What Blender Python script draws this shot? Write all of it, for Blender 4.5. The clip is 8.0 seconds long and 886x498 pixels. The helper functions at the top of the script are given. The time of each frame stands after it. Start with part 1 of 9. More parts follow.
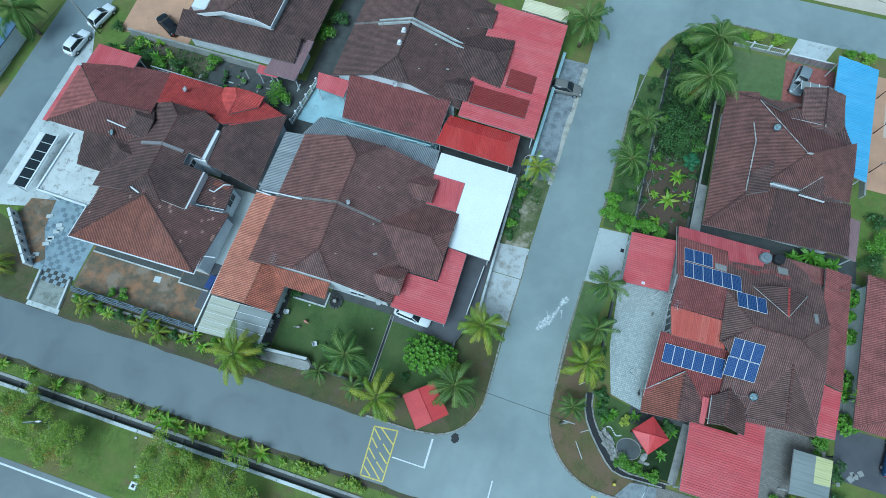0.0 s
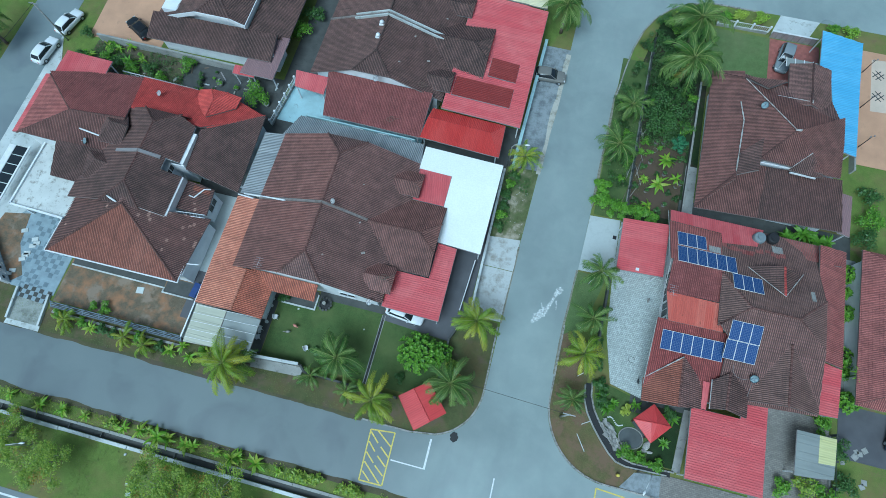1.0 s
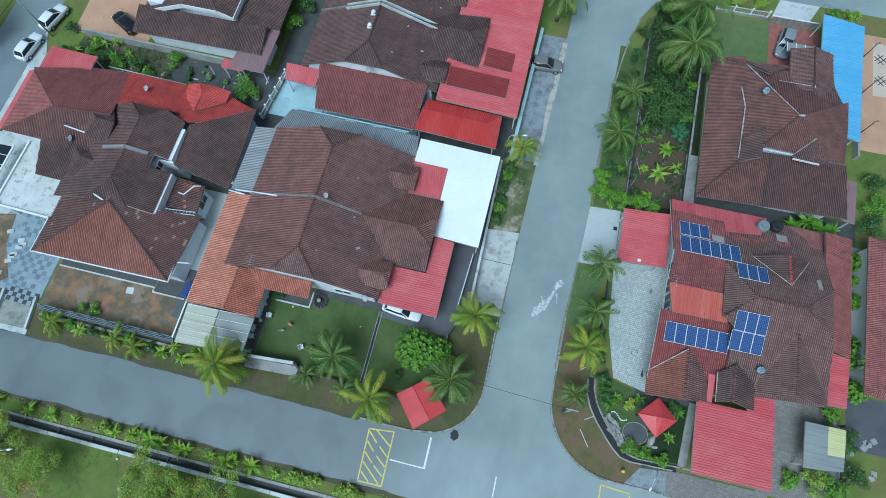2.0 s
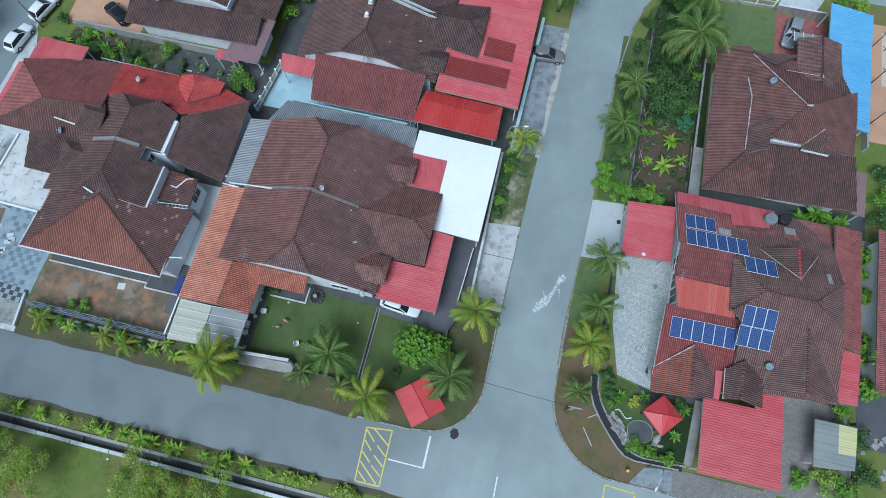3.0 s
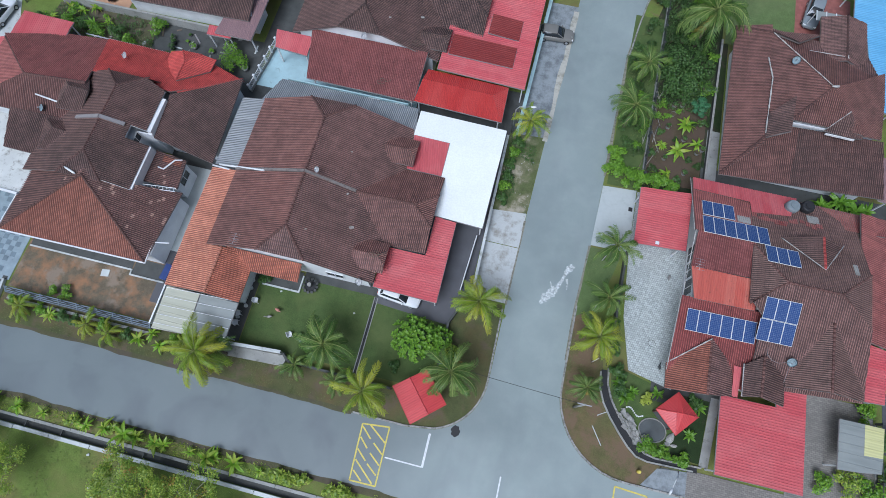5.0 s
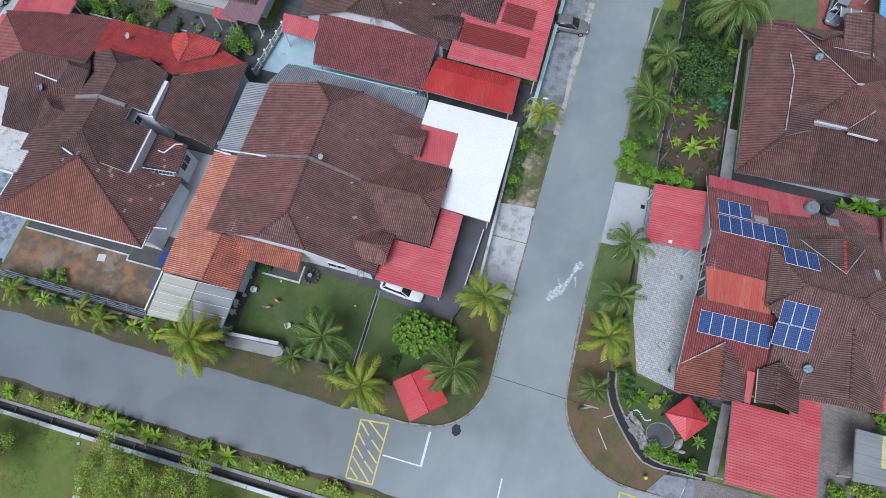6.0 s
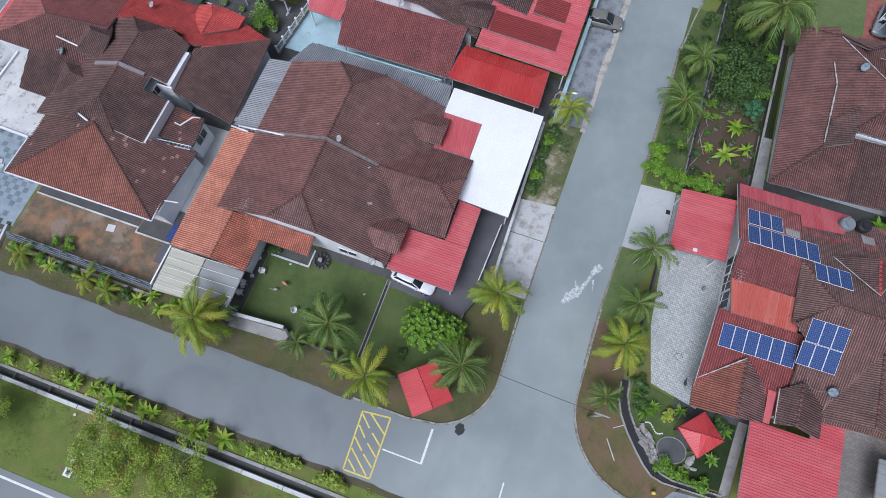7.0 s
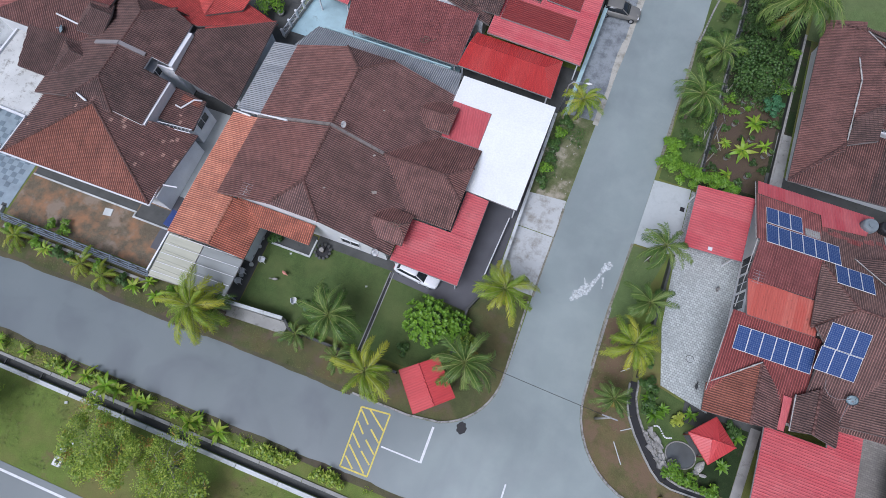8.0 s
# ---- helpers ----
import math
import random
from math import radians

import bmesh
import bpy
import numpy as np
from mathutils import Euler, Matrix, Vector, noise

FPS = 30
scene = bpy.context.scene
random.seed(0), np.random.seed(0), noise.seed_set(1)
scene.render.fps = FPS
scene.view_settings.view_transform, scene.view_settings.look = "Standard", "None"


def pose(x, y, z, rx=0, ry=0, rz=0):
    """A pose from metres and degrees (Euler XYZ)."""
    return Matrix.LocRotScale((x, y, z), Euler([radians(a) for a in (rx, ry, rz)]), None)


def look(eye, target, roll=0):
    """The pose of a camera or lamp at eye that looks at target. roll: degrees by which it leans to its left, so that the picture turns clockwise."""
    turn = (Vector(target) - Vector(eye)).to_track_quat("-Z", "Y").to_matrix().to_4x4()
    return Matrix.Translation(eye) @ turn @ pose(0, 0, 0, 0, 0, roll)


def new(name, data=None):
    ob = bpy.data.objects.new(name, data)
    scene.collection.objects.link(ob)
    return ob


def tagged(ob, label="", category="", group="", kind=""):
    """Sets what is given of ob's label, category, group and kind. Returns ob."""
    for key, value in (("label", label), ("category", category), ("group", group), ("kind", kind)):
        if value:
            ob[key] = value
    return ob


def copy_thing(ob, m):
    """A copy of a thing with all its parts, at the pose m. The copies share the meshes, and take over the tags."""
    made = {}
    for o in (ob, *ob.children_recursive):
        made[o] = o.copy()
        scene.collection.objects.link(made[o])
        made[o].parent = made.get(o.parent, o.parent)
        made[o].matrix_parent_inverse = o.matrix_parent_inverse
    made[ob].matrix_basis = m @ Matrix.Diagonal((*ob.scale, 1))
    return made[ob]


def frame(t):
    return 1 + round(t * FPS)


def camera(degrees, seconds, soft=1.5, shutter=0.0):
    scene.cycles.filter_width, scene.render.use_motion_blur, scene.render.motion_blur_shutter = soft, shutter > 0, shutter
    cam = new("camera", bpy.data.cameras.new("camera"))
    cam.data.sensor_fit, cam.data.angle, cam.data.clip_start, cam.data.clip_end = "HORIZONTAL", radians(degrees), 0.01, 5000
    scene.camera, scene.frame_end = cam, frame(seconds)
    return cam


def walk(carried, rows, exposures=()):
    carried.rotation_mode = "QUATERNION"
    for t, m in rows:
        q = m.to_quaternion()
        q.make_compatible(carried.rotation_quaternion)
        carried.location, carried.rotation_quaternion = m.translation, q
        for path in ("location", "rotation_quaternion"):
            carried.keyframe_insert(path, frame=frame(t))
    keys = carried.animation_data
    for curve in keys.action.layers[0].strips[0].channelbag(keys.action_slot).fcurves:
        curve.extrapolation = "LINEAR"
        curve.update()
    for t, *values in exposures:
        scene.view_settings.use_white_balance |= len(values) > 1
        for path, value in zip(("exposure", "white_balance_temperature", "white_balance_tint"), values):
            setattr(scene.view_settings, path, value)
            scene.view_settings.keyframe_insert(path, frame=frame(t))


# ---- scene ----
# ---- camera and its walk: a drone sinking almost straight down, turning slowly ----
cam = camera(78.0, 8.0, soft=0.5)
PATH = [
    (0, (-0.568, -0.687, 59.662), (-0.782, -0.053, 57.777), -1.4),
    (0.5, (-0.522, -0.574, 59.056), (-0.715, 0.063, 57.17), -1.5),
    (1, (-0.504, -0.454, 58.332), (-0.684, 0.181, 56.445), -1.5),
    (1.5, (-0.511, -0.354, 57.631), (-0.682, 0.278, 55.741), -1.6),
    (3, (-0.429, -0.427, 55.316), (-0.598, 0.202, 53.424), -1.8),
    (3.5, (-0.44, -0.385, 54.572), (-0.61, 0.241, 52.68), -1.8),
    (4, (-0.497, -0.344, 53.766), (-0.667, 0.278, 51.873), -1.8),
    (4.5, (-0.537, -0.319, 52.955), (-0.706, 0.299, 51.06), -1.7),
    (6, (-0.678, -0.331, 50.465), (-0.861, 0.276, 48.568), -1.5),
    (6.5, (-0.843, -0.305, 49.68), (-1.047, 0.29, 47.781), -1.4),
    (7, (-1.011, -0.355, 48.838), (-1.231, 0.231, 46.938), -1.3),
    (7.5, (-1.076, -0.328, 47.998), (-1.301, 0.252, 46.097), -1.3),
    (8, (-1.179, -0.279, 47.207), (-1.409, 0.292, 45.304), -1.2),
]
walk(cam, [(t, look(eye, target, roll)) for t, eye, target, roll in PATH],
     exposures=[(0, 0.11, 5330, -16.5), (1.5, 0.11, 5560, -14), (3, 0.12, 5920, -2.5), (4.5, 0.14, 6190, 2.5), (6.5, 0.15, 6560, 11.5), (8, 0.14, 6590, 12)])

# ---- world and light: a bright, fully clouded sky after rain ----
SUN_EL, SUN_AZ = 58.0, 200.0
world = bpy.data.worlds.new("overcast_sky")
scene.world = world
world.use_nodes = True
wn = world.node_tree
sky = wn.nodes.new("ShaderNodeTexSky")
sky.sky_type = "NISHITA"
sky.sun_disc = False
sky.sun_elevation, sky.sun_rotation = radians(SUN_EL), radians(SUN_AZ)
sky.air_density, sky.dust_density, sky.ozone_density = 1.0, 4.0, 1.0
wn.links.new(sky.outputs[0], wn.nodes["Background"].inputs[0])
wn.nodes["Background"].inputs[1].default_value = 0.1
sun_data = bpy.data.lights.new("sun", "SUN")
sun_data.energy, sun_data.angle, sun_data.color = 2.0, radians(30), (0.82, 0.95, 1.24)
sun = new("sun", sun_data)
sun.matrix_world = look((0, 0, 80), (math.sin(radians(SUN_AZ)) * -40, math.cos(radians(SUN_AZ)) * -40, 80 - 40 * math.tan(radians(SUN_EL))))


# ---- materials ----
class Nodes:
    """A small builder of node materials."""

    def __init__(self, name):
        self.m = bpy.data.materials.new(name)
        self.m.use_nodes = True
        self.t = self.m.node_tree
        self.b = self.t.nodes["Principled BSDF"]
        self.obj = None

    def n(self, kind, **values):
        node = self.t.nodes.new("ShaderNode" + kind)
        for key, value in values.items():
            setattr(node, key, value)
        return node

    def link(self, a, b):
        self.t.links.new(a, b)

    def put(self, socket, value):
        if isinstance(value, (int, float)):
            socket.default_value = value
        elif isinstance(value, tuple):
            socket.default_value = (*value, 1.0)[:len(socket.default_value)]
        else:
            self.link(value, socket)

    def coord(self):
        """World-sized coordinates that belong to the object."""
        if self.obj is None:
            geo = self.n("NewGeometry")
            self.obj = geo.outputs["Position"]
        return self.obj

    def uv(self):
        return self.n("UVMap").outputs[0]

    def uvx(self, vec):
        s = self.n("SeparateXYZ")
        self.link(vec, s.inputs[0])
        return s.outputs[0]

    def scaled(self, vec, s):
        node = self.n("VectorMath", operation="MULTIPLY")
        self.link(vec, node.inputs[0])
        node.inputs[1].default_value = s if isinstance(s, tuple) else (s, s, s)
        return node.outputs[0]

    def noise(self, scale, detail=4, rough=0.55, vec=None, distort=0.0):
        node = self.n("TexNoise")
        self.link(vec if vec is not None else self.coord(), node.inputs["Vector"])
        node.inputs["Scale"].default_value, node.inputs["Detail"].default_value = scale, detail
        node.inputs["Roughness"].default_value, node.inputs["Distortion"].default_value = rough, distort
        return node.outputs["Fac"]

    def ramp(self, fac, lo, hi, a=0.0, b=1.0):
        node = self.n("MapRange")
        self.link(fac, node.inputs["Value"])
        for k, v in (("From Min", lo), ("From Max", hi), ("To Min", a), ("To Max", b)):
            node.inputs[k].default_value = v
        return node.outputs[0]

    def math(self, op, a, b=0.0):
        node = self.n("Math", operation=op)
        self.put(node.inputs[0], a)
        self.put(node.inputs[1], b)
        return node.outputs[0]

    def mix(self, fac, a, b, mode="MIX"):
        node = self.n("Mix", data_type="RGBA", blend_type=mode)
        self.put(node.inputs[0], fac)
        self.put(node.inputs[6], a)
        self.put(node.inputs[7], b)
        return node.outputs[2]

    def random(self):
        return self.n("ObjectInfo").outputs["Random"]

    def cell(self, vec, su, sv):
        """One random number for each cell of su x sv metres."""
        v = self.scaled(vec, (1 / su, 1 / sv, 1))
        f = self.n("VectorMath", operation="FLOOR")
        self.link(v, f.inputs[0])
        w = self.n("TexWhiteNoise", noise_dimensions="2D")
        self.link(f.outputs[0], w.inputs["Vector"])
        return w.outputs["Value"]

    def bump(self, height, strength=0.3, distance=0.02):
        node = self.n("Bump")
        self.link(height, node.inputs["Height"])
        node.inputs["Strength"].default_value, node.inputs["Distance"].default_value = strength, distance
        self.link(node.outputs[0], self.b.inputs["Normal"])

    def done(self, color, rough, metal=0.0, spec=0.5):
        self.put(self.b.inputs["Base Color"], color)
        self.put(self.b.inputs["Roughness"], rough)
        self.put(self.b.inputs["Metallic"], metal)
        self.b.inputs["Specular IOR Level"].default_value = spec
        return self.m


def plain(name, color, rough=0.6, var=0.25, scale=1.5, grain=20.0, bump=0.15, metal=0.0, spec=0.5, dirt=None, dirt_at=0.58):
    """Paint, concrete, plastic: two scales of variation, and stains of another colour."""
    k = Nodes(name)
    big, fine = k.noise(scale), k.noise(grain, 3)
    dark = tuple(c * (1 - var) for c in color)
    light = tuple(min(1.0, c * (1 + var * 0.6)) for c in color)
    c = k.mix(k.ramp(big, 0.3, 0.7), dark, light)
    c = k.mix(k.ramp(fine, 0.35, 0.7, 0.0, 0.35), c, tuple(v * 0.75 for v in color))
    if dirt:
        spots = k.noise(scale * 2.7, 6, 0.7)
        c = k.mix(k.ramp(spots, dirt_at, dirt_at + 0.14, 0.0, 0.8), c, dirt)
    k.bump(fine, bump, 0.01)
    return k.done(c, k.ramp(big, 0.3, 0.7, max(0.05, rough - 0.08), min(1.0, rough + 0.08)), metal, spec)


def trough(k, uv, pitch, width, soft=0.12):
    """1 in the channels between the rolls, for silt and painted rib shade, broken up where rain has washed them."""
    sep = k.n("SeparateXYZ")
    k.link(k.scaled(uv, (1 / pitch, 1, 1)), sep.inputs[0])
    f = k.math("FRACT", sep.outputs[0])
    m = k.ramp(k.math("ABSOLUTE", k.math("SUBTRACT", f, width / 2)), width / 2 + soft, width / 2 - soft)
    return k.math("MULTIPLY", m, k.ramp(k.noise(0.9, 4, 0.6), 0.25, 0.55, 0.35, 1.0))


TILE, COURSE = 0.186, 0.3


def tile_material(name, base, second, moss, moss_at=0.55, cell=0.55, rough=0.62, odd=2.0, silt_shade=0.78, lap=0.2):
    """Interlocking concrete roof tiles: each tile a shade of its own, faded, blackened by weather, its channels dark
    with silt and painted rib shading.
    """
    k = Nodes(name)
    uv = k.uv()
    each = k.cell(uv, TILE, COURSE)
    row = k.cell(uv, 40.0, COURSE)
    c = k.mix(k.ramp(each, 0.0, 1.0, 0.0, cell), base, second)
    c = k.mix(k.ramp(row, 0.0, 1.0, 0.0, 0.3), c, tuple(v * 0.65 for v in base))
    big = k.noise(0.16, 5, 0.6)
    c = k.mix(k.ramp(big, moss_at - 0.14, moss_at + 0.14, 0.0, 0.85), c, moss)
    mid = k.noise(0.8, 5, 0.62)
    c = k.mix(k.ramp(mid, 0.42, 0.75, 0.0, 0.5), c, tuple(min(1.0, v * 1.5) for v in second))
    streak = k.noise(1.0, 4, 0.6, k.scaled(uv, (2.2, 0.28, 1)))
    c = k.mix(k.ramp(streak, 0.5, 0.72, 0.0, 0.55), c, tuple(v * 0.6 for v in moss))
    lichen = k.noise(5.0, 5, 0.75)
    c = k.mix(k.ramp(lichen, 0.64, 0.78, 0.0, 0.35), c, (0.26, 0.23, 0.21))
    other = k.math("MULTIPLY", k.cell(uv, TILE * 2.001, COURSE * 1.001), k.ramp(k.noise(0.45, 2, 0.5), 0.4, 0.46))
    c = k.mix(k.ramp(other, odd, odd + 0.004, 0.0, 0.95), c, (0.5, 0.32, 0.26))
    # Channels darkened: silt, plus rib shading painted into the colour.
    c = k.mix(k.math("MULTIPLY", trough(k, uv, TILE, 0.4), silt_shade), c, tuple(v * 0.4 for v in moss))
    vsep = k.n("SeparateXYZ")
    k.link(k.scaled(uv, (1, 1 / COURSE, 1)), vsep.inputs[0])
    # Dark line at each course: lap grime and a painted joint shadow.
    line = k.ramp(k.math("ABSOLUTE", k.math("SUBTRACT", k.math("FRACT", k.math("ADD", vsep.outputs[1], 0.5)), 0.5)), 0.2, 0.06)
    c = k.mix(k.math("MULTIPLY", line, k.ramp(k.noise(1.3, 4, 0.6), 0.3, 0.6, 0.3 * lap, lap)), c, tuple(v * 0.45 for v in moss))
    # Roll crests painted paler to strengthen the rib shading.
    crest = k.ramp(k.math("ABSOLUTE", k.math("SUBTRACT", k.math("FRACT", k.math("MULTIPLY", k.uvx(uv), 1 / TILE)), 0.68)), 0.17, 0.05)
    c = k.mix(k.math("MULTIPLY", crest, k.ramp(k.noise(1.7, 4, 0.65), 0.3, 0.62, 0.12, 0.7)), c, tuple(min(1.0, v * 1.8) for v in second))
    k.bump(k.noise(28.0, 3), 0.3, 0.012)
    return k.done(c, k.ramp(big, 0.3, 0.7, rough - 0.12, rough + 0.12), 0.0, 0.4)


def sheet_material(name, base, fade, rust=(0.12, 0.05, 0.03), rust_at=0.7, rough=0.42, metal=0.0, pitch=0.23, width=0.55, silt_shade=0.22):
    """Painted or bare corrugated sheet: faded along the sheets, valleys dark with grime and painted rib shade, stained
    near laps.
    """
    k = Nodes(name)
    uv = k.uv()
    sheet = k.cell(uv, 0.82, 40.0)
    c = k.mix(k.ramp(sheet, 0.0, 1.0, 0.0, 0.5), base, fade)
    streak = k.noise(1.0, 4, 0.6, k.scaled(uv, (3.0, 0.25, 1)))
    c = k.mix(k.ramp(streak, 0.45, 0.75, 0.0, 0.5), c, tuple(v * 0.72 for v in base))
    big = k.noise(0.35, 5, 0.62)
    c = k.mix(k.ramp(big, 0.5, 0.72, 0.0, 0.5), c, fade)
    spot = k.noise(2.3, 6, 0.72)
    c = k.mix(k.ramp(spot, rust_at, rust_at + 0.1, 0.0, 0.7), c, rust)
    # One dark tone in the valleys for grime and rib shade.
    c = k.mix(k.math("MULTIPLY", trough(k, uv, pitch, width), silt_shade), c, tuple(v * 0.45 for v in base))
    k.bump(k.noise(9.0, 3), 0.12, 0.01)
    return k.done(c, k.ramp(big, 0.3, 0.7, rough - 0.1, rough + 0.12), metal, 0.5)


def worn_slab(name, pale, stain, at=0.54):
    """Old pale concrete: soft stains at two sizes."""
    k = Nodes(name)
    wide, mid, fine = k.noise(0.8, 6, 0.72), k.noise(2.4, 6, 0.74), k.noise(22.0, 3)
    c = k.mix(k.ramp(mid, 0.3, 0.7), tuple(v * 0.88 for v in pale), pale)
    c = k.mix(k.ramp(wide, at - 0.02, at + 0.16, 0.0, 0.75), c, stain)
    c = k.mix(k.ramp(mid, 0.56, 0.72, 0.0, 0.5), c, stain)
    c = k.mix(k.ramp(fine, 0.4, 0.75, 0.0, 0.25), c, tuple(v * 0.7 for v in pale))
    k.bump(fine, 0.2, 0.01)
    return k.done(c, k.ramp(wide, 0.3, 0.7, 0.65, 0.45), 0.0, 0.4)


def asphalt(name, tone=0.055, wet=0.5):
    """Worn road, damp after rain: smooth wet films that mirror the sky between drier, paler patches."""
    k = Nodes(name)
    fine, big = k.noise(60.0, 3), k.noise(0.09, 2, 0.45)
    c = k.mix(k.ramp(big, 0.3, 0.7), (tone * 0.83, tone * 1.0, tone * 0.98), (tone * 1.06, tone * 1.26, tone * 1.22))
    c = k.mix(k.ramp(k.noise(0.5, 4, 0.6), 0.42, 0.72, 0.0, 0.3), c, (tone * 1.35, tone * 1.48, tone * 1.46))
    c = k.mix(k.ramp(fine, 0.45, 0.75, 0.0, 0.3), c, (tone * 1.6, tone * 1.66, tone * 1.6))
    sep = k.n("SeparateXYZ")
    k.link(k.coord(), sep.inputs[0])
    edge = k.math("ADD", sep.outputs[0], k.math("MULTIPLY", k.math("SUBTRACT", k.noise(0.1, 3, 0.5), 0.5), 22.0))
    damp = k.ramp(edge, 5.0, -8.0)
    c = k.mix(k.math("MULTIPLY", damp, 0.76), c, (tone * 0.45, tone * 0.54, tone * 0.57))
    # Wet patches and palm reflections painted as soft dark blots, stronger westward.
    blot = k.noise(0.2, 3, 0.5, None, 0.6)
    c = k.mix(k.math("MULTIPLY", k.ramp(blot, 0.48, 0.7), k.ramp(edge, 6.0, -12.0, 0.12, 0.6)), c, (tone * 0.38, tone * 0.43, tone * 0.5))
    streak = k.noise(0.3, 3, 0.55, k.scaled(k.coord(), (1.0, 0.3, 1)))
    c = k.mix(k.ramp(streak, 0.52, 0.8, 0.0, 0.35), c, (tone * 0.6, tone * 0.7, tone * 0.74))
    k.bump(fine, 0.08, 0.003)
    return k.done(c, k.ramp(big, 0.3, 0.7, wet - 0.12, wet + 0.1), 0.0, 0.6)


def turf(name, green=(0.1, 0.14, 0.045), dry=(0.17, 0.155, 0.07), soil=(0.13, 0.1, 0.065), bare=0.62, wide=0.11):
    k = Nodes(name)
    big, mid, fine = k.noise(wide, 5, 0.6), k.noise(0.9, 5, 0.65), k.noise(14.0, 4, 0.7)
    c = k.mix(k.ramp(mid, 0.3, 0.7), green, tuple(v * 1.5 for v in green))
    c = k.mix(k.ramp(fine, 0.35, 0.7, 0.0, 0.6), c, tuple(v * 0.5 for v in green))
    c = k.mix(k.ramp(big, 0.45, 0.68, 0.0, 0.75), c, dry)
    patch = k.noise(0.35, 6, 0.68)
    c = k.mix(k.ramp(patch, bare, bare + 0.1, 0.0, 0.9), c, soil)
    k.bump(fine, 0.7, 0.05)
    return k.done(c, 0.85, 0.0, 0.2)


def leaf_material(name, a, b, tip=None, rough=0.42):
    """Leaves: each its own shade, letting some light through."""
    k = Nodes(name)
    island = k.n("NewGeometry").outputs["Random Per Island"]
    c = k.mix(island, a, b)
    c = k.mix(k.ramp(k.noise(0.6, 3), 0.35, 0.7, 0.0, 0.4), c, tuple(v * 0.65 for v in a))
    if tip:
        c = k.mix(k.ramp(k.random(), 0.35, 1.0, 0.0, 0.85), c, tip)
    m = k.done(c, rough, 0.0, 0.45)
    thin = k.n("BsdfTranslucent")
    k.link(c, thin.inputs["Color"])
    both = k.n("MixShader")
    both.inputs[0].default_value = 0.35
    k.link(k.b.outputs[0], both.inputs[1])
    k.link(thin.outputs[0], both.inputs[2])
    k.link(both.outputs[0], k.t.nodes["Material Output"].inputs["Surface"])
    return m


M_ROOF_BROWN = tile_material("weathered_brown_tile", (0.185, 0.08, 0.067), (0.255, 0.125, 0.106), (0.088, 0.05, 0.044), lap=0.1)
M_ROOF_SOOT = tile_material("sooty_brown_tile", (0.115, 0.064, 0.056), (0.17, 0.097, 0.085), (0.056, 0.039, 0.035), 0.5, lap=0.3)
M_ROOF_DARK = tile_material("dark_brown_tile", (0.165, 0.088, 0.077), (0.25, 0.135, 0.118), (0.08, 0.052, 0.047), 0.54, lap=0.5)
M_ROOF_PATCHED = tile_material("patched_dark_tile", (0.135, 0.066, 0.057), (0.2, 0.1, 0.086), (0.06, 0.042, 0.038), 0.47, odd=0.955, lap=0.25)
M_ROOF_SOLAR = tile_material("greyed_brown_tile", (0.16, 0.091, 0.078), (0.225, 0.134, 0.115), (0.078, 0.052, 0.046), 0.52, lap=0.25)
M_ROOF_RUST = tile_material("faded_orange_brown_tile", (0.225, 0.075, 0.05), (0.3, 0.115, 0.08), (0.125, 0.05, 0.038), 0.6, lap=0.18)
M_ROOF_REDBROWN = tile_material("faded_red_brown_tile", (0.15, 0.066, 0.055), (0.22, 0.105, 0.09), (0.08, 0.045, 0.04), 0.52, silt_shade=0.85, lap=0.12)
M_ROOF_LEAN = tile_material("dull_maroon_tile", (0.2, 0.06, 0.057), (0.24, 0.085, 0.08), (0.14, 0.05, 0.047), 0.6, 0.4, silt_shade=0.3)
M_ROOF_WINE = tile_material("wine_red_tile", (0.24, 0.055, 0.052), (0.3, 0.085, 0.078), (0.15, 0.045, 0.042), 0.55, 0.4, silt_shade=0.6)
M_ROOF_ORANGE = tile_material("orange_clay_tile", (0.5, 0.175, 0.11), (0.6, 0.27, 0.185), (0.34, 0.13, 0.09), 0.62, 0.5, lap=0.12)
M_ROOF_RED = tile_material("repainted_red_tile", (0.5, 0.066, 0.06), (0.55, 0.1, 0.085), (0.28, 0.048, 0.043), 0.57, 0.35, silt_shade=0.4)
M_ROOF_MAROON = tile_material("faded_maroon_tile", (0.27, 0.085, 0.078), (0.34, 0.13, 0.115), (0.17, 0.068, 0.062), 0.56, 0.4, silt_shade=0.6, lap=0.1)
M_SHEET_RED = sheet_material("red_painted_sheet", (0.55, 0.09, 0.105), (0.63, 0.19, 0.19), (0.3, 0.09, 0.08), 0.6, silt_shade=0.2)
M_SHEET_FRESH = sheet_material("bright_red_sheet", (0.56, 0.05, 0.055), (0.6, 0.085, 0.085), (0.34, 0.05, 0.045), 0.68, silt_shade=0.1)
M_SHEET_DEEP = sheet_material("deep_red_sheet", (0.46, 0.035, 0.032), (0.52, 0.075, 0.065), pitch=0.2, width=0.5)
M_SHEET_DARKRED = sheet_material("dark_red_sheet", (0.22, 0.03, 0.028), (0.27, 0.05, 0.045))
M_SHEET_GRAY = sheet_material("weathered_gray_sheet", (0.25, 0.265, 0.275), (0.4, 0.415, 0.42), (0.13, 0.11, 0.1), 0.66, pitch=0.2, width=0.5, silt_shade=0.85)
M_SHEET_BLUE = sheet_material("blue_metal_sheet", (0.13, 0.39, 0.63), (0.2, 0.48, 0.71), (0.09, 0.27, 0.44), 0.7)
M_SHEET_MAUVE = sheet_material("faded_mauve_sheet", (0.26, 0.16, 0.165), (0.3, 0.19, 0.19), pitch=0.2, width=0.5)
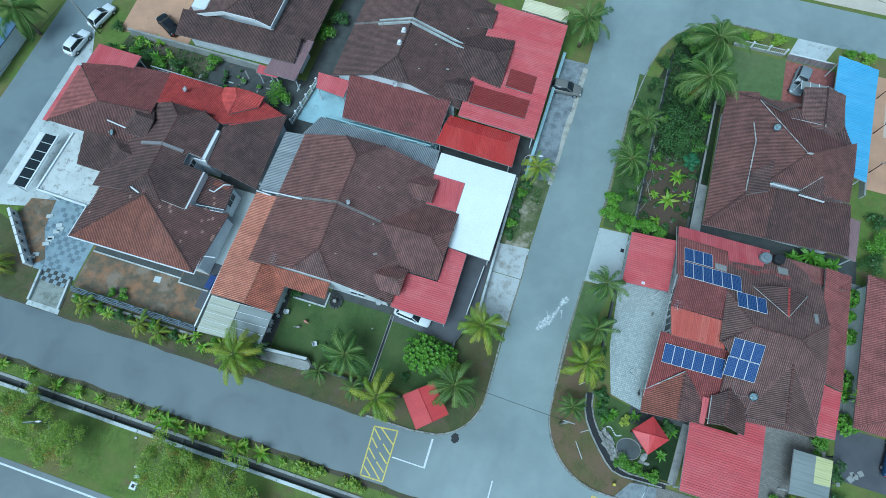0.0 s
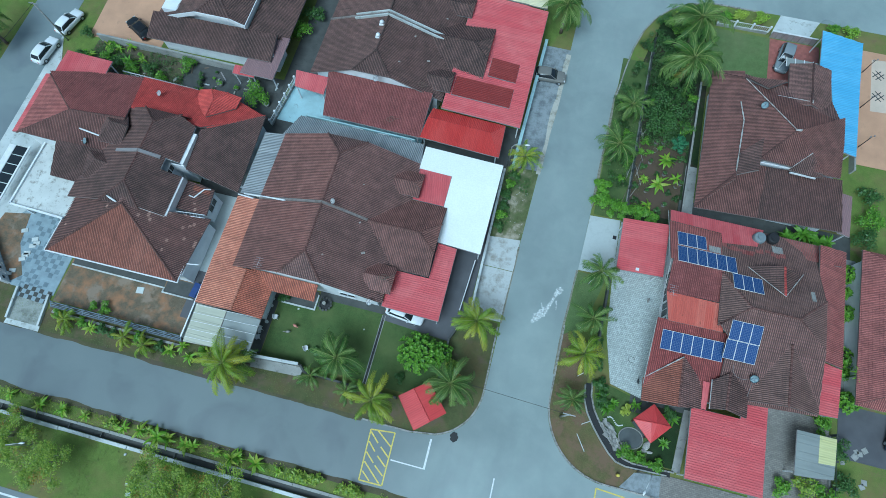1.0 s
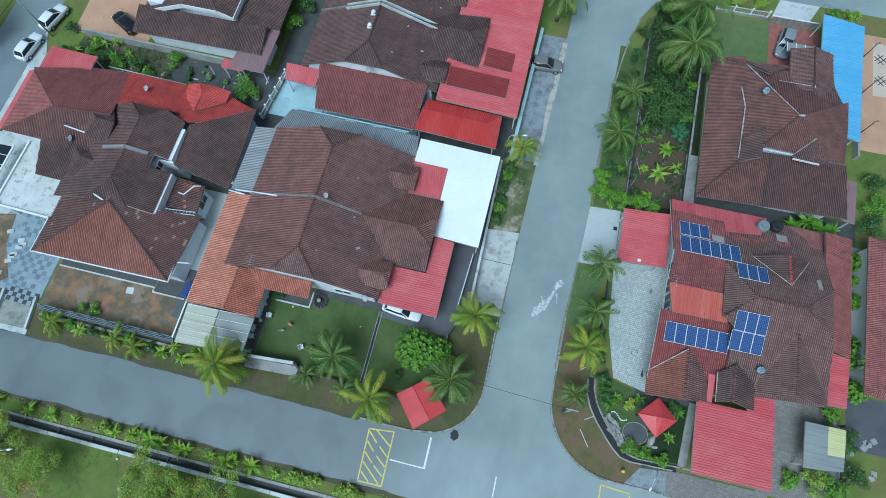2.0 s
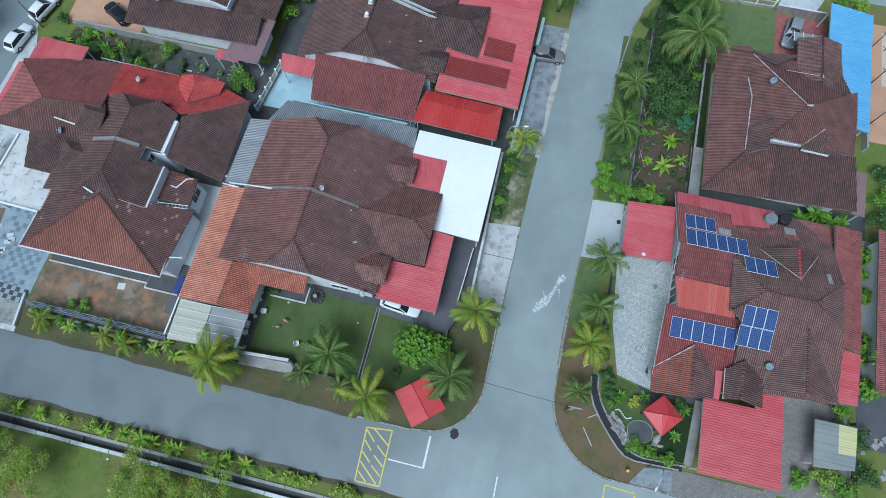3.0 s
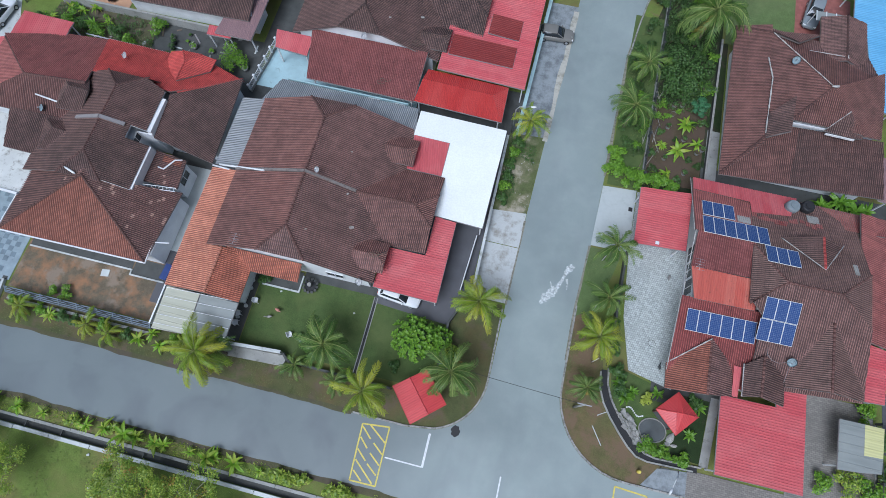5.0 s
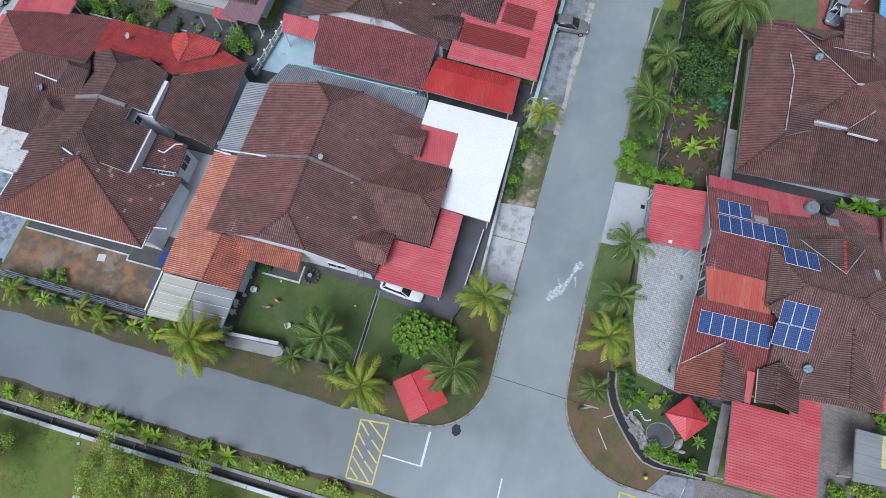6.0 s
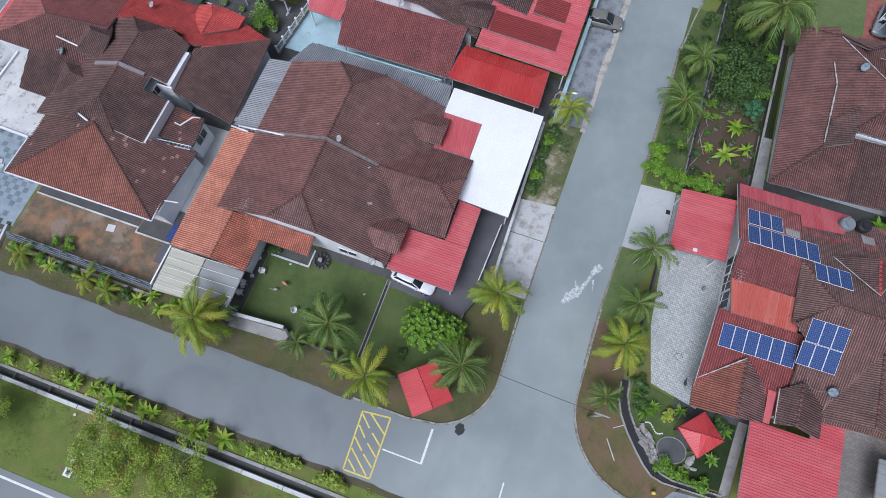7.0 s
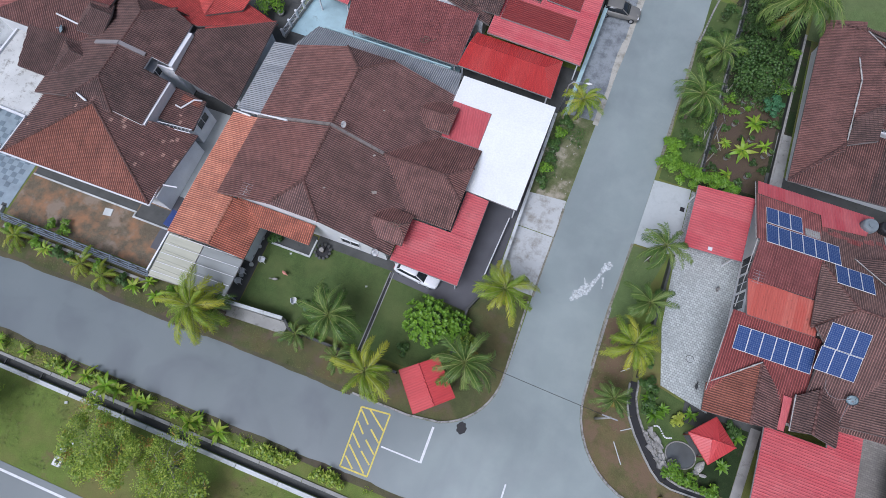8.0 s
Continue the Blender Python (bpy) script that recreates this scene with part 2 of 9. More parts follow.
M_SHEET_ORANGE = sheet_material("faded_salmon_sheet", (0.5, 0.095, 0.07), (0.6, 0.2, 0.15), rust_at=0.6, pitch=0.2, width=0.5)
M_POLY_CREAM = sheet_material("cream_polycarbonate_sheet", (0.44, 0.44, 0.35), (0.52, 0.52, 0.42), (0.4, 0.38, 0.3), silt_shade=0.0)
M_POLY_CLEAR = sheet_material("dusty_clear_polycarbonate", (0.24, 0.26, 0.25), (0.32, 0.34, 0.325), (0.3, 0.3, 0.28), silt_shade=0.0)
M_POLY_YELLOW = sheet_material("yellow_polycarbonate_sheet", (0.6, 0.58, 0.28), (0.64, 0.62, 0.33), (0.4, 0.36, 0.16))
M_EDGE = plain("dull_grey_steel_frame", (0.28, 0.26, 0.26), 0.5, 0.15, 2.0)
M_WHITE = plain("white_wall_paint", (0.8, 0.82, 0.84), 0.7, 0.1, 0.8, dirt=(0.5, 0.51, 0.5), dirt_at=0.62)
M_TRIM = plain("white_trim_paint", (0.76, 0.77, 0.78), 0.5, 0.1, 2.0)
M_PARAPET = plain("grimy_parapet_render", (0.23, 0.2, 0.185), 0.8, 0.3, 1.0, dirt=(0.1, 0.08, 0.07), dirt_at=0.5)
M_FASCIA = plain("grey_fascia_board", (0.2, 0.175, 0.165), 0.6, 0.2)
M_CONCRETE = plain("stained_concrete", (0.34, 0.34, 0.32), 0.8, 0.25, 0.7, dirt=(0.13, 0.13, 0.115), dirt_at=0.55)
M_CONCRETE_WET = plain("pale_worn_concrete", (0.56, 0.59, 0.58), 0.5, 0.22, 0.35, dirt=(0.22, 0.23, 0.2), dirt_at=0.54)
M_APRON = worn_slab("mottled_worn_apron", (0.54, 0.56, 0.55), (0.21, 0.18, 0.14), 0.5)
M_COURT = worn_slab("pale_damp_concrete", (0.5, 0.54, 0.53), (0.36, 0.39, 0.38), 0.56)
M_STRIP = worn_slab("washed_parking_concrete", (0.3, 0.33, 0.345), (0.1, 0.11, 0.12), 0.46)
# Tone lowered so gaps and eaves carry their shade in the colour.
M_CONCRETE_DARK = plain("mossy_shade_dark_concrete", (0.075, 0.078, 0.074), 0.75, 0.35, 0.9, dirt=(0.03, 0.033, 0.026))
M_AWNING_WHITE = plain("white_painted_awning_sheet", (0.84, 0.86, 0.84), 0.5, 0.03, 0.6, 6.0, 0.05)
M_GRIT = plain("pale_roadside_grit", (0.28, 0.26, 0.21), 0.85, 0.3, 1.5, bump=0.4, dirt=(0.1, 0.1, 0.06), dirt_at=0.48)
M_SAND = worn_slab("washed_pale_sand", (0.5, 0.48, 0.42), (0.16, 0.15, 0.11), 0.5)
M_FLAT_WHITE = plain("whitewashed_flat_roof", (0.62, 0.63, 0.6), 0.6, 0.14, 0.55, dirt=(0.2, 0.19, 0.16), dirt_at=0.53)
M_ASPHALT = asphalt("damp_asphalt", 0.275, 0.38)
M_ASPHALT_OLD = asphalt("worn_grey_asphalt", 0.36, 0.45)
M_CARPARK = plain("dark_car_porch_floor", (0.1, 0.1, 0.11), 0.5, 0.2, 0.6)
M_GRASS = turf("verge_grass", (0.125, 0.175, 0.04), (0.21, 0.155, 0.075), (0.18, 0.125, 0.075), 0.57, 0.16)
M_LAWN = turf("lawn_grass", (0.068, 0.105, 0.034), (0.12, 0.15, 0.055), (0.1, 0.095, 0.05), 0.66, 0.25)
M_SOIL = turf("bare_garden_soil", (0.14, 0.115, 0.08), (0.38, 0.19, 0.1), (0.27, 0.215, 0.165), 0.52, 0.75)
M_LAWN_PALE = turf("pale_lawn_grass", (0.11, 0.16, 0.06), (0.15, 0.17, 0.08), (0.14, 0.13, 0.08), 0.7)
M_DIRT = turf("gritty_verge_dirt", (0.085, 0.085, 0.045), (0.13, 0.105, 0.065), (0.1, 0.083, 0.062), 0.48)
M_VERGE = turf("worn_brown_verge_grass", (0.082, 0.092, 0.038), (0.165, 0.115, 0.06), (0.135, 0.102, 0.07), 0.52, 0.2)
M_CORNER = turf("bare_brown_corner_soil", (0.11, 0.105, 0.045), (0.2, 0.135, 0.075), (0.18, 0.12, 0.078), 0.47, 0.3)
M_EARTH = turf("dark_reddish_garden_earth", (0.075, 0.06, 0.035), (0.12, 0.085, 0.06), (0.1, 0.07, 0.052), 0.45, 0.4)
# Bed tone darkened to hold the shade under the planting.
M_BED = turf("garden_bed_with_painted_shade", (0.022, 0.04, 0.014), (0.045, 0.055, 0.024), (0.055, 0.045, 0.034), 0.5)
M_YELLOW = plain("yellow_road_paint", (0.72, 0.6, 0.12), 0.6, 0.2, 3.0, dirt=(0.2, 0.18, 0.1), dirt_at=0.56)
M_LINE = plain("white_road_paint", (0.75, 0.77, 0.78), 0.6, 0.15, 3.0, dirt=(0.3, 0.3, 0.3), dirt_at=0.6)
M_DARK = plain("black_rubber", (0.02, 0.02, 0.022), 0.6, 0.2)
M_STEEL = plain("galvanised_steel", (0.5, 0.52, 0.54), 0.4, 0.15, 3.0, metal=0.7)
M_GLASS_DARK = plain("dark_window_glass", (0.02, 0.025, 0.03), 0.08, 0.1)
M_FROND = leaf_material("palm_frond", (0.17, 0.31, 0.03), (0.42, 0.53, 0.05), (0.58, 0.55, 0.07))
M_FROND_DARK = leaf_material("dark_palm_frond", (0.07, 0.16, 0.03), (0.17, 0.3, 0.06), (0.26, 0.36, 0.1))
M_LEAF = leaf_material("bright_shrub_leaf", (0.12, 0.28, 0.03), (0.27, 0.47, 0.05))
M_LEAF_DARK = leaf_material("dark_shrub_leaf", (0.06, 0.14, 0.035), (0.12, 0.22, 0.055))
M_LEAF_OLIVE = leaf_material("olive_tree_leaf", (0.16, 0.3, 0.04), (0.5, 0.58, 0.09))
M_LEAF_TURN = leaf_material("turning_tree_leaf", (0.3, 0.3, 0.05), (0.5, 0.27, 0.07))
M_TWIG = plain("pale_grey_twig_bark", (0.34, 0.32, 0.27), 0.85, 0.3, 3.0, bump=0.4)
# Dark foliage; on inner bush leaves it stands in for crown shade.
M_LEAF_DEEP = leaf_material("dark_leaf_and_gap_shade", (0.035, 0.085, 0.022), (0.09, 0.16, 0.04))
M_LEAF_BLUE = leaf_material("blue_green_leaf", (0.06, 0.2, 0.09), (0.1, 0.3, 0.13))
M_TUFT = leaf_material("dull_grass_tuft", (0.15, 0.19, 0.06), (0.24, 0.26, 0.1))
M_LEAF_LIME = leaf_material("lime_banana_leaf", (0.2, 0.42, 0.03), (0.36, 0.55, 0.06), (0.46, 0.5, 0.09))
M_BARK = plain("grey_brown_bark", (0.17, 0.13, 0.1), 0.85, 0.3, 3.0, bump=0.5)

from mathutils.geometry import tessellate_polygon


# ---- builders ----
def mesh_from(name, bm, material):
    me = bpy.data.meshes.new(name)
    bm.to_mesh(me)
    bm.free()
    for m in (material if isinstance(material, (list, tuple)) else [material]):
        me.materials.append(m)
    return me


def part(name, bm, material, parent, label=""):
    """Links a bmesh as one mesh object under a thing or a part."""
    ob = new(name, mesh_from(name, bm, material))
    ob.parent = parent
    ob.matrix_parent_inverse = Matrix.Translation(-parent.location)
    return tagged(ob, label)


def thing(name, label, category, at=(0, 0, 0), group="", kind=""):
    ob = new(name)
    ob.location = at
    ob.empty_display_size = 0.3
    return tagged(ob, label, category, group, kind)


def solo(name, bm, material, label, category, group="", kind=""):
    return tagged(new(name, mesh_from(name, bm, material)), label, category, group, kind)


def box(bm, x0, x1, y0, y1, z0, z1, rot=0.0, index=0):
    c = Vector(((x0 + x1) / 2, (y0 + y1) / 2, 0))
    r = Matrix.Translation(c) @ Matrix.Rotation(radians(rot), 4, "Z") @ Matrix.Translation(-c)
    v = [bm.verts.new(r @ Vector(p)) for p in ((x0, y0, z0), (x1, y0, z0), (x1, y1, z0), (x0, y1, z0), (x0, y0, z1), (x1, y0, z1), (x1, y1, z1), (x0, y1, z1))]
    for f in ((3, 2, 1, 0), (4, 5, 6, 7), (0, 1, 5, 4), (1, 2, 6, 5), (2, 3, 7, 6), (3, 0, 4, 7)):
        bm.faces.new([v[i] for i in f]).material_index = index
    return bm


def boxes(*rows):
    bm = bmesh.new()
    for r in rows:
        box(bm, *r)
    return bm


def prism(pts, z0, z1, bm=None):
    """A flat slab over a plan outline."""
    bm = bm or bmesh.new()
    lo = [bm.verts.new((x, y, z0)) for x, y in pts]
    hi = [bm.verts.new((x, y, z1)) for x, y in pts]
    n = len(pts)
    bm.faces.new(hi)
    bm.faces.new(lo[::-1])
    for i in range(n):
        bm.faces.new((lo[i], lo[(i + 1) % n], hi[(i + 1) % n], hi[i]))
    bmesh.ops.recalc_face_normals(bm, faces=bm.faces)
    return bm


def beam(bm, p, q, w, h=None, up=(0, 0, 1)):
    """A bar of section w x h from p to q."""
    p, q = Vector(p), Vector(q)
    d = (q - p).normalized()
    side = d.cross(Vector(up))
    side = side.normalized() if side.length > 1e-4 else Vector((1, 0, 0))
    top = side.cross(d).normalized()
    a, b = side * w / 2, top * (h or w) / 2
    v = [bm.verts.new(c + s) for c in (p, q) for s in (-a - b, a - b, a + b, -a + b)]
    for f in ((3, 2, 1, 0), (4, 5, 6, 7), (0, 1, 5, 4), (1, 2, 6, 5), (2, 3, 7, 6), (3, 0, 4, 7)):
        bm.faces.new([v[i] for i in f])
    return bm


def tube(bm, pts, radii, sides=8, caps=True):
    """A round rod through points, with a radius at each."""
    rings = []
    pts = [Vector(p) for p in pts]
    for i, p in enumerate(pts):
        d = (pts[min(i + 1, len(pts) - 1)] - pts[max(i - 1, 0)]).normalized()
        a = d.orthogonal().normalized() if abs(d.z) > 0.95 else d.cross(Vector((0, 0, 1))).normalized()
        if abs(d.z) > 0.95:
            a = (Vector((1, 0, 0)) - d * d.x).normalized()
        b = d.cross(a)
        r = radii[i] if isinstance(radii, (list, tuple)) else radii
        rings.append([bm.verts.new(p + (a * math.cos(t) + b * math.sin(t)) * r) for t in (2 * math.pi * j / sides for j in range(sides))])
    for r0, r1 in zip(rings, rings[1:]):
        for j in range(sides):
            bm.faces.new((r0[j], r0[(j + 1) % sides], r1[(j + 1) % sides], r1[j])).smooth = True
    if caps:
        bm.faces.new(rings[0][::-1])
        bm.faces.new(rings[-1])
    return bm


def plane_axes(pts, run=None):
    pts = [Vector(p) for p in pts]
    n = Vector((0, 0, 0))
    for i, p in enumerate(pts):
        n += p.cross(pts[(i + 1) % len(pts)])
    n.normalize()
    if n.z < 0:
        n = -n
    v = Vector(run) if run else Vector((0, 0, 1))
    v = v - n * v.dot(n)
    v = v.normalized() if v.length > 1e-4 else Vector((0, 1, 0))
    return pts, n, v.cross(n).normalized(), v


def flat(pts):
    """Corners of a roof plane: the first three give the plane, the rest take their height from it."""
    a, b, c = (Vector(p) for p in pts[:3])
    n = (b - a).cross(c - a)
    return [(p[0], p[1], a.z - (n.x * (p[0] - a.x) + n.y * (p[1] - a.y)) / n.z) for p in pts]


def relief(out, pts, kind, run=None, lift=0.0, index=0):
    """Adds a roof plane to out: rolls and courses of tiles, or the waves of sheets, cut to the outline pts. run: the way of the rolls."""
    turns = [(pts[i][0] - pts[i - 1][0]) * (pts[(i + 1) % len(pts)][1] - pts[i][1]) - (pts[i][1] - pts[i - 1][1]) * (pts[(i + 1) % len(pts)][0] - pts[i][0]) for i in range(len(pts))]
    if min(turns) < -1e-3 and max(turns) > 1e-3:
        for tri in tessellate_polygon([[Vector(p) for p in pts]]):
            relief(out, [pts[i] for i in tri], kind, run, lift, index)
        return out
    pts, n, u, v = plane_axes(pts, run)
    o = pts[0]
    pu = [(p - o).dot(u) for p in pts]
    pv = [(p - o).dot(v) for p in pts]
    bu, bv = o.dot(u), o.dot(v)
    if kind == "tile":
        pitch, shape, course = TILE, ((0.0, 0.0), (0.4, 0.0), (0.56, 0.055), (0.80, 0.055)), COURSE
    elif kind == "panel":
        pitch, shape, course = 0.78, ((0.0, 0.0), (0.92, 0.0), (0.94, 0.035), (0.98, 0.035)), 0.0
    elif kind == "smooth":
        pitch, shape, course = 0.9, ((0.0, 0.0), (0.94, 0.0), (0.95, 0.006), (0.985, 0.006)), 0.0
    elif kind == "rib":
        pitch, shape, course = 0.23, ((0.0, 0.0), (0.55, 0.0), (0.68, 0.036), (0.88, 0.036)), 0.0
    elif kind == "fine":
        pitch, shape, course = 0.2, ((0.0, 0.0), (0.6, 0.0), (0.7, 0.012), (0.88, 0.012)), 0.0
    else:
        pitch, shape, course = 0.2, ((0.0, 0.0), (0.25, 0.02), (0.5, 0.04), (0.75, 0.02)), 0.0
    us = []
    k = math.floor((min(pu) + bu) / pitch) - 1
    while k * pitch < max(pu) + bu + pitch:
        us += [((k + f) * pitch - bu, h) for f, h in shape]
        k += 1
    vs = []
    if course:
        k = math.floor((min(pv) + bv) / course) - 1
        while k * course < max(pv) + bv + course:
            vs += [(k * course - bv, 0.026), ((k + 0.97) * course - bv, 0.0)]
            k += 1
    else:
        span = max(pv) - min(pv)
        m = max(1, int(span / 2.5))
        vs = [(min(pv) - 0.3 + (span + 0.6) * i / m, 0.0) for i in range(m + 1)]
    U = np.array(us)
    V = np.array(vs)
    gu, gv = np.meshgrid(U[:, 0], V[:, 0])
    gh = U[:, 1][None, :] + V[:, 1][:, None] + lift
    O, A, B, N = (np.array(a) for a in (o, u, v, n))
    co = O + gu[..., None] * A + gv[..., None] * B + gh[..., None] * N
    rows, cols = gu.shape
    idx = np.arange(rows * cols).reshape(rows, cols)
    quads = np.stack((idx[:-1, :-1], idx[:-1, 1:], idx[1:, 1:], idx[1:, :-1]), -1).reshape(-1, 4)
    mu = ((gu[:-1, :-1] + gu[1:, 1:]) / 2).ravel()
    mv = ((gv[:-1, :-1] + gv[1:, 1:]) / 2).ravel()
    keep = np.ones(len(quads), bool)
    area = sum(pu[i] * pv[(i + 1) % len(pu)] - pu[(i + 1) % len(pu)] * pv[i] for i in range(len(pu)))
    s = 1 if area > 0 else -1
    edges = []
    for i in range(len(pu)):
        j = (i + 1) % len(pu)
        du, dv = pu[j] - pu[i], pv[j] - pv[i]
        L = math.hypot(du, dv)
        if L < 1e-4:
            continue
        nu, nv = s * dv / L, -s * du / L
        edges.append((pu[i], pv[i], nu, nv))
        keep &= (mu - pu[i]) * nu + (mv - pv[i]) * nv < max(2.6 if not course else 0.4, 0.4)
    quads = quads[keep]
    used, inv = np.unique(quads, return_inverse=True)
    me = bpy.data.meshes.new("tmp")
    me.from_pydata(co.reshape(-1, 3)[used].tolist(), [], inv.reshape(-1, 4).tolist())
    bm = bmesh.new()
    bm.from_mesh(me)
    bpy.data.meshes.remove(me)
    for eu, ev, nu, nv in edges:
        bmesh.ops.bisect_plane(bm, geom=bm.verts[:] + bm.edges[:] + bm.faces[:], dist=1e-5,
                               plane_co=o + u * eu + v * ev, plane_no=u * nu + v * nv, clear_outer=True)
    layer = bm.loops.layers.uv.new("UVMap")
    for f in bm.faces:
        f.material_index = index
        if f.normal.dot(n) < 0:
            f.normal_flip()
        for loop in f.loops:
            p = loop.vert.co
            loop[layer].uv = (p.dot(u), p.dot(v))
    me = bpy.data.meshes.new("tmp")
    bm.to_mesh(me)
    bm.free()
    if not out.loops.layers.uv:
        out.loops.layers.uv.new("UVMap")
    out.from_mesh(me)
    bpy.data.meshes.remove(me)
    return out


def under(out, pts, thick=0.12, gap=0.01):
    """The board under a roof plane, which shows at its edges."""
    pts = [Vector(p) for p in pts]
    lo = [out.verts.new(p - Vector((0, 0, gap + thick))) for p in pts]
    hi = [out.verts.new(p - Vector((0, 0, gap))) for p in pts]
    k = len(pts)
    out.faces.new(hi)
    out.faces.new(lo[::-1])
    for i in range(k):
        out.faces.new((lo[i], lo[(i + 1) % k], hi[(i + 1) % k], hi[i]))
    return out


def roof(parent, planes, material, kind="tile", label="", name="roof", board=None, thick=0.12, lift=0.0):
    """Roof planes, each a part of its own, on boards. A plane is a list of corners, or (corners, run)."""
    for pl in planes:
        pts, run = pl if isinstance(pl, tuple) else (pl, None)
        pts = flat(pts)
        part(name, relief(bmesh.new(), pts, kind, run, lift), material, parent, label)
        sub = under(bmesh.new(), pts, thick)
        bmesh.ops.recalc_face_normals(sub, faces=sub.faces)
        part("fascia", sub, board or M_FASCIA, parent)


CAPS = {}


def cap_mesh(material, r):
    """One half-round cap tile, 0.43 m long, along +x."""
    key = (material.name, r)
    if key not in CAPS:
        bm = bmesh.new()
        rings = []
        for x, sc in ((0.0, 1.0), (0.43, 0.84)):
            rings.append([bm.verts.new((x, math.cos(t) * r * sc, math.sin(t) * r * sc * 0.85 + 0.03)) for t in (math.pi * j / 6 for j in range(7))])
        for j in range(6):
            bm.faces.new((rings[0][j], rings[0][j + 1], rings[1][j + 1], rings[1][j])).smooth = True
        bm.faces.new(rings[0])
        bm.faces.new(rings[1][::-1])
        bmesh.ops.recalc_face_normals(bm, faces=bm.faces)
        bm.loops.layers.uv.new("UVMap")
        CAPS[key] = mesh_from("ridge_tile", bm, material)
    return CAPS[key]


def ridge_caps(parent, lines, material, r=0.13):
    """Cap tiles along ridges and hips, overlapping a little."""
    for p, q in lines:
        p, q = Vector(p), Vector(q)
        d = q - p
        L = d.length
        d.normalize()
        side = Vector((0, 0, 1)).cross(d).normalized()
        up = d.cross(side).normalized()
        rot = Matrix((d, side, up)).transposed().to_4x4()
        count = max(1, round(L / 0.4))
        for i in range(count):
            ob = new("ridge_tile", cap_mesh(material, r))
            ob.parent = parent
            at = p + d * (L * i / count) + side * random.uniform(-0.012, 0.012) - parent.location
            ob.matrix_local = Matrix.Translation(at) @ rot @ Matrix.Rotation(random.uniform(-0.03, 0.03), 4, "Z")


def walls(parent, rows, material=None, label=""):
    """Solid wall blocks of a house: rows of x0, x1, y0, y1, z0, z1."""
    for r in rows:
        part("wall", boxes(r), material or M_WHITE, parent, label)


def window(parent, x, y, z, w, h, face):
    """A framed window on a wall that faces along +-x or +-y, with louvre bars."""
    s = {"s": (0, -1), "n": (0, 1), "e": (1, 0), "w": (-1, 0)}[face]
    frame_bm, pane_bm = bmesh.new(), bmesh.new()

    def slab(bm, a0, a1, z0, z1, d0, d1):
        if s[0]:
            xs = sorted((x + s[0] * d0, x + s[0] * d1))
            box(bm, xs[0], xs[1], y + a0, y + a1, z0, z1)
        else:
            ys = sorted((y + s[1] * d0, y + s[1] * d1))
            box(bm, x + a0, x + a1, ys[0], ys[1], z0, z1)
    for a0, a1, z0, z1 in ((-w / 2, w / 2, z, z + 0.06), (-w / 2, w / 2, z + h - 0.06, z + h), (-w / 2, -w / 2 + 0.06, z + 0.06, z + h - 0.06), (w / 2 - 0.06, w / 2, z + 0.06, z + h - 0.06), (-0.03, 0.03, z + 0.06, z + h - 0.06)):
        slab(frame_bm, a0, a1, z0, z1, 0.002, 0.07)
    slab(pane_bm, -w / 2 + 0.03, w / 2 - 0.03, z + 0.03, z + h - 0.03, 0.001, 0.03)
    win = part("window", frame_bm, M_TRIM, parent)
    pane = new("pane", mesh_from("pane", pane_bm, M_GLASS_DARK))
    pane.parent = win
    return win


def canopy(label, planes, material, kind, posts, category="carport roof", name="carport", zpost=None, group="", edge=None):
    """A light roof on steel posts: sheets, an edge frame and the posts."""
    cx, cy = posts[0][0], posts[0][1]
    t = thing(name, label, category, (cx, cy, 0.0), group)
    bm = bmesh.new()
    frame_bm = bmesh.new()
    for pl in planes:
        pts, run = pl if isinstance(pl, tuple) else (pl, None)
        pts = flat(pts)
        relief(bm, pts, kind, run)
        k = len(pts)
        for i in range(k):
            p, q = Vector(pts[i]), Vector(pts[(i + 1) % k])
            beam(frame_bm, p - Vector((0, 0, 0.09)), q - Vector((0, 0, 0.09)), 0.06, 0.1)
    part("roof_sheet", bm, material, t)
    part("edge_frame", frame_bm, edge or M_EDGE, t)
    for x, y, z in posts:
        part("post", boxes((x - 0.06, x + 0.06, y - 0.06, y + 0.06, 0.0, z)), M_TRIM, t)
    return t


# ---- the ground, roads and drain ----
ground_bm = bmesh.new()
YS = [(-900, 0.0), (-9.02, 0.0), (-8.97, -0.5), (-8.42, -0.5), (-8.37, 0.0), (900, 0.0)]
lines = [[ground_bm.verts.new((x, y, z)) for y, z in YS] for x in (-900, -90, 0, 90, 900)]
for a, b in zip(lines, lines[1:]):
    for i in range(len(YS) - 1):
        ground_bm.faces.new((a[i], b[i], b[i + 1], a[i + 1]))
solo("ground", ground_bm, M_GRASS, "rough damp grass and soil verge reaching to the horizon", "ground", kind="structure")

E7 = 0.02
NORTH_Y0, NORTH_Y1 = 61.7, 68.3


def arc(cx, cy, r, a0, a1, n=10):
    return [(cx + r * math.cos(radians(a0 + (a1 - a0) * i / n)), cy + r * math.sin(radians(a0 + (a1 - a0) * i / n))) for i in range(n + 1)]


NE_CORNER = [(10.3, 48.5), (10.9, 52.0), (11.8, 55.0), (13.0, 57.3), (14.7, 59.2), (16.8, 60.6), (19.5, 61.6)]
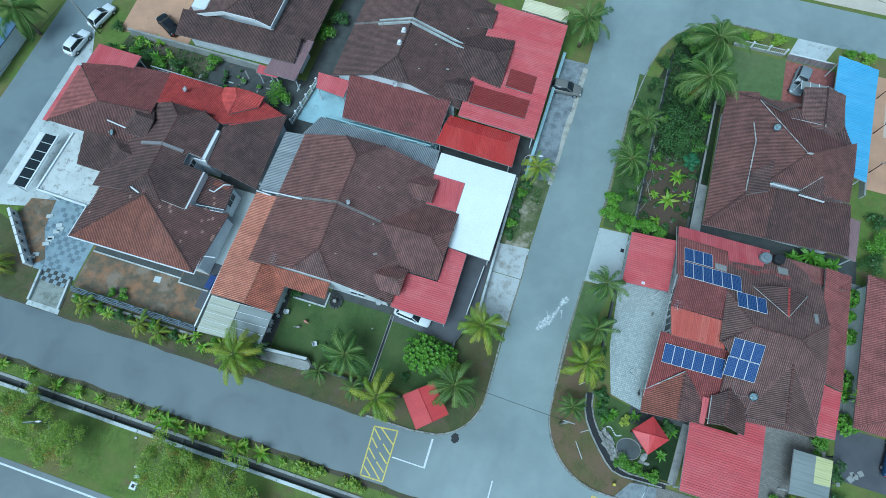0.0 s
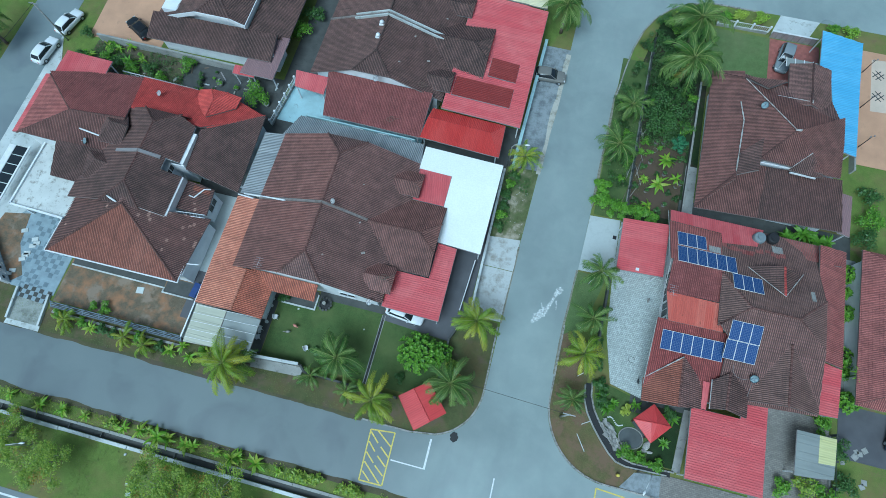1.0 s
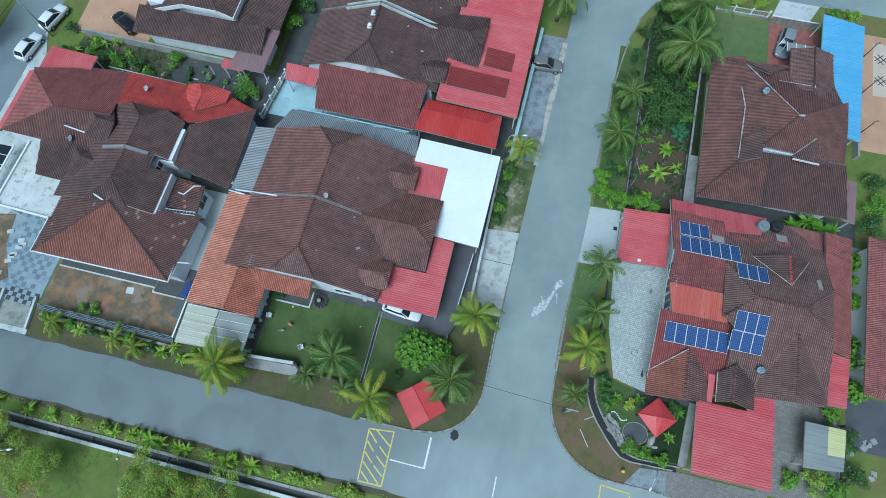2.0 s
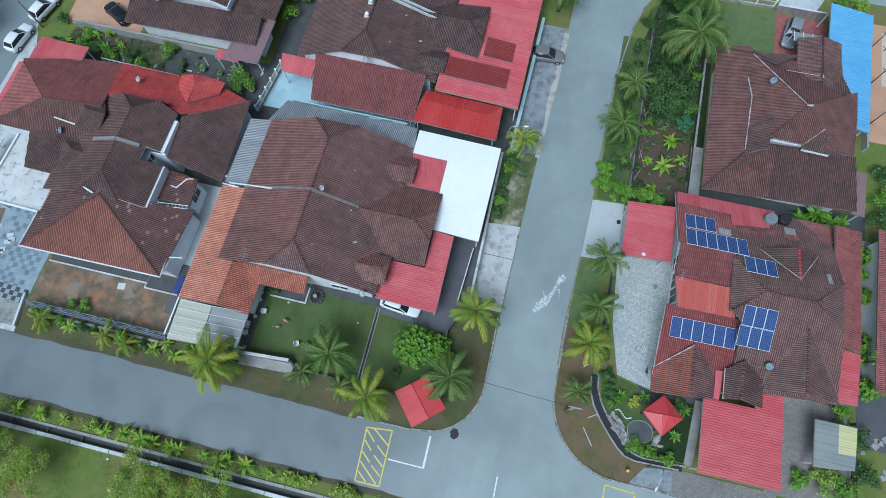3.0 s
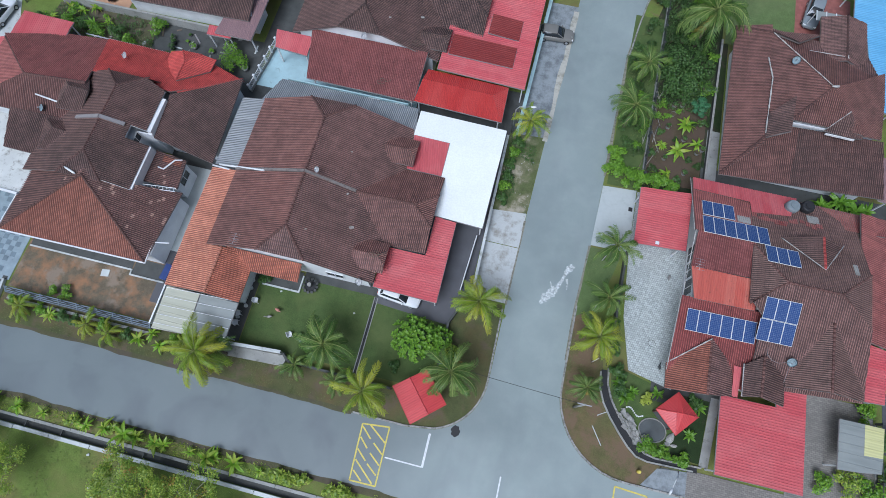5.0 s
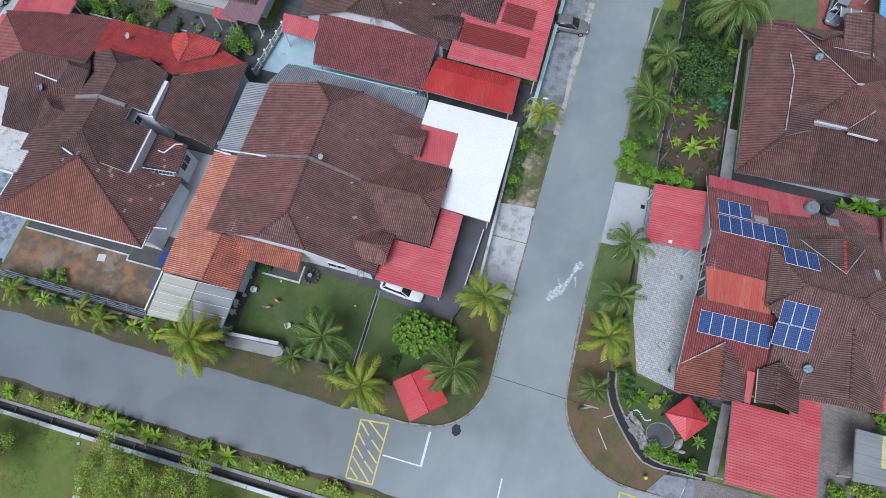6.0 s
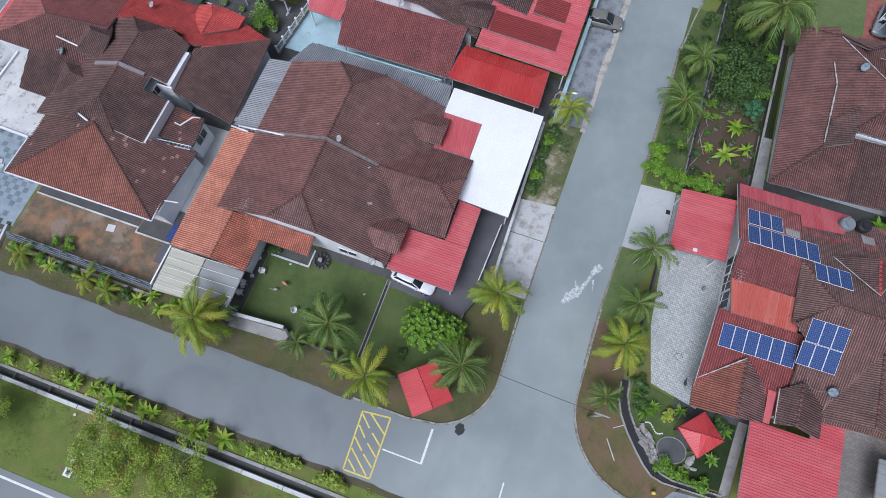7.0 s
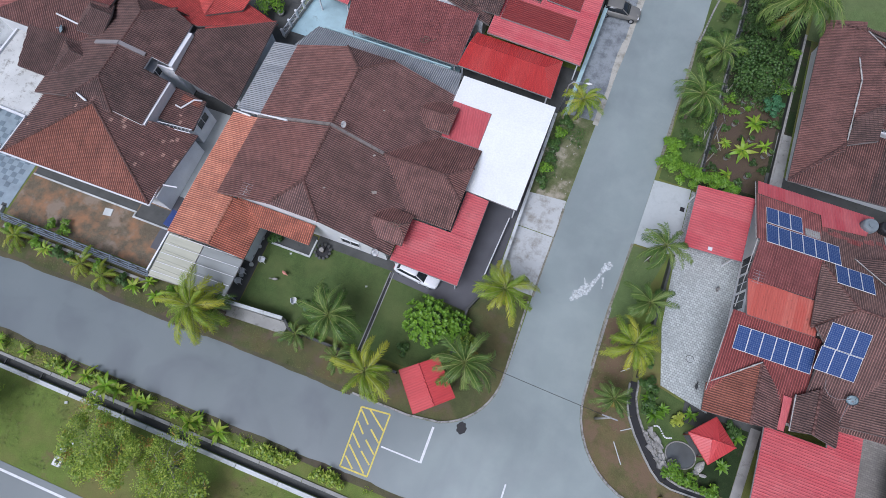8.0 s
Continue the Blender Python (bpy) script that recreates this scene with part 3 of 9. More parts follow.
cross_pts = ([(-4.6, -0.72)] + arc(-3.6, 5.0, 5.6, -80, 0)[1:] + [(2.05, 15.0), (2.2, 21.0), (2.5, 30.0), (2.9, 40.0), (3.15, 50.0), (3.3, 61.7), (3.3, 68.3), (19.5, 68.3), (19.5, 61.7)]
             + NE_CORNER[::-1] + [(9.75, 44.0), (9.6, 37.0), (9.4, 30.0), (9.1, 20.0), (8.65, 14.0)] + arc(15.4, 6.1, 6.85, 180, 270)[1:])
solo("road", prism(cross_pts, -0.2, E7, None), M_ASPHALT, "wet blue-grey asphalt side street between the houses", "road", kind="structure")
solo("road", boxes((-62.0, 120, -6.55, -0.7, -0.2, E7 - 0.003)), M_ASPHALT, "wet blue-grey asphalt street along the drain", "road", kind="structure")
solo("road", boxes((19.5, 140, NORTH_Y0, NORTH_Y1, -0.2, E7), (-40.0, 3.3, NORTH_Y0, NORTH_Y1, -0.2, E7)), M_ASPHALT, "wet asphalt street past the far gates", "road", kind="structure")
solo("road", boxes((-68.2, -62.0, -6.55, 140, -0.2, E7)), M_ASPHALT_OLD, "pale worn asphalt street with parked cars", "road", kind="structure")
solo("road", boxes((-300, 300, -26.0, -15.6, -0.2, E7)), M_ASPHALT, "asphalt main road with white edge line", "road", kind="structure")
solo("road_line", boxes((-300, 300, -16.25, -16.07, E7 + 0.001, E7 + 0.006)), M_LINE, "worn white edge line painted on main road", "road marking", kind="structure")


# ---- the houses ----
def semi_house(dx, dy, label, mats, parapet=None):
    """A pair of single-storey houses under one tiled roof with clipped gables and a street-side wing."""
    mw, me, mwing = mats
    h = thing("house", label, "house", (dx - 18.9, dy, 0.0))

    def T(*pts):
        return [(x + dx, y + dy, z) for x, y, z in pts]
    zr, ze = 6.5, 3.1
    s = (zr - ze) / 8.4
    yS, yN, aS, aN = -8.0, 8.5, -5.35, 6.05
    zc = zr - s * 2.3
    xW, xE = -26.85, -10.5
    zW = zr - s * (-18.9 - xW)
    west = T((-18.9, aS, zr), (-18.9, aN, zr), (-21.2, yN, zc), (xW, yN, zW), (xW, yS, zW), (-21.2, yS, zc))
    east = T((-18.9, aN, zr), (-18.9, aS, zr), (-16.6, yS, zc), (xE, yS, ze), (xE, yN, ze), (-16.6, yN, zc))
    roof(h, [west], mw, label="weathered brown tiles on the back slope")
    roof(h, [east], me, label="dark blackened tiles on the street slope")
    roof(h, [T((-18.9, aS, zr), (-21.2, yS, zc), (-16.6, yS, zc)), T((-18.9, aN, zr), (-21.2, yN, zc), (-16.6, yN, zc))], me, name="hip")
    zw = 4.6
    xr = -18.9 + (zr - zw) / s
    cz = zw - 0.375 * 1.7
    wingN = T((xr, 0, zw), (-8.45, 0, zw), (-6.5, 1.7, cz), (-6.5, 4.0, 3.1), (-10.4, 4.0, 3.1))
    wingS = T((xr, 0, zw), (-8.45, 0, zw), (-6.5, -1.7, cz), (-6.5, -4.05, 3.1), (-10.4, -4.05, 3.1))
    roof(h, [wingN, wingS, T((-8.45, 0, zw), (-6.5, 1.7, cz), (-6.5, -1.7, cz))], mwing, lift=0.03, label="brown tiled street wing", name="wing_roof")
    caps = [((-18.9, aS, zr), (-18.9, aN, zr)), ((-18.9, aS, zr), (-21.2, yS, zc)), ((-18.9, aS, zr), (-16.6, yS, zc)), ((-18.9, aN, zr), (-21.2, yN, zc)), ((-18.9, aN, zr), (-16.6, yN, zc)),
            ((xr, 0, zw), (-8.45, 0, zw)), ((-8.45, 0, zw), (-6.5, 1.7, cz)), ((-8.45, 0, zw), (-6.5, -1.7, cz))]
    ridge_caps(h, [T(*c) for c in caps], mw)
    # small porch roofs on either side of the wing
    for y0, y1 in ((4.35, 7.0), (-6.9, -4.2)):
        ym = (y0 + y1) / 2
        yb = y0 if y0 > 0 else y1
        roof(h, [T((-12.9, ym, 4.25), (-10.6, ym, 4.25), (-9.8, ym + 0.7, 3.95), (-9.8, y1 + 0.1, 3.35), (-12.9, y1 + 0.1, 3.35)),
                 T((-12.9, ym, 4.25), (-10.6, ym, 4.25), (-9.8, ym - 0.7, 3.95), (-9.8, y0 - 0.1, 3.35), (-12.9, y0 - 0.1, 3.35)),
                 T((-10.6, ym, 4.25), (-9.8, ym + 0.7, 3.95), (-9.8, ym - 0.7, 3.95))], mwing, name="porch_roof", lift=0.03)
        ridge_caps(h, [T((-12.9, ym, 4.25), (-10.6, ym, 4.25))], mwing, 0.1)
    # party parapet over the roof
    par = bmesh.new()
    for a, b in (((-26.9, 0.1, zW + 0.1), (-18.9, 0.1, zr + 0.1)), ((-18.9, 0.1, zr + 0.1), (xr, 0.0, zw + 0.12))):
        beam(par, *T(a, b), 0.26, 0.16)
    part("party_parapet", par, M_PARAPET, h, "grey rendered parapet over the party wall")
    if parapet:
        for off in (-0.28, 0.28):
            lip = bmesh.new()
            for a, b in (((-23.3, off, 4.72 + 0.2), (-18.9, off, zr + 0.2)), ((-18.9, off, zr + 0.2), (-11.0, off - 0.1, 3.4 + 0.55))):
                beam(lip, *T(a, b), 0.14, 0.3)
            part("parapet_lip", lip, parapet, h, "flaking white parapet edge")
    # walls with gables
    w0, w1 = yS + 0.3, yN - 0.75
    for sy, y in ((-1, w0), (1, w1)):
        bm = bmesh.new()
        prof = [(-26.1, 0.0), (-11.2, 0.0), (-11.2, ze + s * 0.5), (-16.6, zc - 0.15), (-21.2, zc - 0.15), (-26.1, zW + 0.15)]
        a = [bm.verts.new((x + dx, y + dy, z)) for x, z in prof]
        b = [bm.verts.new((x + dx, y + dy - sy * 0.2, z)) for x, z in prof]
        bm.faces.new(a)
        bm.faces.new(b[::-1])
        for i in range(len(prof)):
            j = (i + 1) % len(prof)
            bm.faces.new((a[i], b[i], b[j], a[j]))
        bmesh.ops.recalc_face_normals(bm, faces=bm.faces)
        part("gable_wall", bm, M_WHITE, h, "white painted gable wall")
        for wx in (-22.5, -14.5):
            window(h, wx + dx, y + dy, 1.0, 1.8, 1.2, "s" if sy < 0 else "n")
    walls(h, [(-26.1 + dx, -25.9 + dx, w0 + 0.2 + dy, w1 - 0.2 + dy, 0, zW + 0.1), (-11.4 + dx, -11.2 + dx, w0 + 0.2 + dy, w1 - 0.2 + dy, 0, ze - 0.05),
              (-11.2 + dx, -7.2 + dx, -3.4 + dy, -3.2 + dy, 0, 3.05), (-11.2 + dx, -7.2 + dx, 3.2 + dy, 3.4 + dy, 0, 3.05), (-7.4 + dx, -7.2 + dx, -3.2 + dy, 3.2 + dy, 0, 3.3)])
    return h


semi_house(0, 18.8, "pair of low white houses under weathered brown tile roof", (M_ROOF_BROWN, M_ROOF_DARK, M_ROOF_BROWN))
semi_house(0, 44.0, "pair of low white houses with blackened brown tile roof", (M_ROOF_SOOT, M_ROOF_SOOT, M_ROOF_SOOT), M_CONCRETE_WET)

# add-ons of the middle house
ext = thing("kitchen_extension", "rear kitchen extension with bright orange clay tiles", "house extension", (-26, 9, 0))
roof(ext, [[(-26.8, 10.8, 3.28), (-26.8, 18.75, 3.28), (-29.6, 18.75, 2.7), (-29.6, 10.8, 2.7)],
           [(-25.2, 6.2, 3.55), (-25.2, 10.8, 3.55), (-29.6, 10.8, 2.68), (-29.5, 6.2, 2.68)],
           ], M_ROOF_ORANGE)
M_ROOF_ORANGE_OLD = tile_material("weathered_red_clay_tile", (0.38, 0.105, 0.065), (0.46, 0.16, 0.1), (0.2, 0.07, 0.05), 0.56, 0.5)
roof(ext, [[(-25.2, 6.2, 3.55), (-25.2, 10.8, 3.55), (-22.1, 10.8, 2.75), (-22.1, 6.2, 2.75)],
           [(-25.0, 11.0, 3.3), (-17.4, 11.0, 3.3), (-17.4, 9.3, 2.75), (-24.0, 9.3, 2.75)]], M_ROOF_ORANGE_OLD, label="weathered darker red clay tiles")
ridge_caps(ext, [((-25.2, 6.2, 3.55), (-25.2, 10.8, 3.55))], M_ROOF_ORANGE)
walls(ext, [(-29.1, -22.6, 6.6, 10.6, 0, 2.6)])
ext = thing("kitchen_extension", "rear lean-to roofed with weathered gray metal sheets", "house extension", (-28, 23, 0))
roof(ext, [[(-26.8, 19.15, 3.28), (-26.8, 27.2, 3.28), (-29.5, 27.2, 2.7), (-29.5, 19.15, 2.7)],
           [(-27.2, 27.2, 3.25), (-10.6, 27.0, 3.25), (-11.1, 30.1, 2.75), (-26.2, 30.3, 2.75)]], M_SHEET_GRAY, "wave")
walls(ext, [(-29.1, -26.9, 19.4, 26.8, 0, 2.6), (-25.9, -11.6, 27.4, 29.8, 0, 2.6)])
canopy("polycarbonate awning with cream and clear sheets on steel frame", [([(-29.3, 6.15, 2.6), (-26.0, 6.15, 2.6), (-26.0, 2.3, 2.35), (-29.3, 2.1, 2.35)], (1, 0, 0))], M_POLY_CREAM, "panel", [(-29.1, 2.4, 2.3), (-26.1, 2.5, 2.3)], "awning", "awning")
canopy("dusty clear polycarbonate awning on white steel frame", [([(-25.9, 6.15, 2.6), (-22.2, 6.15, 2.6), (-22.3, 2.8, 2.35), (-25.9, 2.4, 2.35)], (1, 0, 0))], M_POLY_CLEAR, "panel", [(-25.8, 2.6, 2.3), (-22.4, 3.0, 2.3)], "awning", "awning")
for i in range(5):
    y = 2.6 + i * 0.85
    seam = bmesh.new()
    beam(seam, (-29.3, y, 2.41 + i * 0.055), (-22.3, y + 0.25, 2.41 + i * 0.055), 0.045, 0.04)
    solo("awning_bar", seam, M_TRIM, "thin white bar across the awning sheets", "awning bar", "awning bars")
canopy("large white metal awning over the car porch", [[(-10.7, 26.7, 3.3), (-1.65, 26.55, 3.3), (-1.63, 29.35, 3.3), (-10.7, 29.6, 3.3)], [(-6.9, 18.9, 2.7), (-1.8, 18.65, 2.7), (-1.65, 26.55, 3.3), (-6.9, 26.65, 3.3)]], M_AWNING_WHITE, "smooth", [(-2.0, 29.0, 3.2), (-2.0, 19.0, 2.6), (-6.4, 19.4, 2.6)], "awning", "awning")
canopy("red painted metal porch awning beside white awning", [[(-10.6, 23.0, 3.05), (-6.95, 23.0, 3.0), (-6.95, 26.6, 3.28), (-10.6, 26.7, 3.28)]], M_SHEET_RED, "rib", [(-7.2, 23.3, 2.9)], "awning", "awning")
canopy("red painted metal carport over a parked car", [([(-10.5, 10.65, 2.5), (-4.35, 10.5, 2.5), (-4.35, 14.7, 2.7), (-10.5, 14.7, 2.7)], (1, 0, 0.0)), ([(-6.45, 14.7, 2.7), (-4.35, 14.7, 2.7), (-4.35, 18.55, 2.85), (-6.45, 18.75, 2.85)], (1, 0, 0))], M_SHEET_RED, "rib", [(-4.6, 10.8, 2.4), (-10.2, 10.9, 2.4), (-4.6, 18.2, 2.7)], "carport")
# add-ons of the house behind it
canopy("dull maroon tiled lean-to roof with coiled cable", [[(-24.4, 36.2, 4.15), (-11.6, 36.2, 4.0), (-11.9, 30.9, 2.6), (-23.7, 31.0)]], M_ROOF_LEAN, "tile", [(-23.4, 31.8, 2.5), (-12.3, 31.3, 2.5)], "lean-to", "lean_to")
canopy("small red metal awning over turquoise yard", [[(-28.6, 35.9, 3.3), (-24.4, 35.8, 3.3), (-24.5, 33.6, 2.9), (-28.2, 33.9)]], M_SHEET_RED, "wave", [(-28.2, 34.2, 2.8), (-24.8, 33.9, 2.8)], "awning", "awning")
canopy("deep red metal porch roof with hipped end", [[(-11.9, 31.0, 2.6), (-2.4, 30.6, 2.6), (-3.9, 33.2, 3.2), (-11.5, 33.5)], [(-11.5, 33.5, 3.2), (-3.9, 33.2, 3.2), (-2.5, 34.7, 2.85), (-11.3, 35.0)], [(-2.4, 30.6, 2.6), (-3.9, 33.2, 3.2), (-2.5, 34.7, 2.85)]], M_SHEET_DEEP, "wave", [(-2.8, 31.0, 2.5), (-11.5, 31.4, 2.5), (-2.8, 34.3, 2.7)], "porch roof", "porch")
canopy("long red metal carport with patched dark sheets", [([(-3.4, 34.9, 3.0), (-0.85, 34.8, 2.9), (-0.75, 52.0, 3.1), (-3.4, 52.2)], (1, 0, 0)), ([(-10.3, 34.95, 3.35), (-3.4, 34.9, 3.0), (-3.4, 52.2, 3.2), (-10.3, 52.4)], (1, 0, 0))], M_SHEET_RED, "rib", [(-1.1, 35.2, 2.8), (-1.1, 43.5, 2.9), (-1.0, 51.6, 3.0)], "carport")
for px0, px1, py0, py1 in ((-9.6, -2.6, 37.0, 39.6), (-6.0, -2.6, 40.6, 43.2)):
    canopy("dark red smooth sheet laid over the carport", [([(px0, py0, 3.47), (px1, py0, 3.1), (px1, py1, 3.13), (px0, py1)], (1, 0, 0))], M_SHEET_DARKRED, "rib", [(px1 - 0.2, py0 + 0.2, 3.0)], "carport sheet", "sheet_panel")
canopy("cream metal awning at the carport end", [[(-7.0, 52.6, 3.3), (-1.0, 52.4, 3.1), (-1.1, 54.4, 3.1), (-7.0, 54.6)]], sheet_material("cream_metal_sheet", (0.7, 0.64, 0.42), (0.75, 0.7, 0.5)), "rib", [(-1.3, 54.0, 3.0), (-6.7, 54.2, 3.1)], "awning", "awning")


# ---- the western pair ----
h2 = thing("house", "low white house pair, roof of brown, red and orange tiles", "house", (-40, 19, 0))
X2, Z2 = -40.1, 6.4
roof(h2, [[(-39.6, 13.9, 5.85), (-47.3, 7.6, 3.0), (-32.1, 7.75, 3.0)]], M_ROOF_RUST, name="hip", label="orange-brown tiled hip facing the street")
roof(h2, [[(-39.6, 13.9, 5.85), (-47.3, 7.6, 3.0), (-47.0, 15.9, 3.1), (-39.6, 15.9)]], M_ROOF_PATCHED, name="side_slope", label="dark tiles with odd orange replacements")
roof(h2, [[(-39.6, 13.9, 5.85), (-32.1, 7.75, 3.0), (-31.4, 15.3, 2.85), (-35.4, 14.6), (-39.6, 14.6)]], M_ROOF_PATCHED, name="side_slope", label="dark tiles with odd orange replacements")
roof(h2, [[(X2, 23.6, Z2), (X2, 16.2, Z2), (-42.4, 13.8, 5.48), (-47.6, 13.8), (-47.6, 25.5), (-42.4, 25.5)]], M_ROOF_SOOT, name="slope", lift=0.03, thick=0.06)
roof(h2, [[(X2, 20.1, Z2), (X2, 23.6, Z2), (-38.0, 25.4, 5.54), (-36.25, 24.8), (-36.25, 20.1)], [(X2, 16.2, Z2), (X2, 20.1, Z2), (-37.6, 20.1, 5.37), (-37.6, 18.7), (-35.5, 18.7), (-35.5, 13.9), (-37.9, 13.9)]], M_ROOF_SOOT, name="slope", lift=0.03, board=M_TRIM)
walls(h2, [(-36.25, -35.84, 20.1, 24.0, 2.8, 4.78), (-35.55, -35.3, 14.0, 18.7, 2.8, 4.5), (-37.5, -35.84, 19.98, 20.1, 2.8, 4.4)], M_TRIM, "white raised wall under the roof edge")
window(h2, -37.5, 19.4, 3.4, 1.2, 1.0, "e")
roof(h2, [[(X2, 16.2, Z2), (-42.4, 13.75, 5.5), (-37.9, 13.75, 5.5)]], M_ROOF_SOOT, name="hip", lift=0.03, thick=0.05)
roof(h2, [[(X2, 23.6, Z2), (-42.4, 25.5, 5.45), (-38.0, 25.4, 5.5)], [(-42.4, 25.5, 5.4), (-38.0, 25.4, 5.4), (-37.2, 25.9, 4.25), (-43.2, 26.2, 4.25)]], M_ROOF_SOOT, name="hip", lift=0.03, thick=0.05)
roof(h2, [[(-50.6, 23.1, 5.5), (-44.0, 23.6, 5.5), (-44.0, 19.5, 3.9), (-56.0, 19.6)]], M_ROOF_REDBROWN, name="wing_slope", lift=0.05, label="reddish brown tiles dulled by soot")
roof(h2, [[(-50.6, 23.1, 5.5), (-57.6, 28.2, 3.0), (-57.6, 19.9, 3.0)]], M_ROOF_MAROON, name="wing_slope", lift=0.02)
roof(h2, [[(-50.6, 23.1, 5.5), (-44.0, 23.6, 5.5), (-46.2, 30.5, 3.0), (-50.7, 30.2), (-57.4, 28.4)]], M_ROOF_MAROON, name="wing_slope", lift=0.02)
roof(h2, [[(-46.3, 30.6, 3.0), (-44.5, 25.3, 4.87), (-35.9, 25.0, 4.6), (-29.9, 28.9), (-34.6, 30.6)]], M_ROOF_RED, name="wing_slope", lift=0.02)
roof(h2, [[(-36.1, 26.6, 4.25), (-36.1, 29.0, 4.25), (-37.1, 30.5, 3.8), (-38.9, 30.6), (-38.9, 29.0)], [(-36.1, 26.6, 4.25), (-36.1, 29.0, 4.25), (-35.0, 30.5, 3.8), (-33.6, 30.6), (-33.7, 29.0)], [(-36.1, 29.0, 4.25), (-37.1, 30.5, 3.8), (-35.0, 30.5, 3.8)]], M_ROOF_RED, name="porch_roof", lift=0.05)
roof(h2, [[(-35.9, 24.8, 4.45), (-29.8, 28.9, 3.5), (-29.8, 19.1, 2.7), (-35.8, 19.9)]], M_ROOF_SOOT, name="kitchen_slope")
roof(h2, [[(-35.4, 18.9, 3.45), (-35.4, 15.4, 3.45), (-31.9, 15.5, 3.1), (-32.2, 18.6)]], M_ROOF_PATCHED, name="kitchen_slope")
roof(h2, [[(-34.4, 18.55, 3.35), (-32.5, 18.3, 3.16), (-32.45, 17.75, 3.155), (-34.4, 17.9)]], M_ROOF_RUST, name="tile_patch", lift=0.05)
walls(h2, [(-35.2, -32.4, 15.8, 18.4, 0, 3.0)])
window(h2, -32.4, 17.2, 1.4, 1.6, 1.1, "e")
roof(h2, [[(-51.3, 19.7, 4.3), (-44.6, 19.7, 4.3), (-45.6, 15.6, 3.4), (-50.7, 15.7)]], M_ROOF_SOOT, name="porch_slope", lift=0.06)


def dormer(h, ridge, eave, mat):
    """A small hipped dormer: its ridge runs out from the slope, with two sides and a front hip."""
    (r0, r1), (a, b, c, d) = ridge, eave
    roof(h, [[r0, r1, b, a], [r1, c, b], [r0, r1, c, d]], mat, name="dormer_roof", lift=0.04, thick=0.06)
    ridge_caps(h, [(r0, r1), (r1, b), (r1, c)], mat, 0.09)


dormer(h2, ((-43.0, 22.6, 5.75), (-45.3, 22.75, 5.7)), ((-43.4, 20.5, 4.9), (-46.2, 20.5, 4.85), (-46.7, 23.9, 5.2), (-44.0, 24.0, 5.3)), M_ROOF_SOOT)
dormer(h2, ((-43.6, 18.1, 4.9), (-45.5, 18.3, 4.85)), ((-43.9, 16.2, 4.1), (-46.6, 16.1, 4.05), (-46.9, 19.3, 4.4), (-44.4, 19.4, 4.6)), M_ROOF_SOOT)
ridge_caps(h2, [((-39.6, 13.9, 5.85), (-47.3, 7.6, 3.0)), ((-39.6, 13.9, 5.85), (-32.1, 7.75, 3.0)), ((X2, 16.2, Z2), (X2, 23.6, Z2)), ((X2, 16.2, Z2), (-42.4, 13.75, 5.5)), ((X2, 16.2, Z2), (-37.9, 13.75, 5.5)),
                ((X2, 23.6, Z2), (-42.4, 25.6, 5.5)), ((X2, 23.6, Z2), (-37.9, 25.6, 5.5)), ((-50.6, 23.1, 5.5), (-44.0, 23.6, 5.5)), ((-50.6, 23.1, 5.5), (-57.6, 19.9, 3.0)), ((-50.6, 23.1, 5.5), (-57.6, 28.3, 3.0))], M_ROOF_REDBROWN, 0.12)
ridge_caps(h2, [((-36.1, 26.6, 4.3), (-36.1, 29.0, 4.3)), ((-36.1, 29.0, 4.3), (-37.1, 30.5, 3.85)), ((-36.1, 29.0, 4.3), (-35.0, 30.5, 3.85)), ((-35.3, 25.2, 4.4), (-29.9, 28.9, 3.4))], M_ROOF_RED, 0.1)
roof(h2, [[(-57.4, 28.3, 3.05), (-57.4, 20.0, 3.05), (-58.4, 20.0, 2.8), (-58.4, 28.3)]], M_SHEET_RED, "rib", name="edge_sheet")
walls(h2, [(-46.5, -31.9, 8.5, 15.0, 0, 2.8), (-56.8, -36.0, 20.2, 29.5, 0, 2.9), (-45.0, -37.6, 14.4, 25.2, 0, 4.35), (-37.6, -35.65, 14.4, 18.6, 0, 4.3), (-35.8, -30.6, 20.7, 28.4, 0, 2.6)])
par = bmesh.new()
beam(par, (-43.4, 19.8, 5.2), (X2, 19.85, Z2 + 0.12), 0.36, 0.25)
beam(par, (X2, 19.85, Z2 + 0.12), (-38.0, 19.95, 5.65), 0.36, 0.25)
part("party_parapet", par, M_EDGE, h2, "grey rendered parapet over the party wall")
gut = bmesh.new()
beam(gut, (-47.4, 7.5, 2.98), (-32.0, 7.65, 2.98), 0.12, 0.14)
beam(gut, (-32.0, 7.65, 2.98), (-32.1, 9.8, 2.95), 0.1, 0.12)
beam(gut, (-32.1, 9.8, 2.9), (-30.6, 10.05, 2.9), 0.1, 0.12)
beam(gut, (-47.45, 7.5, 2.98), (-47.1, 15.4, 3.02), 0.1, 0.12)
part("gutter", gut, M_TRIM, h2, "white eaves gutter")
canopy("red metal carport with white gutter", [([(-57.2, 28.7, 3.1), (-51.1, 28.7, 3.1), (-50.8, 31.6, 3.3), (-56.9, 31.8)], None)], M_SHEET_RED, "rib", [(-56.8, 31.4, 3.1), (-51.2, 31.3, 3.1)], "carport")

# ---- the north-western pair ----
h4 = thing("house", "low white house under dark brown tile roof", "house", (-42, 44, 0))
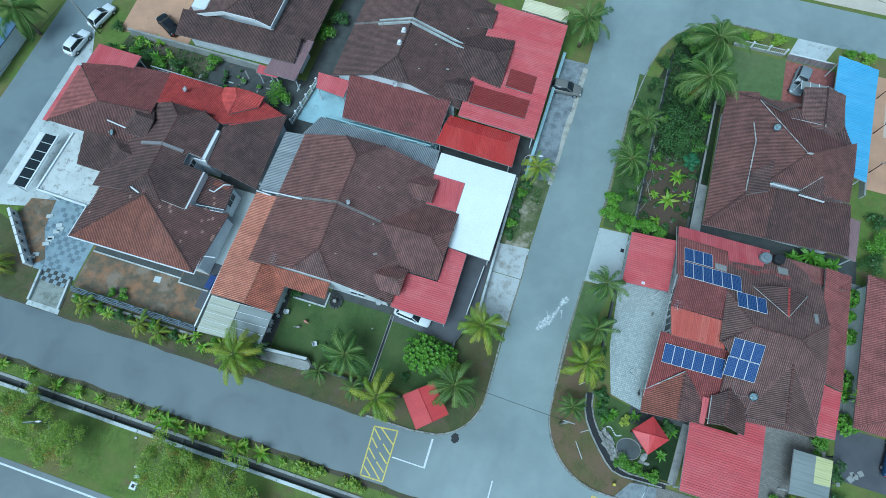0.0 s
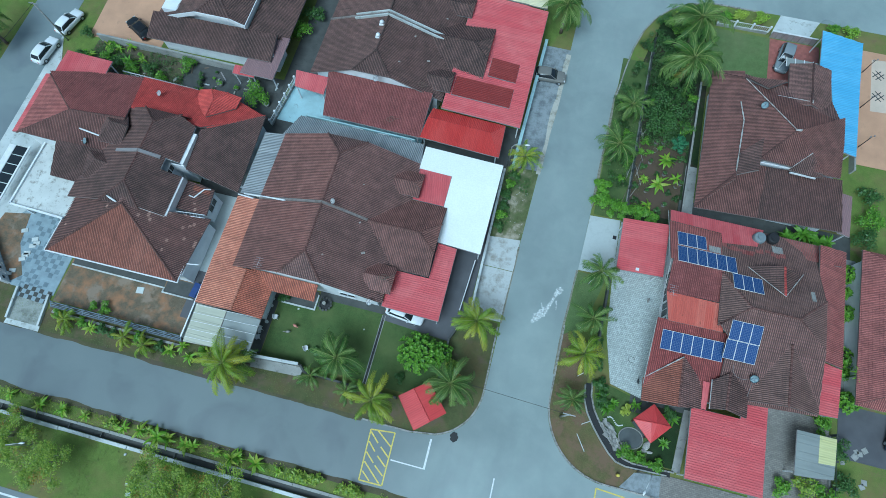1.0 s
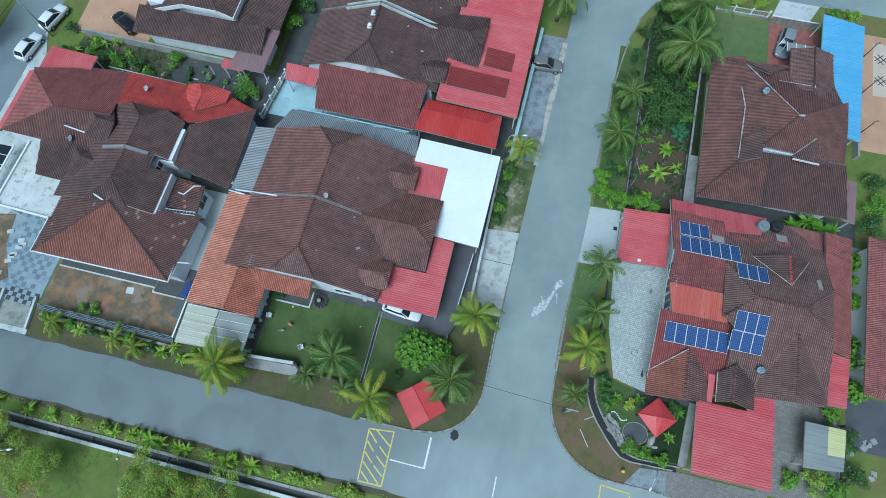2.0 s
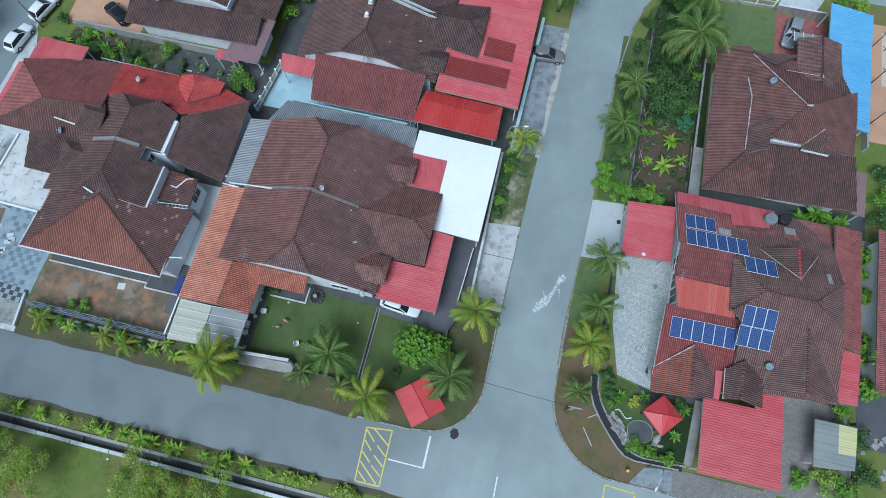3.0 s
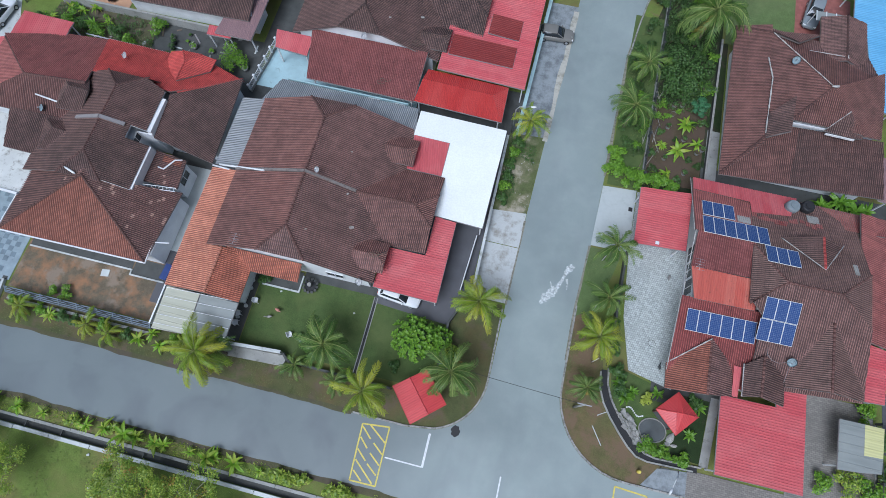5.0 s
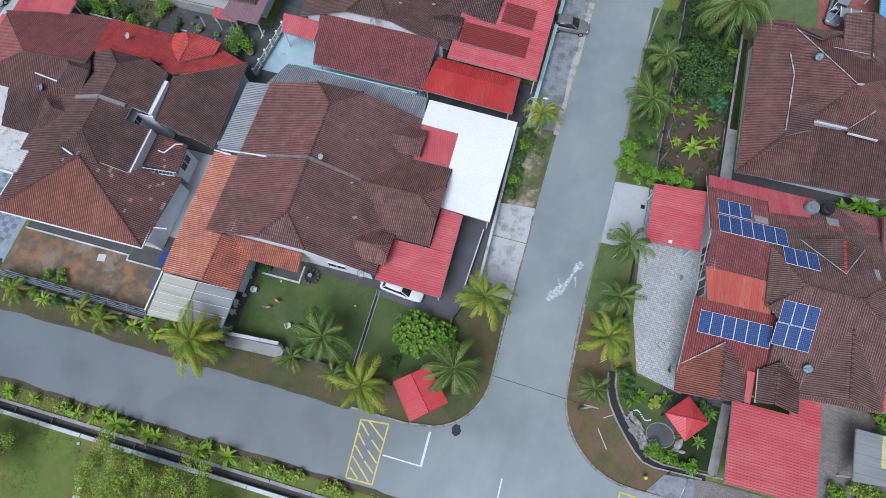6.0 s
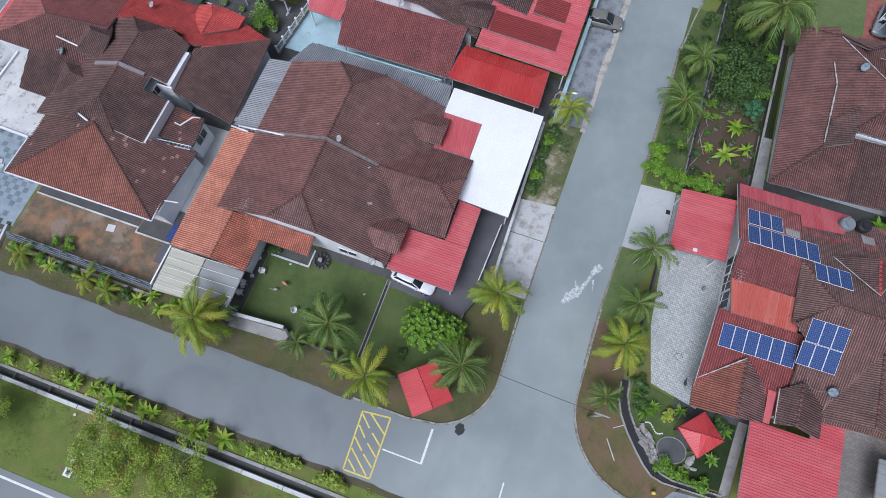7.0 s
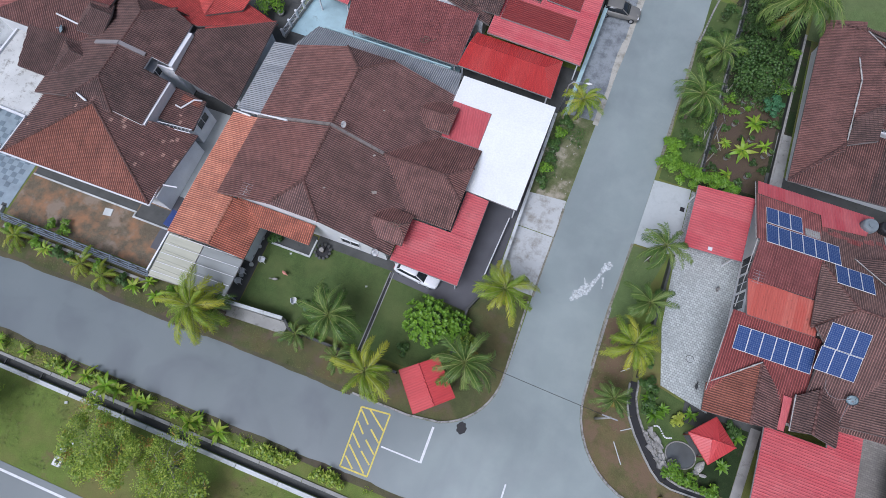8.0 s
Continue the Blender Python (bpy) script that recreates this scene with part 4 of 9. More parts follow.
roof(h4, [[(-40.0, 42.0, 6.4), (-40.0, 62.0, 6.4), (-48.6, 62.0, 3.0), (-48.6, 39.4), (-42.2, 39.4)], [(-40.0, 42.0, 6.4), (-40.0, 62.0, 6.4), (-36.0, 62.0, 4.8), (-36.0, 39.4), (-37.8, 39.4)], [(-40.0, 42.0, 6.4), (-42.2, 39.4, 5.5), (-37.8, 39.4, 5.5)]], M_ROOF_SOOT)
roof(h4, [[(-48.6, 36.2, 3.0), (-32.2, 36.4, 3.0), (-32.2, 39.7, 4.0), (-48.6, 39.5)], [(-36.0, 39.7, 4.0), (-36.0, 62.0, 4.0), (-31.2, 62.0, 2.9), (-31.2, 39.7)]], M_ROOF_SOOT, name="lower_roof")
ridge_caps(h4, [((-40.0, 42.0, 6.4), (-40.0, 62.0, 6.4)), ((-40.0, 42.0, 6.4), (-42.2, 39.4, 5.5)), ((-40.0, 42.0, 6.4), (-37.8, 39.4, 5.5))], M_ROOF_DARK)
tr = bmesh.new()
for p, q in (((-47.0, 39.3, 3.5), (-42.2, 39.3, 5.4)), ((-42.2, 39.3, 5.4), (-37.8, 39.3, 5.4)), ((-37.8, 39.3, 5.4), (-36.0, 39.3, 4.7)), ((-36.0, 39.3, 4.7), (-36.0, 46.0, 4.7))):
    beam(tr, p, q, 0.1, 0.5)
part("barge_board", tr, M_TRIM, h4, "white barge board")
walls(h4, [(-47.6, -36.2, 40.0, 61.5, 0, 4.2), (-47.6, -32.2, 37.2, 40.0, 0, 2.9)])
canopy("faded mauve metal awning beside house", [[(-35.6, 34.4, 2.6), (-31.3, 34.3, 2.6), (-31.0, 40.2, 3.1), (-34.6, 40.2)]], M_SHEET_MAUVE, "wave", [(-31.6, 34.8, 2.5), (-35.2, 34.9, 2.5)], "awning", "awning")
canopy("small red metal awning over back door", [[(-36.6, 34.2, 2.3), (-33.8, 34.2, 2.3), (-33.8, 35.3, 2.55), (-36.6, 35.3)]], M_SHEET_RED, "wave", [(-36.4, 34.4, 2.2), (-34.0, 34.4, 2.2)], "awning", "awning")


# ---- the house with solar panels ----
h5 = thing("house", "low house with solar panels on patched brown roof", "house", (26, 18, 0))
S5 = 0.373
roof(h5, [[(24.9, 18.5, 6.5), (29.4, 18.5, 6.5), (32.4, 21.3, 5.456), (32.4, 27.3), (35.7, 27.6), (35.7, 28.4), (17.3, 28.7), (17.2, 22.2), (22.4, 21.9)]], M_ROOF_SOLAR, name="slope", label="greyed brown tiles with worn patches")
roof(h5, [[(24.9, 18.5, 6.5), (29.4, 18.5, 6.5), (32.4, 16.3, 5.65), (33.2, 10.4), (23.7, 9.7), (23.6, 15.4), (22.5, 16.4)]], M_ROOF_DARK, name="slope")
roof(h5, [[(24.9, 18.5, 6.5), (22.4, 21.9, 5.25), (22.4, 16.4, 5.25)]], M_ROOF_SOLAR, name="hip", lift=0.04)
roof(h5, [[(29.4, 18.5, 6.5), (32.5, 21.3, 5.4), (32.5, 16.2, 5.4)]], M_ROOF_SOLAR, name="hip", lift=0.04)
roof(h5, [[(32.4, 27.9, 4.2), (32.4, 15.8, 4.2), (35.6, 15.7, 3.05), (35.8, 28.3)]], M_ROOF_MAROON, name="side_slope", lift=0.02)
roof(h5, [[(29.3, 16.1, 5.6), (29.2, 10.2, 5.6), (26.6, 10.2, 3.6), (26.6, 13.2)], [(29.3, 16.1, 5.6), (29.2, 10.2, 5.6), (33.1, 10.5, 3.6), (33.0, 13.8)]], M_ROOF_SOLAR, name="wing_roof", lift=0.05)
roof(h5, [[(16.9, 16.0, 4.45), (23.8, 16.0, 4.45), (23.8, 9.2, 3.03), (16.8, 9.2)]], M_ROOF_WINE, name="side_slope")
roof(h5, [[(20.0, 12.8, 4.0), (20.0, 7.9, 4.0), (16.8, 7.8, 3.0), (16.7, 10.0)]], M_ROOF_RUST, name="wing_roof", lift=0.06)
roof(h5, [[(20.0, 12.8, 4.0), (20.0, 7.9, 4.0), (22.35, 8.4, 3.2), (22.2, 10.9)]], M_ROOF_DARK, name="wing_roof", lift=0.06)
roof(h5, [[(24.3, 12.2, 4.5), (24.2, 8.7, 4.5), (22.95, 8.5, 3.8), (22.95, 11.2)], [(24.3, 12.2, 4.5), (24.2, 8.7, 4.5), (26.5, 8.5, 3.6), (26.4, 11.0)]], M_ROOF_SOOT, name="porch_roof", lift=0.05)
roof(h5, [[(17.45, 22.2, 5.2), (22.6, 22.1, 5.2), (23.0, 18.9, 4.7), (17.3, 18.8)]], M_ROOF_LEAN, "tile", name="lean_to_roof", lift=0.05)
roof(h5, [[(17.3, 18.75, 4.8), (23.1, 18.75, 4.8), (23.2, 16.0, 4.55), (17.9, 15.9)]], M_SHEET_ORANGE, "wave", name="lean_to_roof", lift=0.06)
roof(h5, [[(17.3, 28.75, 2.7), (27.3, 28.75, 2.7), (26.3, 26.2, 3.65), (22.6, 25.7), (22.6, 27.0), (17.25, 27.2)]], M_SHEET_RED, "rib", name="sheet_patch", lift=0.15)
roof(h5, [[(27.95, 23.7, 6.0), (28.2, 20.7, 6.0), (25.0, 23.4, 4.75)], [(28.0, 23.7, 6.0), (28.2, 20.7, 6.0), (30.4, 23.6, 4.8)]], M_ROOF_SOOT, name="dormer_roof", lift=0.05)
ridge_caps(h5, [((24.9, 18.5, 6.5), (29.4, 18.5, 6.5)), ((24.9, 18.5, 6.5), (22.4, 21.9, 5.25)), ((24.9, 18.5, 6.5), (22.4, 16.4, 5.25)), ((29.4, 18.5, 6.5), (32.5, 21.3, 5.4)), ((29.4, 18.5, 6.5), (32.5, 16.2, 5.4)), ((29.3, 16.1, 5.65), (29.2, 10.2, 5.65)),
                ((20.0, 12.8, 4.05), (20.0, 7.9, 4.05)), ((24.3, 12.2, 4.55), (24.2, 8.7, 4.55))], M_ROOF_BROWN, 0.12)
roof(h5, [[(17.22, 27.2, 3.255), (22.6, 27.0, 3.33), (22.5, 24.1, 4.41), (17.22, 24.1)], [(17.22, 24.1, 4.41), (17.95, 24.1, 4.41), (17.9, 22.2, 5.12), (17.22, 22.2)], [(29.2, 28.4, 2.81), (35.6, 28.3, 2.84), (35.0, 26.2, 3.63), (31.4, 26.0), (31.0, 27.0)]], M_ROOF_MAROON, name="tile_patch", lift=0.03)
roof(h5, [[(21.2, 25.0, 4.075), (22.4, 25.0, 4.075), (22.4, 24.2, 4.37), (21.2, 24.2)], [(27.9, 26.9, 3.37), (29.0, 26.9, 3.37), (29.0, 26.0, 3.7), (27.9, 26.0)], [(31.0, 22.0, 5.2), (31.4, 22.0, 5.2), (31.4, 20.9, 5.6), (31.0, 20.9)]], M_CONCRETE, name="tile_patch", lift=0.06)
for i in range(13):
    x = 22.6 + i * 0.5 + random.uniform(-0.1, 0.1)
    y = 25.75 + (0.35 if i > 6 else 0.0) + random.uniform(-0.35, 0.15)
    w, d = random.uniform(0.35, 0.75), random.uniform(0.3, 0.6)
    z = 6.5 - S5 * (y - 18.5)
    roof(h5, [[(x, y, z), (x + w, y, z), (x + w, y - d, z + S5 * d), (x, y - d, z + S5 * d)]], random.choice((M_ROOF_MAROON, M_ROOF_WINE, M_ROOF_MAROON)), name="tile_patch", lift=0.035 + 0.002 * i, thick=0.03)
M_MORTAR = plain("dull_white_mortar", (0.5, 0.49, 0.47), 0.7, 0.25, 3.0, dirt=(0.2, 0.15, 0.12), dirt_at=0.5)
for p, q, w in (((16.75, 10.05, 3.2), (19.95, 12.75, 4.22), 0.11), ((22.9, 8.5, 3.9), (22.9, 11.3, 3.95), 0.09), ((24.9, 23.3, 5.0), (28.2, 20.6, 6.1), 0.06), ((30.4, 23.8, 5.0), (28.2, 20.6, 6.1), 0.08), ((17.1, 22.2, 5.2), (17.1, 28.7, 2.8), 0.07),
                ((16.95, 16.2, 4.5), (17.25, 22.2, 5.2), 0.07), ((16.75, 9.4, 3.1), (16.85, 16.0, 4.5), 0.06), ((23.1, 18.9, 4.95), (23.3, 16.1, 4.75), 0.12)):
    fl = bmesh.new()
    steps = max(2, round((Vector(q) - Vector(p)).length / 0.35))
    tube(fl, [Vector(p).lerp(Vector(q), i / steps) for i in range(steps + 1)], [w * random.uniform(0.35, 0.75) for i in range(steps + 1)], 6)
    part("flashing", fl, M_MORTAR, h5, "white mortar flashing")
rs = bmesh.new()
relief(rs, [(22.35, 8.4, 3.3), (22.85, 8.4, 3.3), (22.85, 11.0, 3.65), (22.2, 11.0, 3.65)], "rib")
part("flashing_sheet", rs, M_SHEET_RED, h5, "narrow red valley sheet")
ridge_caps(h5, [((28.0, 23.7, 6.0), (28.2, 20.7, 6.0))], M_ROOF_RED, 0.14)
walls(h5, [(18.5, 34.8, 16.6, 27.8, 0, 2.6), (18.5, 26.0, 9.6, 16.6, 0, 2.6), (26.0, 32.4, 11.2, 16.6, 0, 3.0)])
for i in range(7):
    window(h5, 18.5, 10.9 + i * 1.75, 0.5, 1.65, 1.9, "w")
canopy("red metal carport beside paved yard", [([(12.6, 20.7, 2.55), (17.45, 20.9, 2.75), (17.4, 26.9, 2.95), (12.5, 26.6)], (1, 0, 0))], M_SHEET_RED, "rib", [(12.8, 21.0, 2.4), (12.8, 26.2, 2.6), (17.0, 21.2, 2.6)], "carport")
canopy("large red metal carport in front of house", [([(21.8, 1.8, 2.55), (29.0, 1.85, 2.55), (28.85, 10.6, 2.85), (26.4, 10.6), (26.4, 8.45), (21.7, 8.4)], (1, 0, 0))], M_SHEET_RED, "rib", [(22.1, 2.1, 2.4), (28.7, 2.2, 2.4), (28.6, 8.0, 2.6)], "carport")
canopy("red metal side awning with white gutter", [([(33.2, 10.7, 2.75), (35.45, 10.85, 2.75), (35.65, 15.6, 2.95), (33.6, 15.9)], (1, 0, 0))], M_SHEET_RED, "rib", [(35.2, 11.1, 2.6), (35.4, 15.2, 2.8)], "awning", "awning")
canopy("clear polycarbonate garden shelter on steel posts", [([(31.9, 4.7, 2.3), (34.0, 4.9, 2.3), (34.0, 8.87, 2.5), (31.9, 8.85)], (1, 0, 0)), ([(34.0, 4.9, 2.3), (35.5, 5.15, 2.3), (35.55, 6.4, 2.37), (34.0, 6.3)], (1, 0, 0))], M_POLY_CLEAR, "panel", [(32.1, 5.0, 2.2), (35.3, 5.4, 2.2)], "shelter", "shelter")
canopy("yellow polycarbonate sheet of the garden shelter", [([(34.0, 6.3, 2.38), (35.55, 6.4, 2.38), (35.6, 8.88, 2.5), (34.0, 8.87)], (1, 0, 0))], M_POLY_YELLOW, "panel", [(35.3, 8.6, 2.3)], "shelter", "shelter")

# ---- the north-eastern house ----
h6 = thing("house", "low house with brown hipped tile roof", "house", (28, 39, 0))
A6 = (28.2, 39.4, 6.5)
roof(h6, [[(23.3, 48.0, 4.2), (23.3, 33.5, 4.2), (19.7, 29.7, 2.9), (20.0, 48.1)]], M_ROOF_REDBROWN, name="side_slope")
roof(h6, [[A6, (23.3, 46.9, 4.2), (23.3, 34.0, 4.2), (25.3, 35.9)]], M_ROOF_REDBROWN, name="slope", lift=0.03)
roof(h6, [[A6, (25.2, 35.9, 5.2), (32.0, 35.7, 5.2)]], M_ROOF_REDBROWN, name="slope", lift=0.03)
roof(h6, [[A6, (32.0, 35.7, 5.0), (34.2, 36.2, 4.3), (34.4, 40.5), (34.3, 43.8)]], M_ROOF_REDBROWN, name="slope", lift=0.03)
roof(h6, [[A6, (34.3, 43.8, 4.0), (23.3, 46.9, 4.0)]], M_ROOF_REDBROWN, name="slope", lift=0.03)
roof(h6, [[(23.3, 46.6, 3.95), (34.3, 44.0, 3.95), (33.8, 47.4, 3.0), (23.4, 48.2)]], M_ROOF_DARK, name="lower_slope")
roof(h6, [[(19.7, 29.7, 2.9), (26.4, 30.08, 2.9), (26.4, 35.7, 4.39), (23.4, 35.6), (22.6, 33.0)]], M_ROOF_REDBROWN, name="lower_slope", lift=0.02)
roof(h6, [[(26.4, 30.08, 2.9), (35.4, 30.6, 2.9), (34.4, 36.0, 4.35), (26.4, 35.7)]], tile_material("sooty_maroon_tile", (0.11, 0.058, 0.052), (0.15, 0.08, 0.07), (0.06, 0.04, 0.036), 0.5, lap=0.1), name="lower_slope", lift=0.02, label="dark sooty maroon tiles")
roof(h6, [[(30.2, 37.4, 6.0), (28.3, 35.4, 5.12), (30.7, 35.15, 5.05)], [(30.2, 37.4, 6.0), (30.7, 35.15, 5.05), (32.2, 35.6, 4.7)]], M_ROOF_SOOT, name="dormer_roof", lift=0.05)
roof(h6, [[(30.9, 50.9, 4.3), (30.9, 45.0, 4.3), (28.7, 45.0, 3.4), (28.7, 51.0)], [(30.9, 50.9, 4.3), (30.9, 45.0, 4.3), (33.6, 45.0, 3.2), (33.6, 51.4)]], M_ROOF_DARK, name="porch_roof", lift=0.05)
roof(h6, [[(25.9, 45.8, 4.6), (23.4, 47.5, 3.7), (28.5, 48.1, 3.7)]], M_ROOF_DARK, name="porch_roof", lift=0.1)
roof(h6, [[(25.35, 38.4, 5.6), (25.2, 34.5, 5.2), (23.25, 33.9, 4.3), (23.4, 36.6)]], M_ROOF_SOOT, name="dormer_roof", lift=0.12)
ridge_caps(h6, [(A6, (23.3, 46.9, 4.2)), (A6, (25.2, 35.9, 5.2)), (A6, (32.0, 35.7, 5.1)), (A6, (34.3, 43.8, 4.0)), ((30.9, 50.9, 4.35), (30.9, 45.0, 4.35)), ((23.3, 46.9, 4.25), (20.0, 48.1, 2.95)), ((23.2, 34.0, 4.3), (19.75, 29.8, 2.95))], M_ROOF_REDBROWN, 0.12)
tr = bmesh.new()
beam(tr, (25.0, 35.6, 5.05), (28.4, 35.6, 5.05), 0.08, 0.22)
beam(tr, (28.5, 35.2, 4.95), (31.2, 35.1, 4.95), 0.08, 0.22)
part("barge_board", tr, M_TRIM, h6, "white painted barge board")
for p, q, w in (((28.2, 39.4, 6.68), (23.4, 46.8, 4.38), 0.08), ((30.2, 37.4, 6.1), (28.4, 35.5, 5.25), 0.07), ((23.05, 43.6, 4.3), (23.5, 41.0, 4.5), 0.1), ((23.5, 41.0, 4.5), (23.2, 34.4, 4.4), 0.11), ((27.0, 45.3, 4.45), (30.6, 45.4, 4.4), 0.06), ((30.95, 45.2, 4.45), (30.95, 45.6, 4.45), 0.12), ((28.0, 39.4, 6.7), (28.6, 39.5, 6.7), 0.2)):
    fl = bmesh.new()
    steps = max(2, round((Vector(q) - Vector(p)).length / 0.35))
    tube(fl, [Vector(p).lerp(Vector(q), i / steps) for i in range(steps + 1)], [w * random.uniform(0.3, 0.9) for i in range(steps + 1)], 6)
    part("flashing", fl, M_MORTAR, h6, "crumbling white ridge mortar")
walls(h6, [(20.8, 34.4, 31.6, 46.8, 0, 2.8), (25.8, 31.4, 36.1, 38.0, 2.8, 4.7)])
canopy("faded mauve metal awning beside the house", [[(33.8, 35.6, 2.9), (36.45, 35.2, 2.9), (36.4, 30.4, 2.6), (35.2, 30.6), (33.9, 33.0)]], M_SHEET_MAUVE, "wave", [(36.2, 30.8, 2.5), (36.2, 34.8, 2.7)], "awning", "awning")
canopy("bright blue corrugated metal carport", [([(32.5, 57.2, 3.25), (37.3, 56.4, 3.2), (37.05, 51.4, 3.15), (32.3, 51.4)], (1, 0, 0)), ([(33.55, 51.4, 3.2), (37.05, 51.4, 3.15), (36.75, 40.3, 3.0), (34.4, 40.7)], (1, 0, 0))], M_SHEET_BLUE, "rib", [(37.0, 56.0, 3.0), (36.5, 41.0, 2.9), (32.8, 56.6, 3.0)], "carport")

# ---- the eastern house at the edge ----
h7 = thing("house", "low house with faded red-brown tiled roof", "house", (44, 20, 0))
roof(h7, [[(45.0, 25.0, 5.8), (45.0, 17.0, 5.8), (36.9, 12.5, 3.0), (37.4, 29.0)], [(45.0, 17.0, 5.8), (36.9, 12.5, 3.0), (53.0, 12.5, 3.0)], [(45.0, 25.0, 5.8), (37.4, 29.0, 3.0), (53.0, 29.0, 3.0)], [(45.0, 25.0, 5.8), (45.0, 17.0, 5.8), (53.0, 12.5, 3.0), (53.0, 29.0)]], M_ROOF_MAROON)
walls(h7, [(37.75, 52.0, 13.5, 28.0, 0, 2.85)])


# ---- paved and planted ground ----
def slab(name, pts, top, material, label, category, bottom=-0.1):
    return solo(name, prism(pts, bottom, top), material, label, category, kind="structure")


def rect(x0, x1, y0, y1):
    return [(x0, y0), (x1, y0), (x1, y1), (x0, y1)]


def pavers(name, base, joint, size=(0.2, 0.1)):
    k = Nodes(name)
    br = k.n("TexBrick")
    k.link(k.coord(), br.inputs["Vector"])
    br.inputs["Scale"].default_value = 1.0
    br.inputs["Brick Width"].default_value, br.inputs["Row Height"].default_value = size
    br.inputs["Mortar Size"].default_value = 0.012
    for key, c in (("Color1", base), ("Color2", tuple(v * 0.72 for v in base)), ("Mortar", joint)):
        br.inputs[key].default_value = (*c, 1)
    c = k.mix(k.ramp(k.noise(0.5, 5, 0.65), 0.45, 0.75, 0.0, 0.6), br.outputs["Color"], tuple(v * 0.6 for v in base))
    k.bump(br.outputs["Fac"], 0.4, -0.01)
    return k.done(c, 0.55, 0.0, 0.4)


M_PAVER = pavers("grey_interlocking_pavers", (0.56, 0.6, 0.58), (0.17, 0.185, 0.175), (0.21, 0.21))
M_PAVER_DARK = pavers("brown_grey_pavers", (0.27, 0.25, 0.225), (0.13, 0.12, 0.11), (0.34, 0.17))
M_TERRACOTTA = pavers("terracotta_tiles", (0.36, 0.13, 0.11), (0.3, 0.12, 0.1), (0.4, 0.4))
M_PINK = plain("pale_terracotta_screed", (0.55, 0.32, 0.2), 0.55, 0.16, 0.4, dirt=(0.38, 0.23, 0.15))
M_CREAM = plain("cream_terrace_tile", (0.62, 0.5, 0.4), 0.5, 0.1, 0.6)
M_TILE_PALE = plain("pale_blue_grey_tile", (0.29, 0.36, 0.4), 0.35, 0.2, 1.2)
M_TILE_DARK = plain("slate_blue_tile", (0.18, 0.235, 0.27), 0.35, 0.25, 1.2)
M_TURQ = plain("turquoise_painted_wall", (0.42, 0.6, 0.62), 0.6, 0.15)
M_TURQ_FLOOR = plain("turquoise_painted_floor", (0.4, 0.58, 0.62), 0.4, 0.2, 0.5, dirt=(0.25, 0.33, 0.34))
M_STONE = plain("grey_garden_stone", (0.3, 0.29, 0.27), 0.8, 0.3, 3.0, bump=0.5)

slab("soil_yard", rect(-46.2, -30.2, 2.8, 8.6), 0.03, M_SOIL, "bare brown soil yard with damp patches", "yard")
slab("tiled_court", [(-54.0, 12.3), (-57.0, 8.4), (-51.7, 3.3), (-46.4, 3.3), (-46.4, 12.3)], 0.035, M_TILE_PALE, "pale blue-grey tiled front court", "courtyard")
slab("soil_strip", [(-57.0, 8.8), (-51.9, 3.7), (-50.9, 4.6), (-53.0, 8.0), (-53.6, 11.6), (-56.6, 11.0)], 0.05, M_SOIL, "gravelly planting strip along the wall", "yard")
slab("entrance_ramp", [(-50.6, 3.2), (-50.1, -0.75), (-46.2, -0.72), (-46.8, 3.3)], 0.05, worn_slab("mossy_ramp_concrete", (0.34, 0.36, 0.33), (0.09, 0.1, 0.075), 0.47), "mossy grey concrete entrance ramp", "ramp")
slab("ramp_lip", [(-50.2, -0.75), (-46.1, -0.75), (-46.15, -0.2), (-50.15, -0.2)], 0.07, M_CONCRETE_WET, "whitened lip of the entrance ramp", "ramp")
for rx in (-50.55, -46.75):
    slab("ramp_wall", [(rx - 0.12, 3.3), (rx + 0.12, 3.3), (rx + 0.6, -0.2), (rx + 0.36, -0.2)], 0.35, M_CONCRETE_WET, "low pale side wall of the ramp", "wall")
slab("lawn", rect(-21.9, -10.55, 3.0, 10.6), 0.04, M_LAWN, "smooth dark green lawn behind the wall", "lawn")
slab("lawn", rect(-10.1, -3.3, 2.9, 9.6), 0.04, M_LAWN, "dark green lawn beside the car porch", "lawn")
slab("side_yard", rect(-30.0, -22.0, 3.0, 19.0), 0.03, M_CONCRETE_DARK, "dark damp concrete side yard", "yard")
slab("car_porch_floor", [(-10.4, 9.7), (-2.9, 9.2), (-1.6, 12.2), (-1.5, 29.2), (-10.4, 29.2)], 0.05, M_CARPARK, "dark grey painted car porch floor", "floor")
slab("apron", [(-1.35, 18.52), (2.12, 18.5), (2.2, 22.3), (-1.35, 22.0)], 0.045, M_APRON, "whitish worn concrete driveway apron", "driveway")
slab("apron", [(-1.3, 12.6), (1.95, 12.6), (2.1, 18.42), (-1.35, 18.44)], 0.045, M_APRON, "whitish cracked concrete driveway apron", "driveway")
slab("soil_patch", [(-1.4, 21.9), (2.2, 22.2), (2.5, 31.4), (-1.3, 31.2)], 0.032, turf("sandy_verge", (0.1, 0.12, 0.05), (0.3, 0.26, 0.18), (0.4, 0.36, 0.28), 0.54, 0.35), "thin grass and pale sandy soil verge", "verge")
slab("parking_strip", [(-0.6, 31.1), (2.52, 31.3), (3.15, 49.5), (-0.3, 49.5)], 0.03, M_STRIP, "wet grey parking strip beside the street", "parking strip")
slab("apron", [(9.1, 20.5), (12.9, 20.6), (12.8, 27.5), (9.35, 27.3)], 0.045, M_COURT, "pale concrete driveway apron", "driveway")
